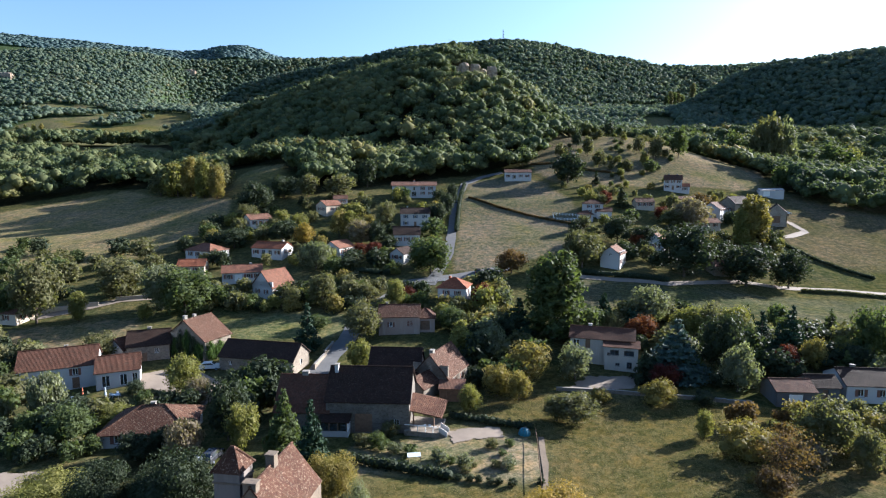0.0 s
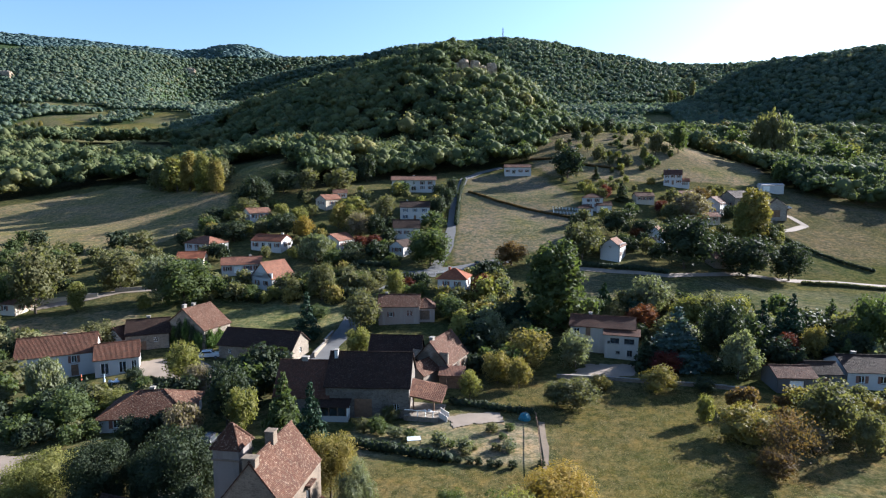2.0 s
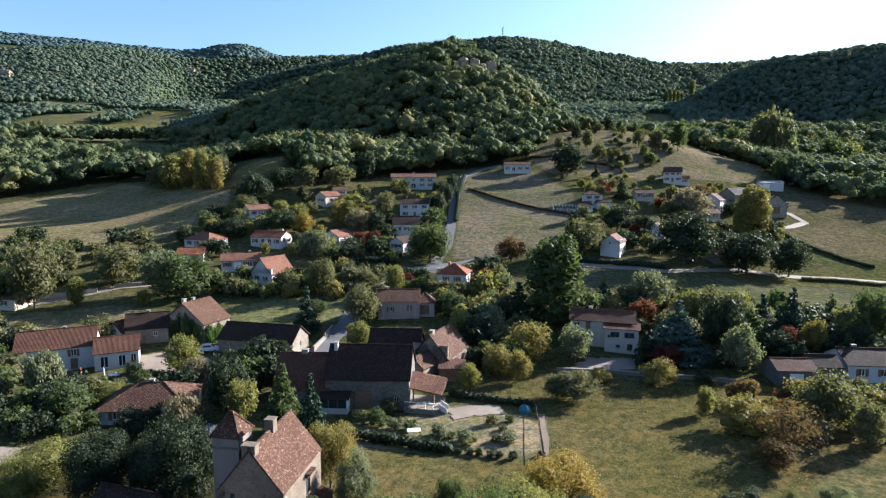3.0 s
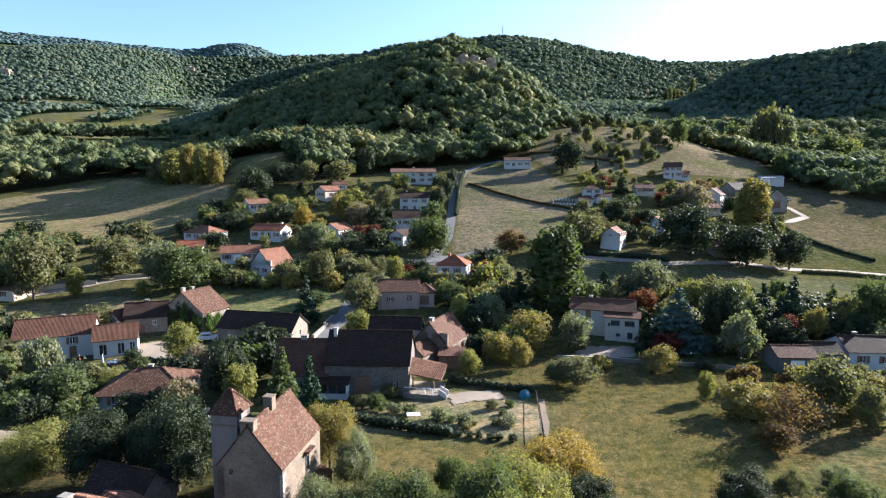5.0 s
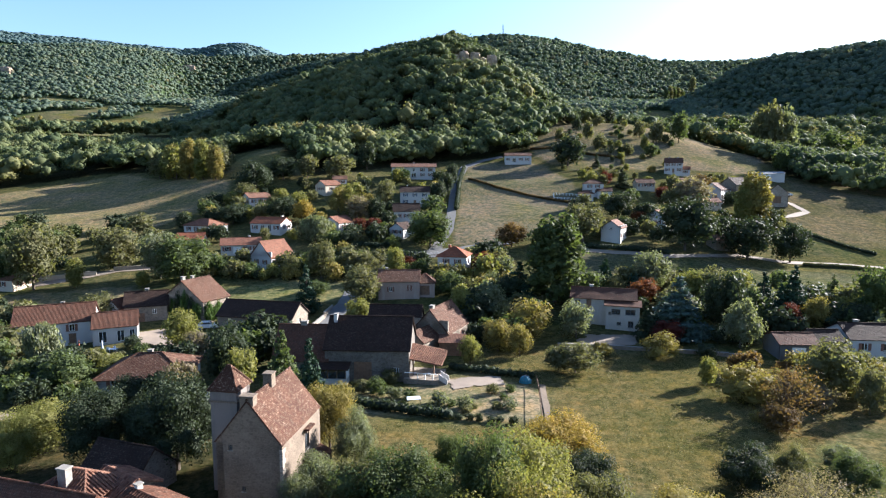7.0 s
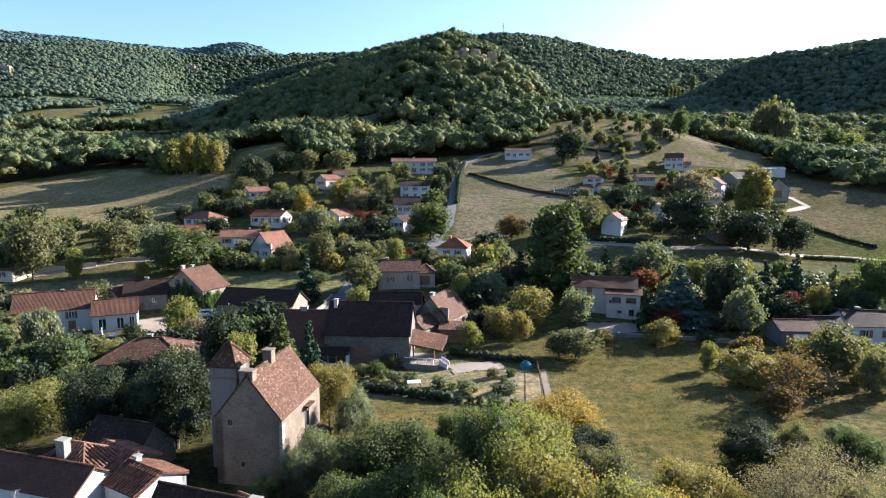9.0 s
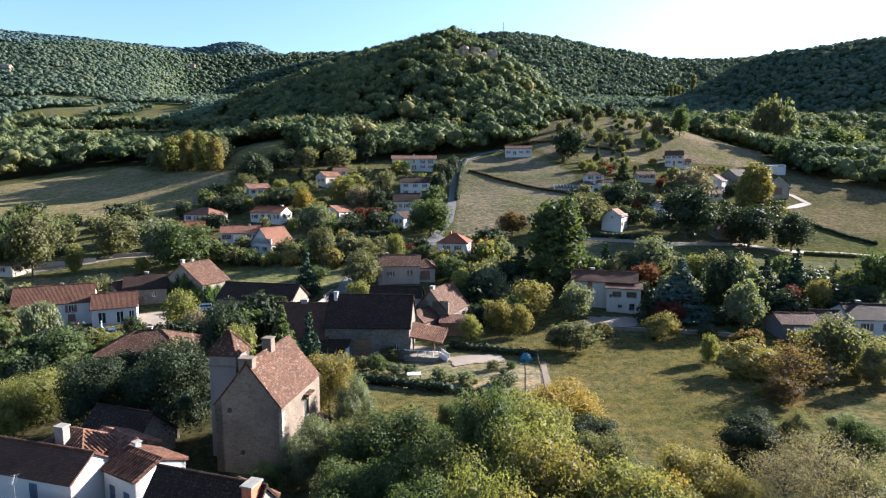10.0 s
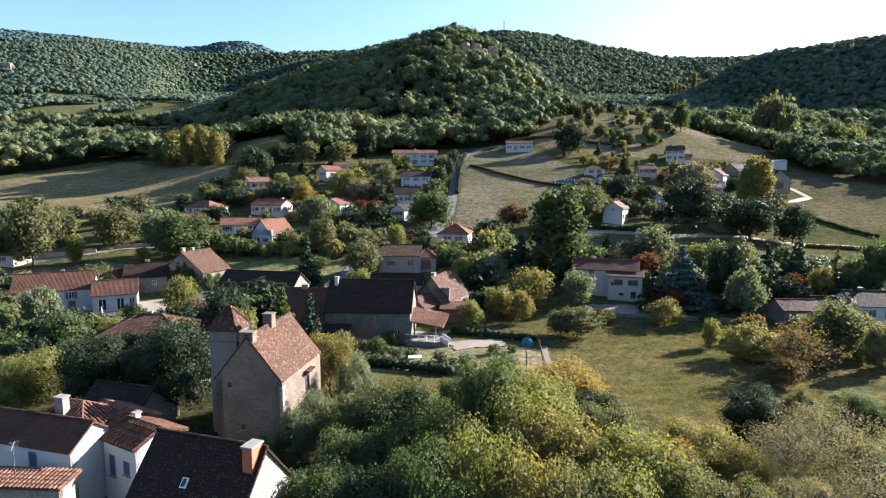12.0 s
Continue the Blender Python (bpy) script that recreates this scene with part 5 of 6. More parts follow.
house("house", "white two-storey house beside a swimming pool", 63.7, 251.0, -8, 8, 6.5, 4.8, 1.5, WHITE, TILE_BROWN, kind='hip', front=[(.3, .8, 1, 1.4, 's'), (.7, .8, 1, 1.4, 's'), (.3, 3, 1, 1.2, 's'), (.7, 3, 1, 1.2, 's')], right=[(.35, .9, .9, 1.2, 's'), (.7, .9, .9, 1.2, 's')])
house("house", "low white wing with a tiled hipped roof", 59.0, 244.2, -8, 6, 5, 2.6, 1.2, WHITE, TILE_BROWN, kind='hip', front=[(.35, .9, .9, 1.2, 's'), (.7, .9, .9, 1.2, 's')])
house("house", "low white garage wing with a red-brown roof", 67.7, 248.0, -8, 6, 5, 2.6, 1.3, WHITE, TILE_BROWN, front=[(.5, 0, 2.4, 2.0, 'g')], right=[(.35, .9, .9, 1.2, 's'), (.7, .9, .9, 1.2, 's')])
house("house", "white gabled house with a faded brown roof", 55.5, 190.2, 60, 8, 6.2, 4.0, 2.2, WHITE, TILE_CANAL, front=[(.18, .9, 1.0, 1.3, 's'), (.5, 0, 1.0, 2.1, 'd'), (.82, .9, 1.0, 1.3, 's'), (.18, 3.5, .9, 1.2, 's'), (.5, 3.5, .9, 1.2, 's'), (.82, 3.5, .9, 1.2, 's')], left=[(.5, 3.4, .8, 1, 'w')])
house("house", "tall white house with a red-brown roof on the rise", 116.7, 300.4, -20, 8.5, 7.5, 5.0, 2.3, WHITE, TILE_BROWN, front=[(.18, .9, 1.0, 1.3, 's'), (.5, 0, 1.0, 2.1, 'd'), (.82, .9, 1.0, 1.3, 's'), (.18, 3.5, .9, 1.2, 's'), (.5, 3.5, .9, 1.2, 's'), (.82, 3.5, .9, 1.2, 's')], right=[(.35, .9, .9, 1.2, 's'), (.7, .9, .9, 1.2, 's')], chimneys=[(2, .4, .7, .6, .6, WHITE), (-2, .4, .7, .6, .6, WHITE)])
house("house", "low white house with terrace on the rise", 120.9, 297.9, -20, 6, 5, 2.6, 1.4, WHITE, TILE_PINK, front=[(.35, .9, .9, 1.2, 's'), (.7, .9, .9, 1.2, 's')])
house("house", "small white house behind a large oak", 76.4, 209.9, 60, 7, 6, 3.6, 2.0, WHITE, TILE_CANAL, left=[(.35, .9, .9, 1.2, 's'), (.7, .9, .9, 1.2, 's')], front=[(.35, .9, .9, 1.2, 's'), (.7, .9, .9, 1.2, 's')])
house("farmhouse", "white farmhouse with a dark red-brown roof", 118.4, 257.1, 50, 11, 8, 4.4, 2.8, WHITE, TILE_BROWN, left=[(.35, .9, .9, 1.2, 's'), (.7, .9, .9, 1.2, 's')], front=[(.18, .9, 1.0, 1.3, 's'), (.5, 0, 1.0, 2.1, 'd'), (.82, .9, 1.0, 1.3, 's'), (.18, 3.5, .9, 1.2, 's'), (.5, 3.5, .9, 1.2, 's'), (.82, 3.5, .9, 1.2, 's')])
house("barn", "stone barn with a steep dark roof", 145.4, 256.6, 62, 11, 8, 4.4, 3.6, PALE_STONE, TILE_DARK, left=[(.5, 0, 3, 3, 'd')], front=[(.3, .5, 2, 2.2, 'd')])
house("barn", "long dark-roofed barn in the hamlet", 131.7, 265.5, 30, 12, 8, 4.2, 3.0, STONE, TILE_DARK, left=[(.35, .9, .9, 1.2, 's'), (.7, .9, .9, 1.2, 's')])
house("shed", "large farm shed with a low grey sheet roof", 167.4, 302.3, -18, 11, 8, 2.8, 0.9, WHITE, SHEET, front=[(.3, 0, 3, 2.4, 'g')], right=[(.5, 0, 3, 2.4, 'g')], over=.25)
house("house", "low pale house with a light roof", 111.7, 275.9, 0, 11, 6, 2.6, 1.2, CREAM, TILE_CANAL, front=[(.2, .9, 1.0, 1.3, 's'), (.5, .9, 1.0, 1.3, 's'), (.8, .9, 1.0, 1.3, 's')])
house("house", "low house with a brown roof beside shrubs", 89.4, 263.1, 0, 8, 6, 2.6, 1.6, CREAM, TILE_BROWN, front=[(.2, .9, 1.0, 1.3, 's'), (.5, .9, 1.0, 1.3, 's'), (.8, .9, 1.0, 1.3, 's')])
house("house", "low long house with a faded tiled roof", 109.3, 245.9, 6, 11, 6, 2.6, 1.6, CREAM, TILE_PINK, front=[(.2, .9, 1.0, 1.3, 's'), (.5, .9, 1.0, 1.3, 's'), (.8, .9, 1.0, 1.3, 's')])
house("shed", "small stone shed under oak trees", 90.6, 190.8, 10, 7, 5, 3.0, 1.4, STONE, TILE_CANAL, front=[(.5, 0, 1.4, 2.1, 'd')])
house("house", "white two-storey villa with a brown tiled roof", 33.3, 120.0, -17, 12.5, 6.5, 5.2, 1.5, VILLA, TILE_BROWN, front=[(.10, 3.0, 1.2, 1.6, 'w'), (.28, 3.0, 1.0, 2.0, 'd'), (.10, .2, 1.6, 2.0, 'd'), (.28, .9, .9, 1.1, 'w')], right=[(.4, 3.4, 1, 1.2, 'w')], chimneys=[(-2.5, .4, .7, .5, .5, WHITE)], over=.5)
house("house", "white projecting wing of a villa with wide windows", 35.8, 115.0, -17, 6.4, 2.6, 4.7, 0.75, VILLA, TILE_BROWN, kind='lean', front=[(.3, 3.0, 1.7, 1.1, 'w'), (.73, 3.0, 1.9, 1.1, 'w'), (.12, 2.9, .5, .6, 'w'), (.4, .9, .8, .6, 'w'), (.75, .5, 1.0, 1.3, 'w')], over=.4, frame_paint="dark")
house("shed", "red-brown timber lean-to shed beside a stone house", 1.6, 101.2, -6, 4.2, 3.0, 2.2, 0.8, TIMBER, TILE_CANAL, kind='lean', front=[(.5, 0, 1.6, 1.9, 'd')], over=.25)
house("house", "white bungalow with a dark roof behind trees", 77.3, 103.1, -6, 12, 8, 2.9, 1.9, WHITE, TILE_DARK, front=[(.2, .9, 1.0, 1.3, 's'), (.5, .9, 1.0, 1.3, 's'), (.8, .9, 1.0, 1.3, 's')], chimneys=[(-3, .3, .7, .6, .5, CAP)])
house("garage", "grey rendered garage with a tiled roof", 60.9, 100.4, -4, 6.5, 6, 2.6, 1.2, GREY, TILE_BROWN, front=[(.5, 0, 2.4, 2.0, 'g')])
house("shed", "dark-roofed shed beside a garage", 67.3, 102.1, -4, 5, 5, 2.5, 1.4, GREY, TILE_DARK, front=[(.5, 0, 1, 2.0, 'd')])
house("house", "old stone house with a mottled tiled roof", -10.3, 137.6, 2, 9.5, 8, 3.8, 2.0, PINK, TILE_OLD, front=[(.3, 1.4, .8, 1.1, 's'), (.72, 1.6, .5, 1.2, 'c'), (.8, 1.6, .5, 1.2, 'c')], chimneys=[(-3, .2, .6, .6, .5, CAP)])
house("house", "tiled side wing with an open loggia", -4.3, 138.0, 2, 4.5, 6, 3.2, 1.6, PINK, TILE_OLD, kind='hip', front=[(.5, .3, 2.2, 2.2, 'd')])
house("barn", "old barn with a very steep dark roof", -8.8, 109.1, -4, 9.5, 8, 3.0, 3.4, STONE, TILE_DARK, right=[(.35, .9, .9, 1.2, 's'), (.7, .9, .9, 1.2, 's')])
house("house", "stone gabled house with a steep mottled roof", -0.4, 108.0, 66, 9.5, 7.0, 3.0, 3.9, STONE, TILE_OLD, left=[(.5, 4.0, .8, 1.1, 'w'), (.25, 1.0, .9, 1.3, 's')], front=[(.35, .9, .9, 1.2, 's'), (.7, .9, .9, 1.2, 's')], chimneys=[(-3.5, .2, .9, .7, .5, CAP)])
house("outbuilding", "small stone outbuilding with a tiled roof", -3.7, 101.8, 58, 5.2, 4, 2.6, 1.6, STONE, TILE_OLD, left=[(.5, .9, .7, .9, 'w')])
house("barn", "long stone barn with a huge dark roof", -11.5, 92.6, -3, 13, 9.5, 5.0, 4.0, RUBBLE, TILE_DARK, front=[(.45, 0, 2.8, 3.0, 'd'), (.85, 1.2, .8, 1.0, 'w')], right=[(.5, 1, 1, 1.4, 'w')], chimneys=[(-5.6, -.6, .55, .8, .5, WHITE)])
house("farmhouse", "low farmhouse with a brown tiled roof and chimney", -21.9, 92.6, -3, 8.5, 8.5, 3.2, 4.4, RUBBLE, TILE_BROWN, front=[(.75, .4, 2.4, 2.0, 'w'), (.25, .9, 1, 1.3, 's')], chimneys=[(-.4, .2, 1.0, .8, .5, CAP)])
house("outbuilding", "dark-roofed stone outbuilding in the yard", -62.2, 121.8, 20, 8, 7, 3.6, 2.4, STONE, TILE_DARK, front=[(.7, 1.8, .8, 1.0, 'w'), (.4, 0, 1.1, 2.1, 'd')], chimneys=[(0, .2, .7, .6, .5, CAP)])
house("outbuilding", "gabled stone outbuilding with a brown roof", -66.9, 121.6, 70, 6, 4.5, 2.8, 2.0, WHITE, TILE_BROWN, front=[(.5, 0, 1.1, 2, 'd')])
house("house", "white house with brown tiled roof and red shutters", -72.0, 107.6, 25, 12.5, 8, 4.4, 2.6, WHITE, TILE_BROWN, front=[(.15, .9, 1, 1.3, 'w'), (.45, .9, 1, 1.2, 'w'), (.72, 2.6, .9, 1.3, 's'), (.72, .1, 1.2, 2.1, 'd'), (.45, 3.1, .5, .5, 'w')], chimneys=[(1, .3, .5, .5, .3, CAP)])
house("house", "white cottage with brown tiled roof and dark doors", -61.4, 108.2, 25, 7.2, 6.5, 3.0, 2.1, WHITE, TILE_BROWN, front=[(.22, .1, 1.3, 2.1, 'w'), (.62, .1, 1.2, 2.1, 'w'), (.88, .3, .9, 1.9, 'w')])
house("house", "bungalow with a wide mottled hipped roof", -44.7, 87.3, 8, 12, 9, 2.6, 2.2, WHITE, TILE_OLD, kind='hip', front=[(.2, .9, 1.0, 1.3, 's'), (.5, .9, 1.0, 1.3, 's'), (.8, .9, 1.0, 1.3, 's')], right=[(.35, .9, .9, 1.2, 's'), (.7, .9, .9, 1.2, 's')], chimneys=[(0, .3, .7, .6, .4, CAP)], over=.6)
house("house", "low cream house beside a lane wall", -108.3, 144.4, -10, 9, 6, 2.6, 1.4, CREAM, TILE_CANAL, front=[(.35, .9, .9, 1.2, 's'), (.7, .9, .9, 1.2, 's')], right=[(.35, .9, .9, 1.2, 's'), (.7, .9, .9, 1.2, 's')])

# ---- church ----
def church():
    home = house("church", "small fortified stone church with a steep mottled tile roof", -16.95, 55.6, 81, 9.3, 6.4, 6.5, 3.95, CHURCH_STONE, TILE_OLD,
                 front=[(.62, 3.5, 1.1, 2.1, "w")], left=[(.22, 5.7, .4, .5, "w"), (.4, 1.8, .35, .5, "w")], chimneys=[(.1, .1, .9, .9, 1.0, CHURCH_STONE, 0)], over=.12, thick=.7,
                 frame_paint="dark", group="", category="church")
    block("window_hood", .25, 1.95, -3.8, -3.21, 5.75, 5.9, TILE_OLD, home, bevel=.02)
    for px in (.5, 1.7):
        block("corbel", px - .1, px + .1, -3.55, -3.21, 5.4, 5.74, CHURCH_STONE, home, bevel=.03)
    for px in (.65, 1.1, 1.55):
        block("corbel", px - .12, px + .12, -3.5, -3.21, 3.0, 3.3, CHURCH_STONE, home, bevel=.03)
    for k in range(12):
        block("quoin", -4.71, -4.25 + .22 * (k % 2), -3.26, -2.95, .1 + k * .5, .56 + k * .5, PALE_STONE, home, bevel=.02)
    chimney(home, -4.2, .1, 9.0, 10.75, .85, 1.3, CHURCH_STONE, 0)
    return home


church()
house("church_tower", "square stone church tower with a pyramid tile roof", -20.85, 55.6, -9, 2.7, 2.68, 10.3, 1.85, PLASTER, TILE_OLD, kind="hip",
      right=[(.5, 8.0, .45, .8, "w")], over=.2, thick=.6, frame_paint="dark", group="", category="tower")
tower_band = empty("string_course", pose(-20.85, 55.6, surface(-20.85, 55.6), 0, 0, -9), "projecting stone string course round a tower", "moulding")
for q in ((-1.47, 1.47, -1.46, -1.345), (-1.47, 1.47, 1.345, 1.46), (-1.47, -1.355, -1.34, 1.34), (1.355, 1.47, -1.34, 1.34)):
    block("moulding", *q, 9.0, 9.18, CHURCH_STONE, tower_band)
house("lean_to", "low lean-to with old roof tiles against the church", -12.85, 57.6, 81, 3.8, 1.5, 1.8, .8, CHURCH_STONE, TILE_OLD, kind="lean", over=.15, group="", category="lean-to")

# ---- houses beside the church ----
house("house", "dark-roofed stone house with a tall red brick chimney", -14.5, 34.6, -18, 7.8, 6.0, 5.1, 3.4, PALE_STONE, TILE_DARK, right=[(.35, 2.6, .8, 1.2, "c"), (.7, 2.6, .8, 1.2, "w")],
      chimneys=[(3.4, -.55, .68, 1.05, .35, BRICK, 0)], over=.2)
house("house", "white house with a dark tiled roof and blue shutters", -31.2, 43.5, -16, 9.9, 4.0, 5.0, 1.4, WHITE, TILE_BROWN, front=[(.64, 3.2, .8, 1.3, "c"), (.2, 3.2, .8, 1.3, "c")],
      right=[(.78, 4.3, .32, .6, "w")], over=.25, shutter="blue")
house("house", "white lean cottage wing with canal tiles", -23.3, 43.6, -30, 4.0, 4.2, 4.7, .9, WHITE, TILE_BROWN, front=[(.25, 2.0, .8, 1.7, "c"), (.7, 2.5, .8, 1.1, "c")],
      chimneys=[(-1.35, .25, .42, .48, .45, WHITE, 0)], over=.2, shutter="blue", ribs=True)
house("outbuilding", "outbuilding with an old canal tile roof", -27.2, 47.2, -30, 4.4, 3.6, 4.6, .9, STONE, TILE_CANAL, ribs=True)
house("house", "house with a hipped red-brown tile roof and a square chimney", -30.0, 46.0, -16, 5.4, 4.2, 5.2, 1.25, WHITE, TILE_CANAL, kind="hip", chimneys=[(-.1, -1.2, .85, .65, .75, CAP, 0)], ribs=True)
house("outbuilding", "low stone outbuilding with a faded tile roof", -28.9, 38.5, -4, 5.9, 1.9, 3.75, .3, PALE_STONE, TILE_CANAL, kind="lean", ribs=True)
house("barn", "barn with a steep dark roof beside the church", -30.9, 54.8, -18, 6.5, 5.6, 2.2, 2.5, RUBBLE, TILE_DARK, right=[(.4, 0, 1.1, 1.9, "d")])
house("shed", "small shed with a canal tile roof", -13.9, 40.2, -31, 2.3, 2.1, 4.1, .9, STONE, TILE_CANAL, ribs=True)

# ---- ivy farmhouse and long barn ----
house("farmhouse", "stone farmhouse with a broad mottled tile roof and ivy-covered walls", -52.8, 124.0, 67.5, 7.5, 10.9, 4.2, 3.9, STONE, TILE_OLD,
      front=[(.86, 1.6, .8, 1.1, "w")], left=[(.3, 1.2, .8, 1.1, "w")], chimneys=[(-3.2, .2, .8, .6, .8, CAP), (-.6, .3, .6, .6, .6, CAP)])
for k, (du, dv) in enumerate(((-2.6, -5.75), (-1.2, -5.8), (.2, -5.75), (1.6, -5.8))):
    a = radians(67.5)
    plant("bush", "ivy", -52.8 + du * math.cos(a) - dv * math.sin(a), 124.0 + du * math.sin(a) + dv * math.cos(a), (4.4, 3.6, 4.2, 3.0)[k], 2.0, "climbing a farmhouse wall", "ivy on walls")
for k, dv in enumerate((-4.2, -2.6, -1.0, .6, 2.2)):
    plant("bush", "dark" if k % 2 else "ivy", -52.8 - 4.1 * math.cos(a) - dv * math.sin(a), 124.0 - 4.1 * math.sin(a) + dv * math.cos(a), (4.5, 5.6, 6.4, 6.2, 5.0)[k], 2.0, "climbing a farmhouse wall", "ivy on walls")
house("barn", "long low stone barn with a sagging dark tile roof", -36.2, 116.2, -13, 16.0, 7.2, 2.6, 2.5, STONE, TILE_DARK,
      front=[(.42, 0, 1.1, 2.1, "d"), (.15, .9, .7, .8, "w")], right=[(.5, 1.0, .8, 1.0, "w")])


# ---- garden and street details ----
CAR_PAINT = {"white": plain("white_car_paint", (.50, .52, .54), .25, .05), "silver": plain("silver_car_paint", (.22, .25, .30), .25, .05, metal=.5), "dark": plain("dark_car_paint", (.03, .032, .04), .25, .1)}
RUBBER = plain("tyre_rubber", (.02, .02, .02), .8, .2)
TARP = plain("teal_tarpaulin", (.02, .15, .20), .5, .3, .5)
POOL_BLUE = plain("pool_liner", (.10, .42, .50), .2, .1)
WATER_PLASTIC = plain("white_plastic", (.46, .52, .58), .4, .08)


def car(x, y, yaw, paint, label):
    """A parked hatchback with cabin, panes, lamps and wheels."""
    top = empty("car", pose(x, y, surface(x, y) + .13, 0, 0, yaw), label, "car", "parked cars")
    bm = bmesh.new()
    outline = [(-2.0, .25), (-2.05, .75), (-1.75, .88), (-1.35, 1.42), (.35, 1.46), (1.05, .95), (1.9, .82), (2.02, .5), (1.98, .25)]
    rings = []
    for side in (-1, 1):
        rings.append([bm.verts.new((px, side * (.84 if z < 1 else .64), z)) for px, z in outline])
    bm.faces.new(rings[0])
    bm.faces.new(list(reversed(rings[1])))
    n = len(outline)
    for i in range(n):
        bm.faces.new((rings[0][i], rings[1][i], rings[1][(i + 1) % n], rings[0][(i + 1) % n]))
    bmesh.ops.recalc_face_normals(bm, faces=bm.faces[:])
    bmesh.ops.bevel(bm, geom=bm.edges[:], offset=.05, segments=2, affect="EDGES")
    part("body", bm, CAR_PAINT[paint], top)
    for name, q in (("windscreen", ((.42, -.58, 1.40), (.42, .58, 1.40), (1.0, .70, 1.02), (1.0, -.70, 1.02))), ("rear_window", ((-1.38, .56, 1.38), (-1.38, -.56, 1.38), (-1.70, -.68, .98), (-1.70, .68, .98))),
                    ("side_window", ((-1.2, -.70, 1.33), (.3, -.70, 1.36), (.85, -.80, 1.0), (-1.5, -.80, 1.0))), ("side_window", ((.3, .70, 1.36), (-1.2, .70, 1.33), (-1.5, .80, 1.0), (.85, .80, 1.0)))):
        bm = bmesh.new()
        nrm = (Vector(q[1]) - Vector(q[0])).cross(Vector(q[2]) - Vector(q[1])).normalized()
        out = 1 if nrm.dot(Vector(q[0]) - Vector((0, 0, .9))) > 0 else -1
        a = [bm.verts.new(Vector(v) + nrm * out * .03) for v in q]
        b = [bm.verts.new(Vector(v) + nrm * out * .05) for v in q]
        bm.faces.new(b)
        for i in range(4):
            bm.faces.new((a[i], a[(i + 1) % 4], b[(i + 1) % 4], b[i]))
        part(name, bm, GLASS, top)
    for px in (-1.25, 1.28):
        for py in (-.80, .80):
            bm = bmesh.new()
            bmesh.ops.create_cone(bm, cap_ends=True, segments=14, radius1=.31, radius2=.31, depth=.2, matrix=pose(px, py, .17, 90))
            wheel = part("wheel", bm, RUBBER, top)
            bm = bmesh.new()
            bmesh.ops.create_cone(bm, cap_ends=True, segments=10, radius1=.19, radius2=.16, depth=.03, matrix=pose(px, py + math.copysign(.11, py), .17, 90))
            part("rim", bm, CAR_PAINT["silver"], wheel)
    for py in (-.6, .6):
        block("headlight", 1.93, 2.03, py - .16, py + .16, .58, .72, GLASS, top, bevel=.02)
        block("tail_light", -2.06, -1.98, py - .1, py + .1, .6, .8, BRICK, top, bevel=.02)
    return top


def low_wall(points, high, thick, mat, label):
    """A garden wall with a coping, following the ground."""
    for (ax, ay), (bx, by) in zip(points, points[1:]):
        n = max(1, int(math.hypot(bx - ax, by - ay) / 4))
        yaw = math.degrees(math.atan2(by - ay, bx - ax))
        for k in range(n):
            px, py = ax + (bx - ax) * (k + .5) / n, ay + (by - ay) * (k + .5) / n
            run = math.hypot(bx - ax, by - ay) / n
            z = surface(px, py)
            w = empty("garden_wall", pose(px, py, z, 0, 0, yaw), label, "wall", "garden walls")
            block("wall_body", -run / 2, run / 2, -thick / 2, thick / 2, -.6, high, mat, w)
            block("coping", -run / 2 + .01, run / 2 - .01, -thick / 2 - .04, thick / 2 + .04, high + .002, high + .07, CAP, w)


def fence(points, gap, high, mat, label, rails=2, wide=.08):
    posts = along(points, gap)
    f = empty("fence", pose(points[0][0], points[0][1], surface(*points[0])), label, "fence")
    inv = f.matrix_world.inverted()
    for px, py, a in posts:
        bm = bmesh.new()
        box(bm, -wide / 2, wide / 2, -wide / 2, wide / 2, -.3, high)
        ob = part("post", bm, mat, f)
        ob.matrix_local = inv @ pose(px, py, surface(px, py), 0, 0, math.degrees(a))
    for (ax, ay, _), (bx, by, _) in zip(posts, posts[1:]):
        for r in range(rails):
            z = high * (.9 - .45 * r)
            p, q = Vector((ax, ay, surface(ax, ay) + z)), Vector((bx, by, surface(bx, by) + z))
            bm = bmesh.new()
            box(bm, 0, (q - p).length, -.02, .02, -.035, .035)
            ob = part("rail", bm, mat, f)
            ob.matrix_local = inv @ (Matrix.Translation(p) @ (q - p).to_track_quat("X", "Z").to_matrix().to_4x4())
    return f


def pool(x, y, yaw):
    """A turquoise pool with a pale coping and a white paling fence."""
    p = empty("swimming_pool", pose(x, y, surface(x, y) + .15, 0, 0, yaw), "small turquoise swimming pool with pale stone coping", "pool")
    block("water", -4, 4, -2, 2, -.5, -.02, POOL_BLUE, p)
    for q in ((-4.6, 4.6, -2.6, -2.002), (-4.6, 4.6, 2.002, 2.6), (-4.6, -4.002, -2, 2), (4.002, 4.6, -2, 2)):
        block("coping", *q, -.6, .04, CAP, p)
    a = radians(yaw)
    c = [(x + u * math.cos(a) - v * math.sin(a), y + u * math.sin(a) + v * math.cos(a)) for u, v in ((-5.5, -3.4), (5.5, -3.4), (5.5, 3.4), (-5.5, 3.4), (-5.5, -3.4))]
    fence(c, 1.3, 1.1, PAINT["white"], "white paling fence round a swimming pool", 2, .14)


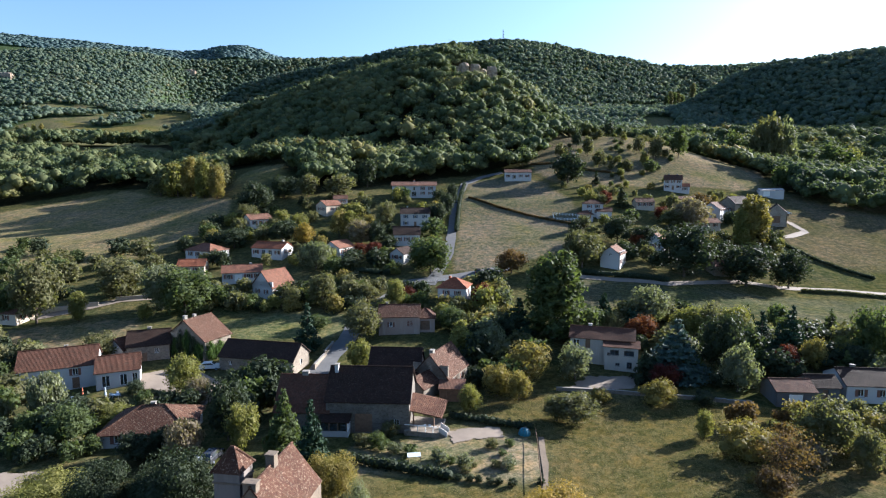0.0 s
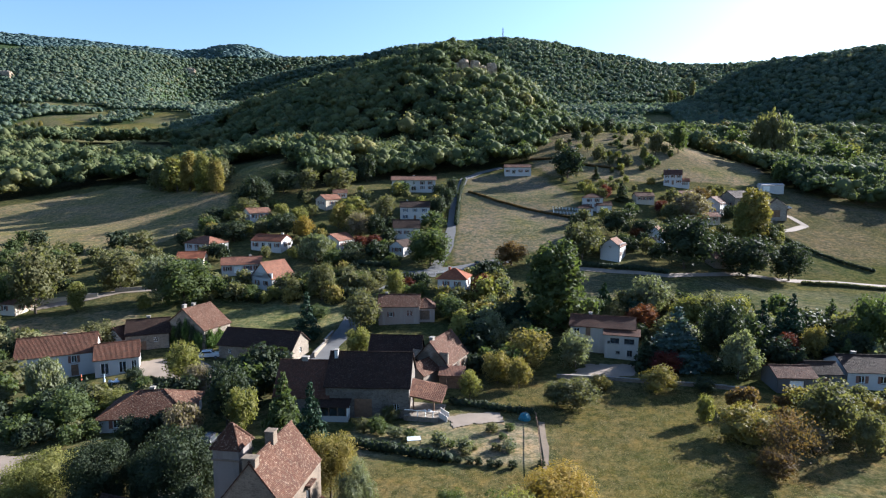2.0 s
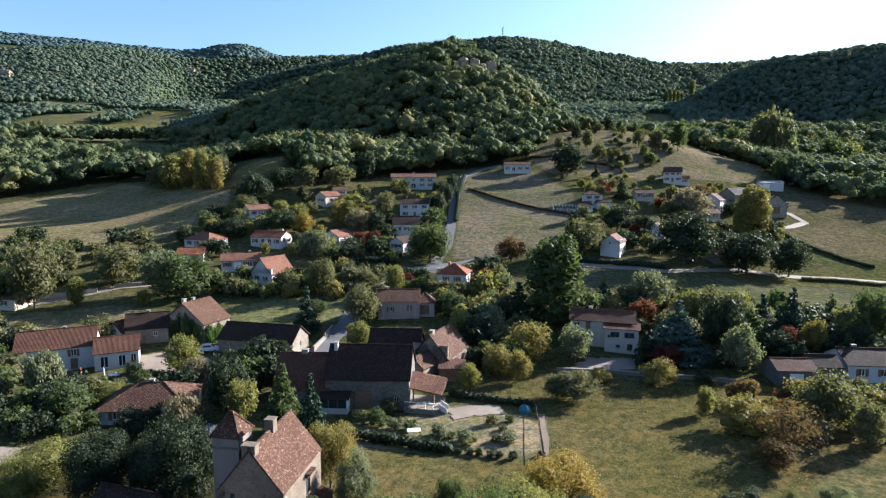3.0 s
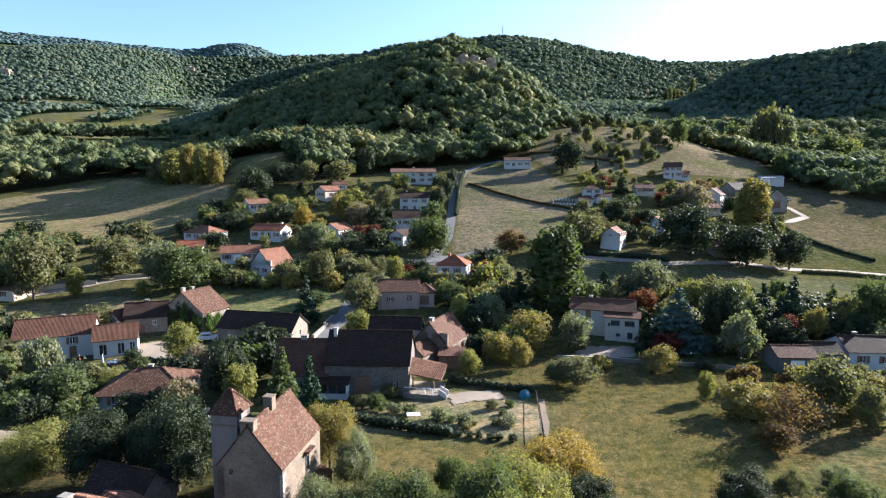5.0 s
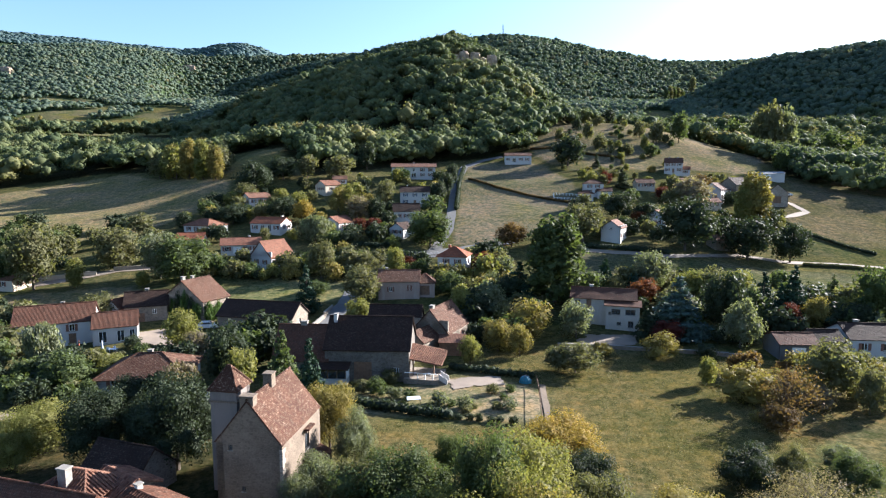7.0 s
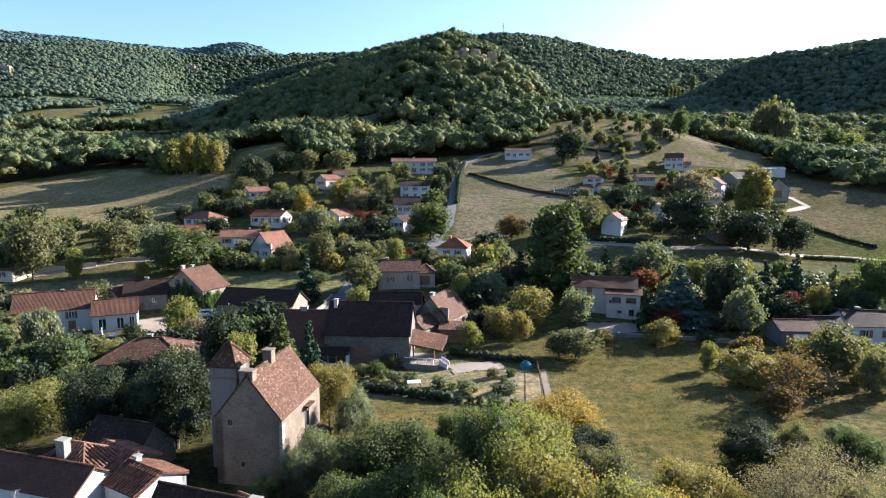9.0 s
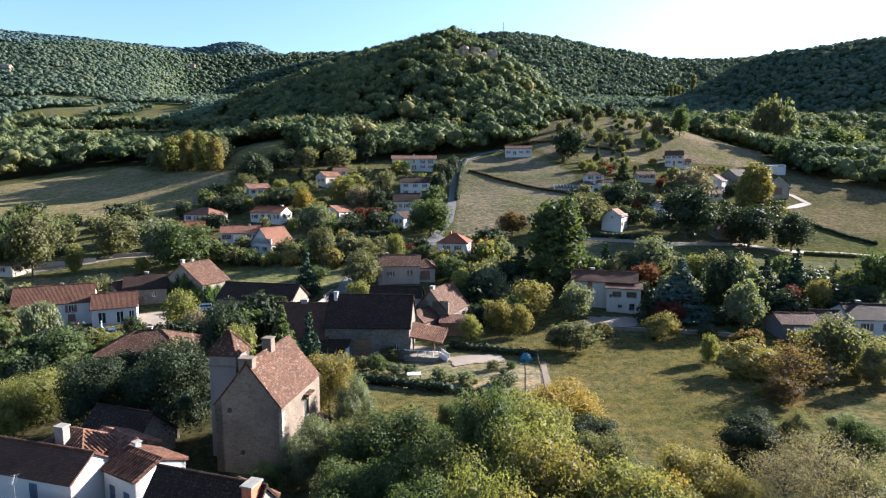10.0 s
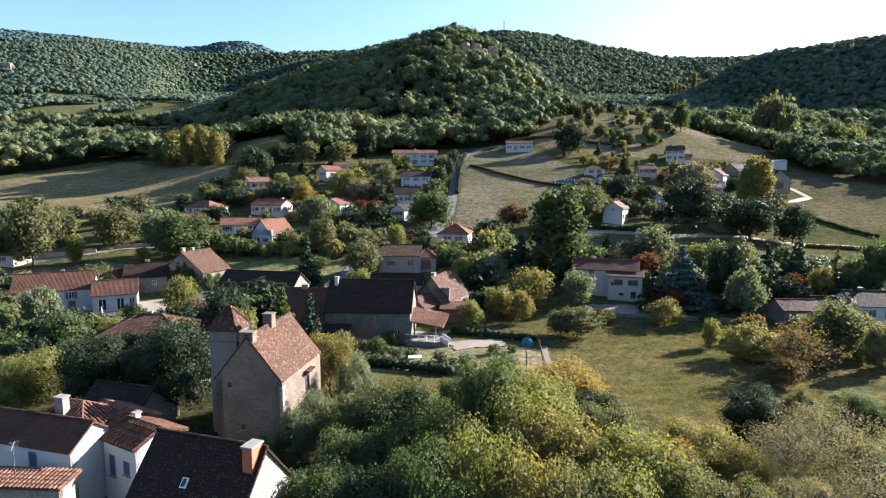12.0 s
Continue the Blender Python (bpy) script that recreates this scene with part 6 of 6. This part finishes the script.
def porch(x, y, yaw):
    """An open porch: a shallow striped tile roof on timber posts over a stone terrace with steps."""
    p = empty("porch", pose(x, y, surface(x, y), 0, 0, yaw), "open porch with a faded red tile roof on timber posts", "porch")
    roof_part(p, [((-4.2, -2.6, 3.7), (4.7, -2.9, 2.55), (4.7, 2.0, 3.5), (-4.2, 2.3, 4.75))], TILE_CANAL, .12, ribs=True)
    for px in (-3.3, 0, 3.3):
        block("post", px - .09, px + .09, -2.2, -2.02, .6, 2.96 - .13 * px, TIMBER, p)
    block("terrace", -1.0, 4.4, -4.2, 1.6, -.6, .6, STONE, p, bevel=.03)
    for k in range(4):
        block("step", 4.42, 4.42 + .3 * (4 - k), -3.6, -2.2, -.3 if k == 0 else k * .15 + .002, (k + 1) * .15, CAP, p)
    for py in (-3.68, -2.12):
        bm = bmesh.new()
        v = [bm.verts.new(c) for c in ((4.4, py - .05, .6), (5.7, py - .05, -.1), (5.7, py - .05, .75), (4.4, py - .05, 1.5), (4.4, py + .05, .6), (5.7, py + .05, -.1), (5.7, py + .05, .75), (4.4, py + .05, 1.5))]
        for f in ((0, 1, 2, 3), (7, 6, 5, 4), (0, 4, 5, 1), (3, 2, 6, 7), (1, 5, 6, 2), (0, 3, 7, 4)):
            bm.faces.new([v[i] for i in f])
        part("parapet", bm, WHITE, p)
    for px in (1.2, 2.4, 3.6):
        block("baluster", px - .05, px + .05, -4.15, -4.05, .602, 1.5, PAINT["white"], p)
    block("handrail", -.9, 4.3, -4.16, -4.04, 1.502, 1.58, PAINT["white"], p)
    return p


def garden_table(x, y, yaw, w, d, mat, label, category="table", high=.75):
    t = empty("garden_table", pose(x, y, surface(x, y), 0, 0, yaw), label, category)
    block("tabletop", -w / 2, w / 2, -d / 2, d / 2, high - .05, high, mat, t, bevel=.01)
    for px in (-w / 2 + .1, w / 2 - .1):
        for py in (-d / 2 + .1, d / 2 - .1):
            block("leg", px - .035, px + .035, py - .035, py + .035, -.05, high - .052, PAINT["dark"], t)
    return t


def garden_chair(x, y, yaw):
    c = empty("garden_chair", pose(x, y, surface(x, y), 0, 0, yaw), "white plastic garden chair on a terrace", "chair", "garden chairs")
    block("seat", -.25, .25, -.25, .25, .40, .45, WATER_PLASTIC, c, bevel=.01)
    block("backrest", -.25, .25, .21, .26, .452, .95, WATER_PLASTIC, c, bevel=.01)
    for px in (-.21, .21):
        for py in (-.21, .21):
            block("leg", px - .025, px + .025, py - .025, py + .025, -.05, .398, WATER_PLASTIC, c)


def parasol(x, y, mat, label):
    """A closed sunshade on its pole."""
    p = empty("parasol", pose(x, y, surface(x, y)), label, "parasol", "closed parasols")
    block("foot", -.25, .25, -.25, .25, -.02, .1, CAP, p, bevel=.02)
    bm = bmesh.new()
    bmesh.ops.create_cone(bm, cap_ends=True, segments=8, radius1=.03, radius2=.03, depth=2.5, matrix=pose(0, 0, 1.35))
    part("pole", bm, PAINT["white"], p)
    bm = bmesh.new()
    bmesh.ops.create_cone(bm, cap_ends=True, segments=10, radius1=.20, radius2=.05, depth=1.5, matrix=pose(0, 0, 1.85))
    part("canopy", bm, mat, p)


def tent(x, y):
    """A low dome of tarpaulin over poles."""
    p = empty("play_tent", pose(x, y, surface(x, y), 0, 0, 20), "small teal dome tent in a garden", "tent")
    bm = bmesh.new()
    bmesh.ops.create_uvsphere(bm, u_segments=12, v_segments=8, radius=.95)
    bmesh.ops.delete(bm, geom=[v for v in bm.verts if v.co.z < -.1], context="VERTS")
    for v in bm.verts:
        v.co.z = v.co.z * 1.15 + .05
        v.co.x *= 1 + .08 * math.sin(v.co.z * 9 + v.co.y * 5)
    part("cover", bm, TARP, p)
    for a in (45, 135):
        bm = bmesh.new()
        for k in range(12):
            s, e = math.pi * k / 12, math.pi * (k + 1) / 12
            for t in (s, e):
                pass
            box(bm, 1.0 * math.cos(e) - .02, 1.0 * math.cos(s) + .02, -.03, .03, 1.15 * math.sin((s + e) / 2) - .03, 1.15 * math.sin((s + e) / 2) + .03)
        ob = part("pole", bm, PAINT["dark"], p)
        ob.matrix_local = pose(0, 0, 0, 0, 0, a)


def conservatory(x, y, yaw):
    """A glazed lean-to: white base wall, timber glazing bars and panes."""
    c = empty("conservatory", pose(x, y, surface(x, y), 0, 0, yaw), "glazed lean-to with a white base wall", "conservatory")
    block("base_wall", -2.2, 2.2, -1.2, 1.2, -.8, .9, WHITE, c)
    for k in range(3):
        block("pane", -2.0 + k * 1.37, -.75 + k * 1.37, -1.16, -1.13, .95, 2.25, GLASS, c)
    for k in range(4):
        block("mullion", -2.16 + k * 1.37, -2.04 + k * 1.37, -1.2, -1.08, .902, 2.4, TIMBER, c)
    block("post", 2.05, 2.2, -1.2, 1.2, .902, 2.4, PAINT["white"], c)
    roof_part(c, [((-2.5, -1.5, 2.42), (2.5, -1.5, 2.42), (2.5, 1.3, 3.3), (-2.5, 1.3, 3.3))], TILE_DARK, .1)


def aerial(x, y, z):
    """A television aerial on a short mast."""
    a = empty("television_aerial", pose(x, y, z, 0, 0, -60), "thin metal television aerial on a mast", "aerial")
    block("mast", -.025, .025, -.025, .025, 0, 2.4, SHEET, a)
    block("boom", -.9, .7, -.02, .02, 2.3, 2.34, SHEET, a)
    for k in range(6):
        block("element", -.8 + k * .25, -.78 + k * .25, -.3, .3, 2.342, 2.36, SHEET, a)


def skylight(home_x, home_y, m, w=.8, h=1.0):
    s = empty("roof_window", m, "small roof window set in dark tiles", "window", "roof windows")
    block("frame", -w / 2, w / 2, -h / 2, h / 2, -.05, .06, PAINT["white"], s)
    block("pane", -w / 2 + .06, w / 2 - .06, -h / 2 + .06, h / 2 - .06, .062, .075, GLASS, s)


def rock(x, y, w, d, h, seed):
    """A weathered limestone face: a block of jointed, uneven rock."""
    rng = np.random.default_rng(seed)
    bm = bmesh.new()
    bmesh.ops.create_icosphere(bm, subdivisions=3, radius=1)
    for v in bm.verts:
        n = v.co.normalized()
        boxy = max(abs(n.x), abs(n.y), abs(n.z)) ** .75
        k = 1 / boxy * (1 + .16 * noise.noise(v.co * 2.6 + Vector((seed, 0, 0))) + .10 * noise.noise(v.co * 7))
        v.co = Vector((n.x * w / 2 * k, n.y * d / 2 * k, n.z * h / 2 * k))
        v.co.z = round(v.co.z / 1.6) * 1.1 + v.co.z * .3
    ob = part("cliff", bm, ROCK, None)
    ob.matrix_world = pose(x, y, surface(x, y) + h * .22, 0, 0, float(rng.uniform(-25, 25)))
    return tagged(ob, "weathered pale limestone cliff face among hilltop trees", "cliff", "cliff rocks")


def mast(x, y, high):
    """A lattice radio mast: three legs, cross bars and dishes."""
    m = empty("radio_mast", pose(x, y, surface(x, y)), "thin lattice radio mast on the wooded ridge", "mast")
    for k in range(3):
        a = 2.094 * k
        bm = bmesh.new()
        box(bm, -.22, .22, -.22, .22, -1, high)
        ob = part("leg", bm, SHEET, m)
        ob.matrix_local = pose(1.1 * math.cos(a), 1.1 * math.sin(a), 0)
    for k in range(int(high / 3)):
        bm = bmesh.new()
        box(bm, -1.3, 1.3, -1.3, 1.3, k * 3 + 1, k * 3 + 1.25)
        part("cross_bar", bm, SHEET, m)


def meadow_grass(corners, count):
    """Uneven tufts standing out of the mown grass."""
    rng = random.Random(8)
    xs, ys = [c[0] for c in corners], [c[1] for c in corners]
    verts, faces = [], []
    while len(faces) < count * 2:
        x, y = rng.uniform(min(xs), max(xs)), rng.uniform(min(ys), max(ys))
        if not inside(x, y, corners):
            continue
        z = surface(x, y)
        for k in range(2):
            a, h, w = rng.uniform(0, 6.3), rng.uniform(.03, .10), rng.uniform(.02, .06)
            n = len(verts)
            verts.extend(((x + w * math.cos(a), y + w * math.sin(a), z), (x - w * math.cos(a), y - w * math.sin(a), z), (x + rng.uniform(-.15, .15), y + rng.uniform(-.15, .15), z + h)))
            faces.append((n, n + 1, n + 2))
    ob = mesh_object("meadow_grass", verts, faces, LEAF["meadow"])
    return tagged(ob, "uneven tufts of olive meadow grass", "grass", kind="stuff")


hedge([(-14.5, 79.0), (-10.4, 77.2), (-4.9, 75.3), (0.6, 73.6)], 1.4, 1.25, "dark")
for k, (x, y) in enumerate(((2.0, 73.2), (3.4, 72.8), (4.6, 72.4), (6.1, 72.0), (7.2, 71.7), (8.9, 71.2), (12.6, 71.8))):
    plant("bush", "dark", x, y, .9 + .15 * (k % 3), 1.1 + .2 * (k % 2), "in a broken row along a garden", "low garden shrubs")
hedge([(1.5, 92.9), (5.1, 91.6), (10.5, 89.9), (13.5, 89.1)], 1.2, 1.0, "dark", "low dark hedge behind a terrace")
hedge([(-29.2, 185.2), (-18.5, 183.2), (-15.1, 185.2)], 2.0, 1.8, "dark")
hedge([(5.2, 226.5), (6.8, 254.5), (9.3, 286.2), (10.8, 297.7)], 1.6, 1.6, "dark", "dark hedge beside a hill lane")
hedge([(11.9, 270.9), (23.8, 258.0), (37.2, 248.4), (46.7, 241.3), (55.4, 233.7)], .8, .9, "brown", "low dry hedge between two fields")
hedge([(131.0, 242.0), (133.7, 224.3), (137.1, 212.3), (142.1, 204.3), (147.2, 198.8)], 1.2, 1.2, "dark", "dark hedge along a field edge")
hedge([(43.6, 182.2), (55.1, 179.1), (67.9, 176.1)], 1.5, 1.6, "dark", "dark hedge beside a lane")
hedge([(113.6, 183.2), (125.7, 182.5), (139.2, 181.3)], 1.0, 1.0, "olive", "rough hedge beside a lane")
hedge([(-66.8, 92.2), (-61.7, 94.4), (-57.9, 95.9)], 1.6, 1.4, "olive", "rough hedge below a farm garden")
hedge([(-53.4, 102.3), (-47.8, 101.3), (-43.2, 102.3)], 1.2, 1.0, "olive", "clipped hedge at a courtyard")
hedge([(49.3, 332.3), (64.7, 329.9), (77.7, 318.5), (95.0, 315.1)], 1.5, 1.2, "brown", "dry hedge across the upper meadow")
low_wall([(20.9, 104.7), (28.5, 103.7), (39.0, 101.3), (45.4, 99.9), (53.7, 98.5)], .6, .35, STONE, "pale stone garden wall beside the meadow")
low_wall([(-105.4, 148.6), (-99.3, 152.7), (-92.7, 155.6)], 1.3, .35, CREAM, "cream rendered wall beside a lane")
low_wall([(-90.0, 159.1), (-83.0, 162.1), (-76.0, 164.3)], 1.0, .3, PALE_STONE, "pale stone wall beside a lane")
low_wall([(-25.8, 114.3), (-25.2, 122.2), (-24.8, 129.6)], 0.9, .35, STONE, "stone wall along the village street")
low_wall([(-78.9, 101.1), (-73.7, 102.3)], 1.8, .4, STONE, "old stone yard wall")
fence([(14.3, 87.0), (13.7, 81.1), (13.1, 75.9), (12.4, 70.2)], 2.2, 1.2, TIMBER, "thin timber fence along a garden path", 1)
fence([(-7.1, 173.8), (2.8, 177.6), (13.4, 181.2), (21.0, 186.3)], 2.5, 1.0, PAINT["white"], "pale post fence beside the road", 1)
fence([(33.0, 149.1), (47.1, 152.3), (60.6, 148.7), (74.2, 146.8)], 3.0, 1.1, TIMBER, "weathered timber paddock fence beside a lane", 1)
car(-33.8, 75.9, 82, "silver", "silver hatchback parked under trees")
# Pale car; its dimness under the trees is put into dark paint.
car(-32.2, 78.3, 82, "dark", "hatchback parked beside a willow, its paint darkened for shade")
car(-46.7, 114.5, 10, "white", "white car parked by a stone barn")
car(11.1, 183.7, 80, "dark", "dark car parked beside the road")
car(14.1, 183.7, 80, "dark", "dark car parked on the verge")
car(157.2, 269.0, 0, "white", "white car beside a farm shed")
pool(51.9, 246.3, -6)
porch(-4.2, 90.8, -12)
garden_table(-4.1, 79.0, 8, 1.9, 1.3, WATER_PLASTIC, "white cold frame table on a lawn")
conservatory(-16.7, 87.5, -3)
tent(12.6, 87.0)
parasol(-63.1, 99.4, BRICK, "red closed parasol in front of a white house")
parasol(-59.1, 99.4, WATER_PLASTIC, "white closed parasol in front of a white house")
garden_chair(-65.0, 99.4, 20)
garden_chair(-58.9, 100.8, 200)
garden_chair(-57.9, 101.3, 60)
garden_chair(-2.8, 88.3, 30)
garden_chair(-2.0, 88.7, 160)
garden_table(-57.9, 100.4, 0, 1.4, .8, WATER_PLASTIC, "white plastic garden table before a cottage")
plant("bush", "dark", -55.6, 102.8, 2.6, 3.2, "clipped beside a courtyard")
plant("bush", "grey", 13.9, 115.7, 3.0, 3.6)
plant("bush", "olive", -12.0, 83.0, 2.2, 2.6)
plant("bush", "green", -9.6, 82.1, 2.6, 3.1)
plant("bush", "grey", -6.9, 81.1, 1.8, 2.2)
plant("bush", "olive", -8.2, 87.0, 2.5, 3.0)
plant("bush", "olive", 7.1, 82.1, 1.6, 1.9)
aerial(-29.6, 38.3, 2.6)
for k, (x, y, w, h) in enumerate(((10, 461, 5, 5), (16, 462, 6, 8), (24.5, 461, 6, 9), (31, 465, 4, 6), (38, 471, 7, 9), (57, 486, 4, 5))):
    rock(x, y, w * 1.2, 7, h * 1.35, k + 3)
rock(-583, 1391, 26, 9, 16, 21)
rock(-741, 1025, 22, 9, 18, 22)
mast(120, 1212, 26)
plant("poplar", "lime", -475.6, 668, 19.0, 5, "in the far valley", "far poplars")
plant("poplar", "lime", -468.6, 671, 20.0, 5, "in the far valley", "far poplars")
plant("poplar", "lime", -461.6, 674, 21.0, 5, "in the far valley", "far poplars")
plant("poplar", "yellow", -454.6, 677, 22.0, 5, "in the far valley", "far poplars")
plant("poplar", "green", 372, 1000, 24.0, 9, "in the far valley", "far poplars")
plant("poplar", "olive", 381, 1007, 31.0, 9, "in the far valley", "far poplars")
plant("poplar", "green", 390, 1014, 29.0, 9, "in the far valley", "far poplars")
plant("poplar", "olive", 399, 1021, 27.0, 9, "in the far valley", "far poplars")
plant("poplar", "green", 408, 1028, 25.0, 9, "in the far valley", "far poplars")
plant("poplar", "olive", 417, 1005, 32.0, 9, "in the far valley", "far poplars")
plant("round", "dark", 606, 878, 13.0, 15, "on the skyline", "skyline trees")
plant("round", "dark", 621, 878, 13.0, 15, "on the skyline", "skyline trees")
plant("round", "dark", 635, 878, 13.0, 15, "on the skyline", "skyline trees")
plant("round", "dark", 657, 878, 13.0, 15, "on the skyline", "skyline trees")
skylight(0, 0, pose(-14.5, 34.6, surface(-14.5, 34.6), 0, 0, -18) @ pose(-.4, -1.8, 6.48, 48.6) @ pose(0, 0, .16), .4, .6)
meadow_grass([(4.0, 99.0), (10.0, 105.0), (18.0, 102.0), (53.0, 98.0), (72.0, 92.0), (50.0, 69.0), (29.0, 55.0), (-10.0, 55.0), (-12.0, 73.0), (13.0, 70.0), (16.0, 85.0), (4.0, 92.0)], 40000)

# ---- self-sown greenery of the gardens ----
fill([(-91.0, 246.0), (-56.0, 263.0), (-24.0, 270.0), (2.0, 277.0), (2.0, 192.0), (-15.0, 182.0), (-83.0, 187.0), (-94.0, 215.0)], 75, ('round', 'bush', 'round', 'open'), ('green', 'dark', 'olive', 'dark', 'lime', 'yellow', 'olive'), 3, 6)
fill([(-77.0, 174.0), (-57.0, 166.0), (-15.0, 179.0), (-4.0, 164.0), (-12.0, 147.0), (-39.0, 150.0), (-62.0, 150.0)], 60, ('round', 'bush', 'round', 'open'), ('green', 'dark', 'olive', 'dark', 'lime', 'yellow', 'olive'), 2.5, 5.5)
fill([(-2.0, 161.0), (16.0, 176.0), (19.0, 131.0), (19.0, 105.0), (6.0, 105.0), (2.0, 125.0)], 40, ('round', 'bush', 'round', 'open'), ('green', 'olive', 'lime', 'grey', 'dark', 'yellow'), 3, 6)
fill([(30.0, 143.0), (60.0, 147.0), (105.0, 136.0), (85.0, 105.0), (43.0, 105.0), (25.0, 119.0)], 70, ('round', 'round', 'bush', 'fir'), ('dark', 'green', 'olive', 'dark', 'grey', 'fir'), 3, 7)
fill([(64.0, 282.0), (99.0, 309.0), (143.0, 290.0), (136.0, 228.0), (104.0, 189.0), (48.0, 186.0), (47.0, 215.0)], 60, ('round', 'bush', 'round', 'open'), ('green', 'dark', 'olive', 'dark', 'lime', 'yellow', 'olive'), 3, 6)
fill([(-101.0, 128.0), (-85.0, 119.0), (-66.0, 89.0), (-75.0, 89.0)], 14, ('round', 'bush', 'round', 'open'), ('dark', 'green', 'olive'), 3, 6)
fill([(-69.0, 95.0), (-42.0, 98.0), (-35.0, 81.0), (-60.0, 76.0), (-73.0, 89.0)], 34, ('round', 'bush', 'round', 'open'), ('dark', 'green', 'dark', 'olive'), 2, 4.5)
fill([(57.0, 353.0), (191.0, 451.0), (121.0, 306.0), (59.0, 287.0)], 58, ('round',), ('olive', 'green', 'olive', 'lime'), 2.5, 5)
fill([(48.0, 95.0), (78.0, 95.0), (56.0, 71.0), (39.0, 69.0)], 26, ('bush', 'open'), ('olive', 'brown', 'pale', 'yellow'), 1.5, 4)
fill([(-15.0, 81.0), (10.0, 83.0), (9.0, 74.0), (-11.0, 76.0)], 12, ('bush',), ('green', 'grey', 'olive'), 0.8, 1.8)
fill([(-42.0, 192.0), (-5.0, 208.0), (1.0, 186.0), (-38.0, 176.0)], 18, ('round', 'bush', 'round', 'open'), ('green', 'dark', 'olive', 'dark', 'lime', 'yellow', 'olive'), 2.5, 5)
fill([(-39.0, 105.0), (-30.0, 105.0), (-20.0, 89.0), (-33.0, 89.0)], 10, ('round', 'bush', 'round', 'open'), ('dark', 'green'), 4, 7)
fill([(-167.0, 221.0), (-135.0, 204.0), (-99.0, 203.0), (-78.0, 176.0), (-89.0, 161.0), (-120.0, 156.0)], 30, ('round', 'bush', 'round', 'open'), ('dark', 'olive', 'green'), 3, 7)

# ---- woods ----
def scatter(y0, y1, gap, grow, lobes, left=-.79, right=.80):
    """Crowns of the woods between two distances, a tree about every gap metres, each built of lobes round a middle one."""
    rng = random.Random(int(y0))
    spots, y = [], y0
    while y < y1:
        apart = gap + grow * (y - y0)
        x = y * left + rng.uniform(0, apart)
        while x < y * right:
            px, py = x + rng.uniform(-.55, .55) * apart, y + rng.uniform(-.9, .9) * apart
            x += apart
            if not wooded(px, py) or ground_height(px, py + 25) - ground_height(px, py) < -6:
                continue
            s = rng.choice((.62, .8, .95, 1.1, 1.1, 1.35) if lobes else (.6, .75, .9, 1.0, 1.15, 1.4)) * rng.uniform(.85, 1.15)
            patch = .5 + .9 * noise.noise(Vector((px * .02, py * .02, 9)))
            tint = .16 + .55 * min(1, max(0, .62 * rng.random() + .5 * patch - .10 + (.55 if rng.random() < .05 else 0) + (.08 if px < -.3 * py and py < 800 else 0)))
            tint = min(.95, max(.02, tint + (rng.uniform(-.18, .24) if lobes else rng.uniform(-.28, .28))))
            wide = apart * (1.5 if lobes else 1.6) * s
            high = ((6.0 if lobes else 7.0) + (.5 if lobes else .3) * wide) * (1 + .3 * noise.noise(Vector((px * .09, py * .09, 2)))) * rng.uniform(.85, 1.15)
            spots.append((px, py, high * .55, wide * .8, high * .8, tint) if lobes else (px, py, high * .5, wide, high * .85, tint))
            for k in range(lobes):
                a, r = 2.4 * k + tint * 40, wide * rng.uniform(.24, .36)
                up = high * (.34 + .42 * ((k * .618) % 1))
                w = wide * rng.uniform(.36, .52)
                spots.append((px + r * math.cos(a), py + r * math.sin(a), up, w, w * rng.uniform(.8, 1.1), tint + rng.uniform(-.06, .06)))
        y += apart
    return spots


wood("woodland", "oak wood in early autumn colours covering the hill", scatter(215, 620, 8.4, .003, 6), WOOD_NEAR, 32, .9, .66)
wood("distant_woodland", "distant oak woods on the valley slopes", scatter(620, 1750, 6.0, .0018, 0), WOOD_HAZED, 11, 1.35, .72, (.75, 1.2))
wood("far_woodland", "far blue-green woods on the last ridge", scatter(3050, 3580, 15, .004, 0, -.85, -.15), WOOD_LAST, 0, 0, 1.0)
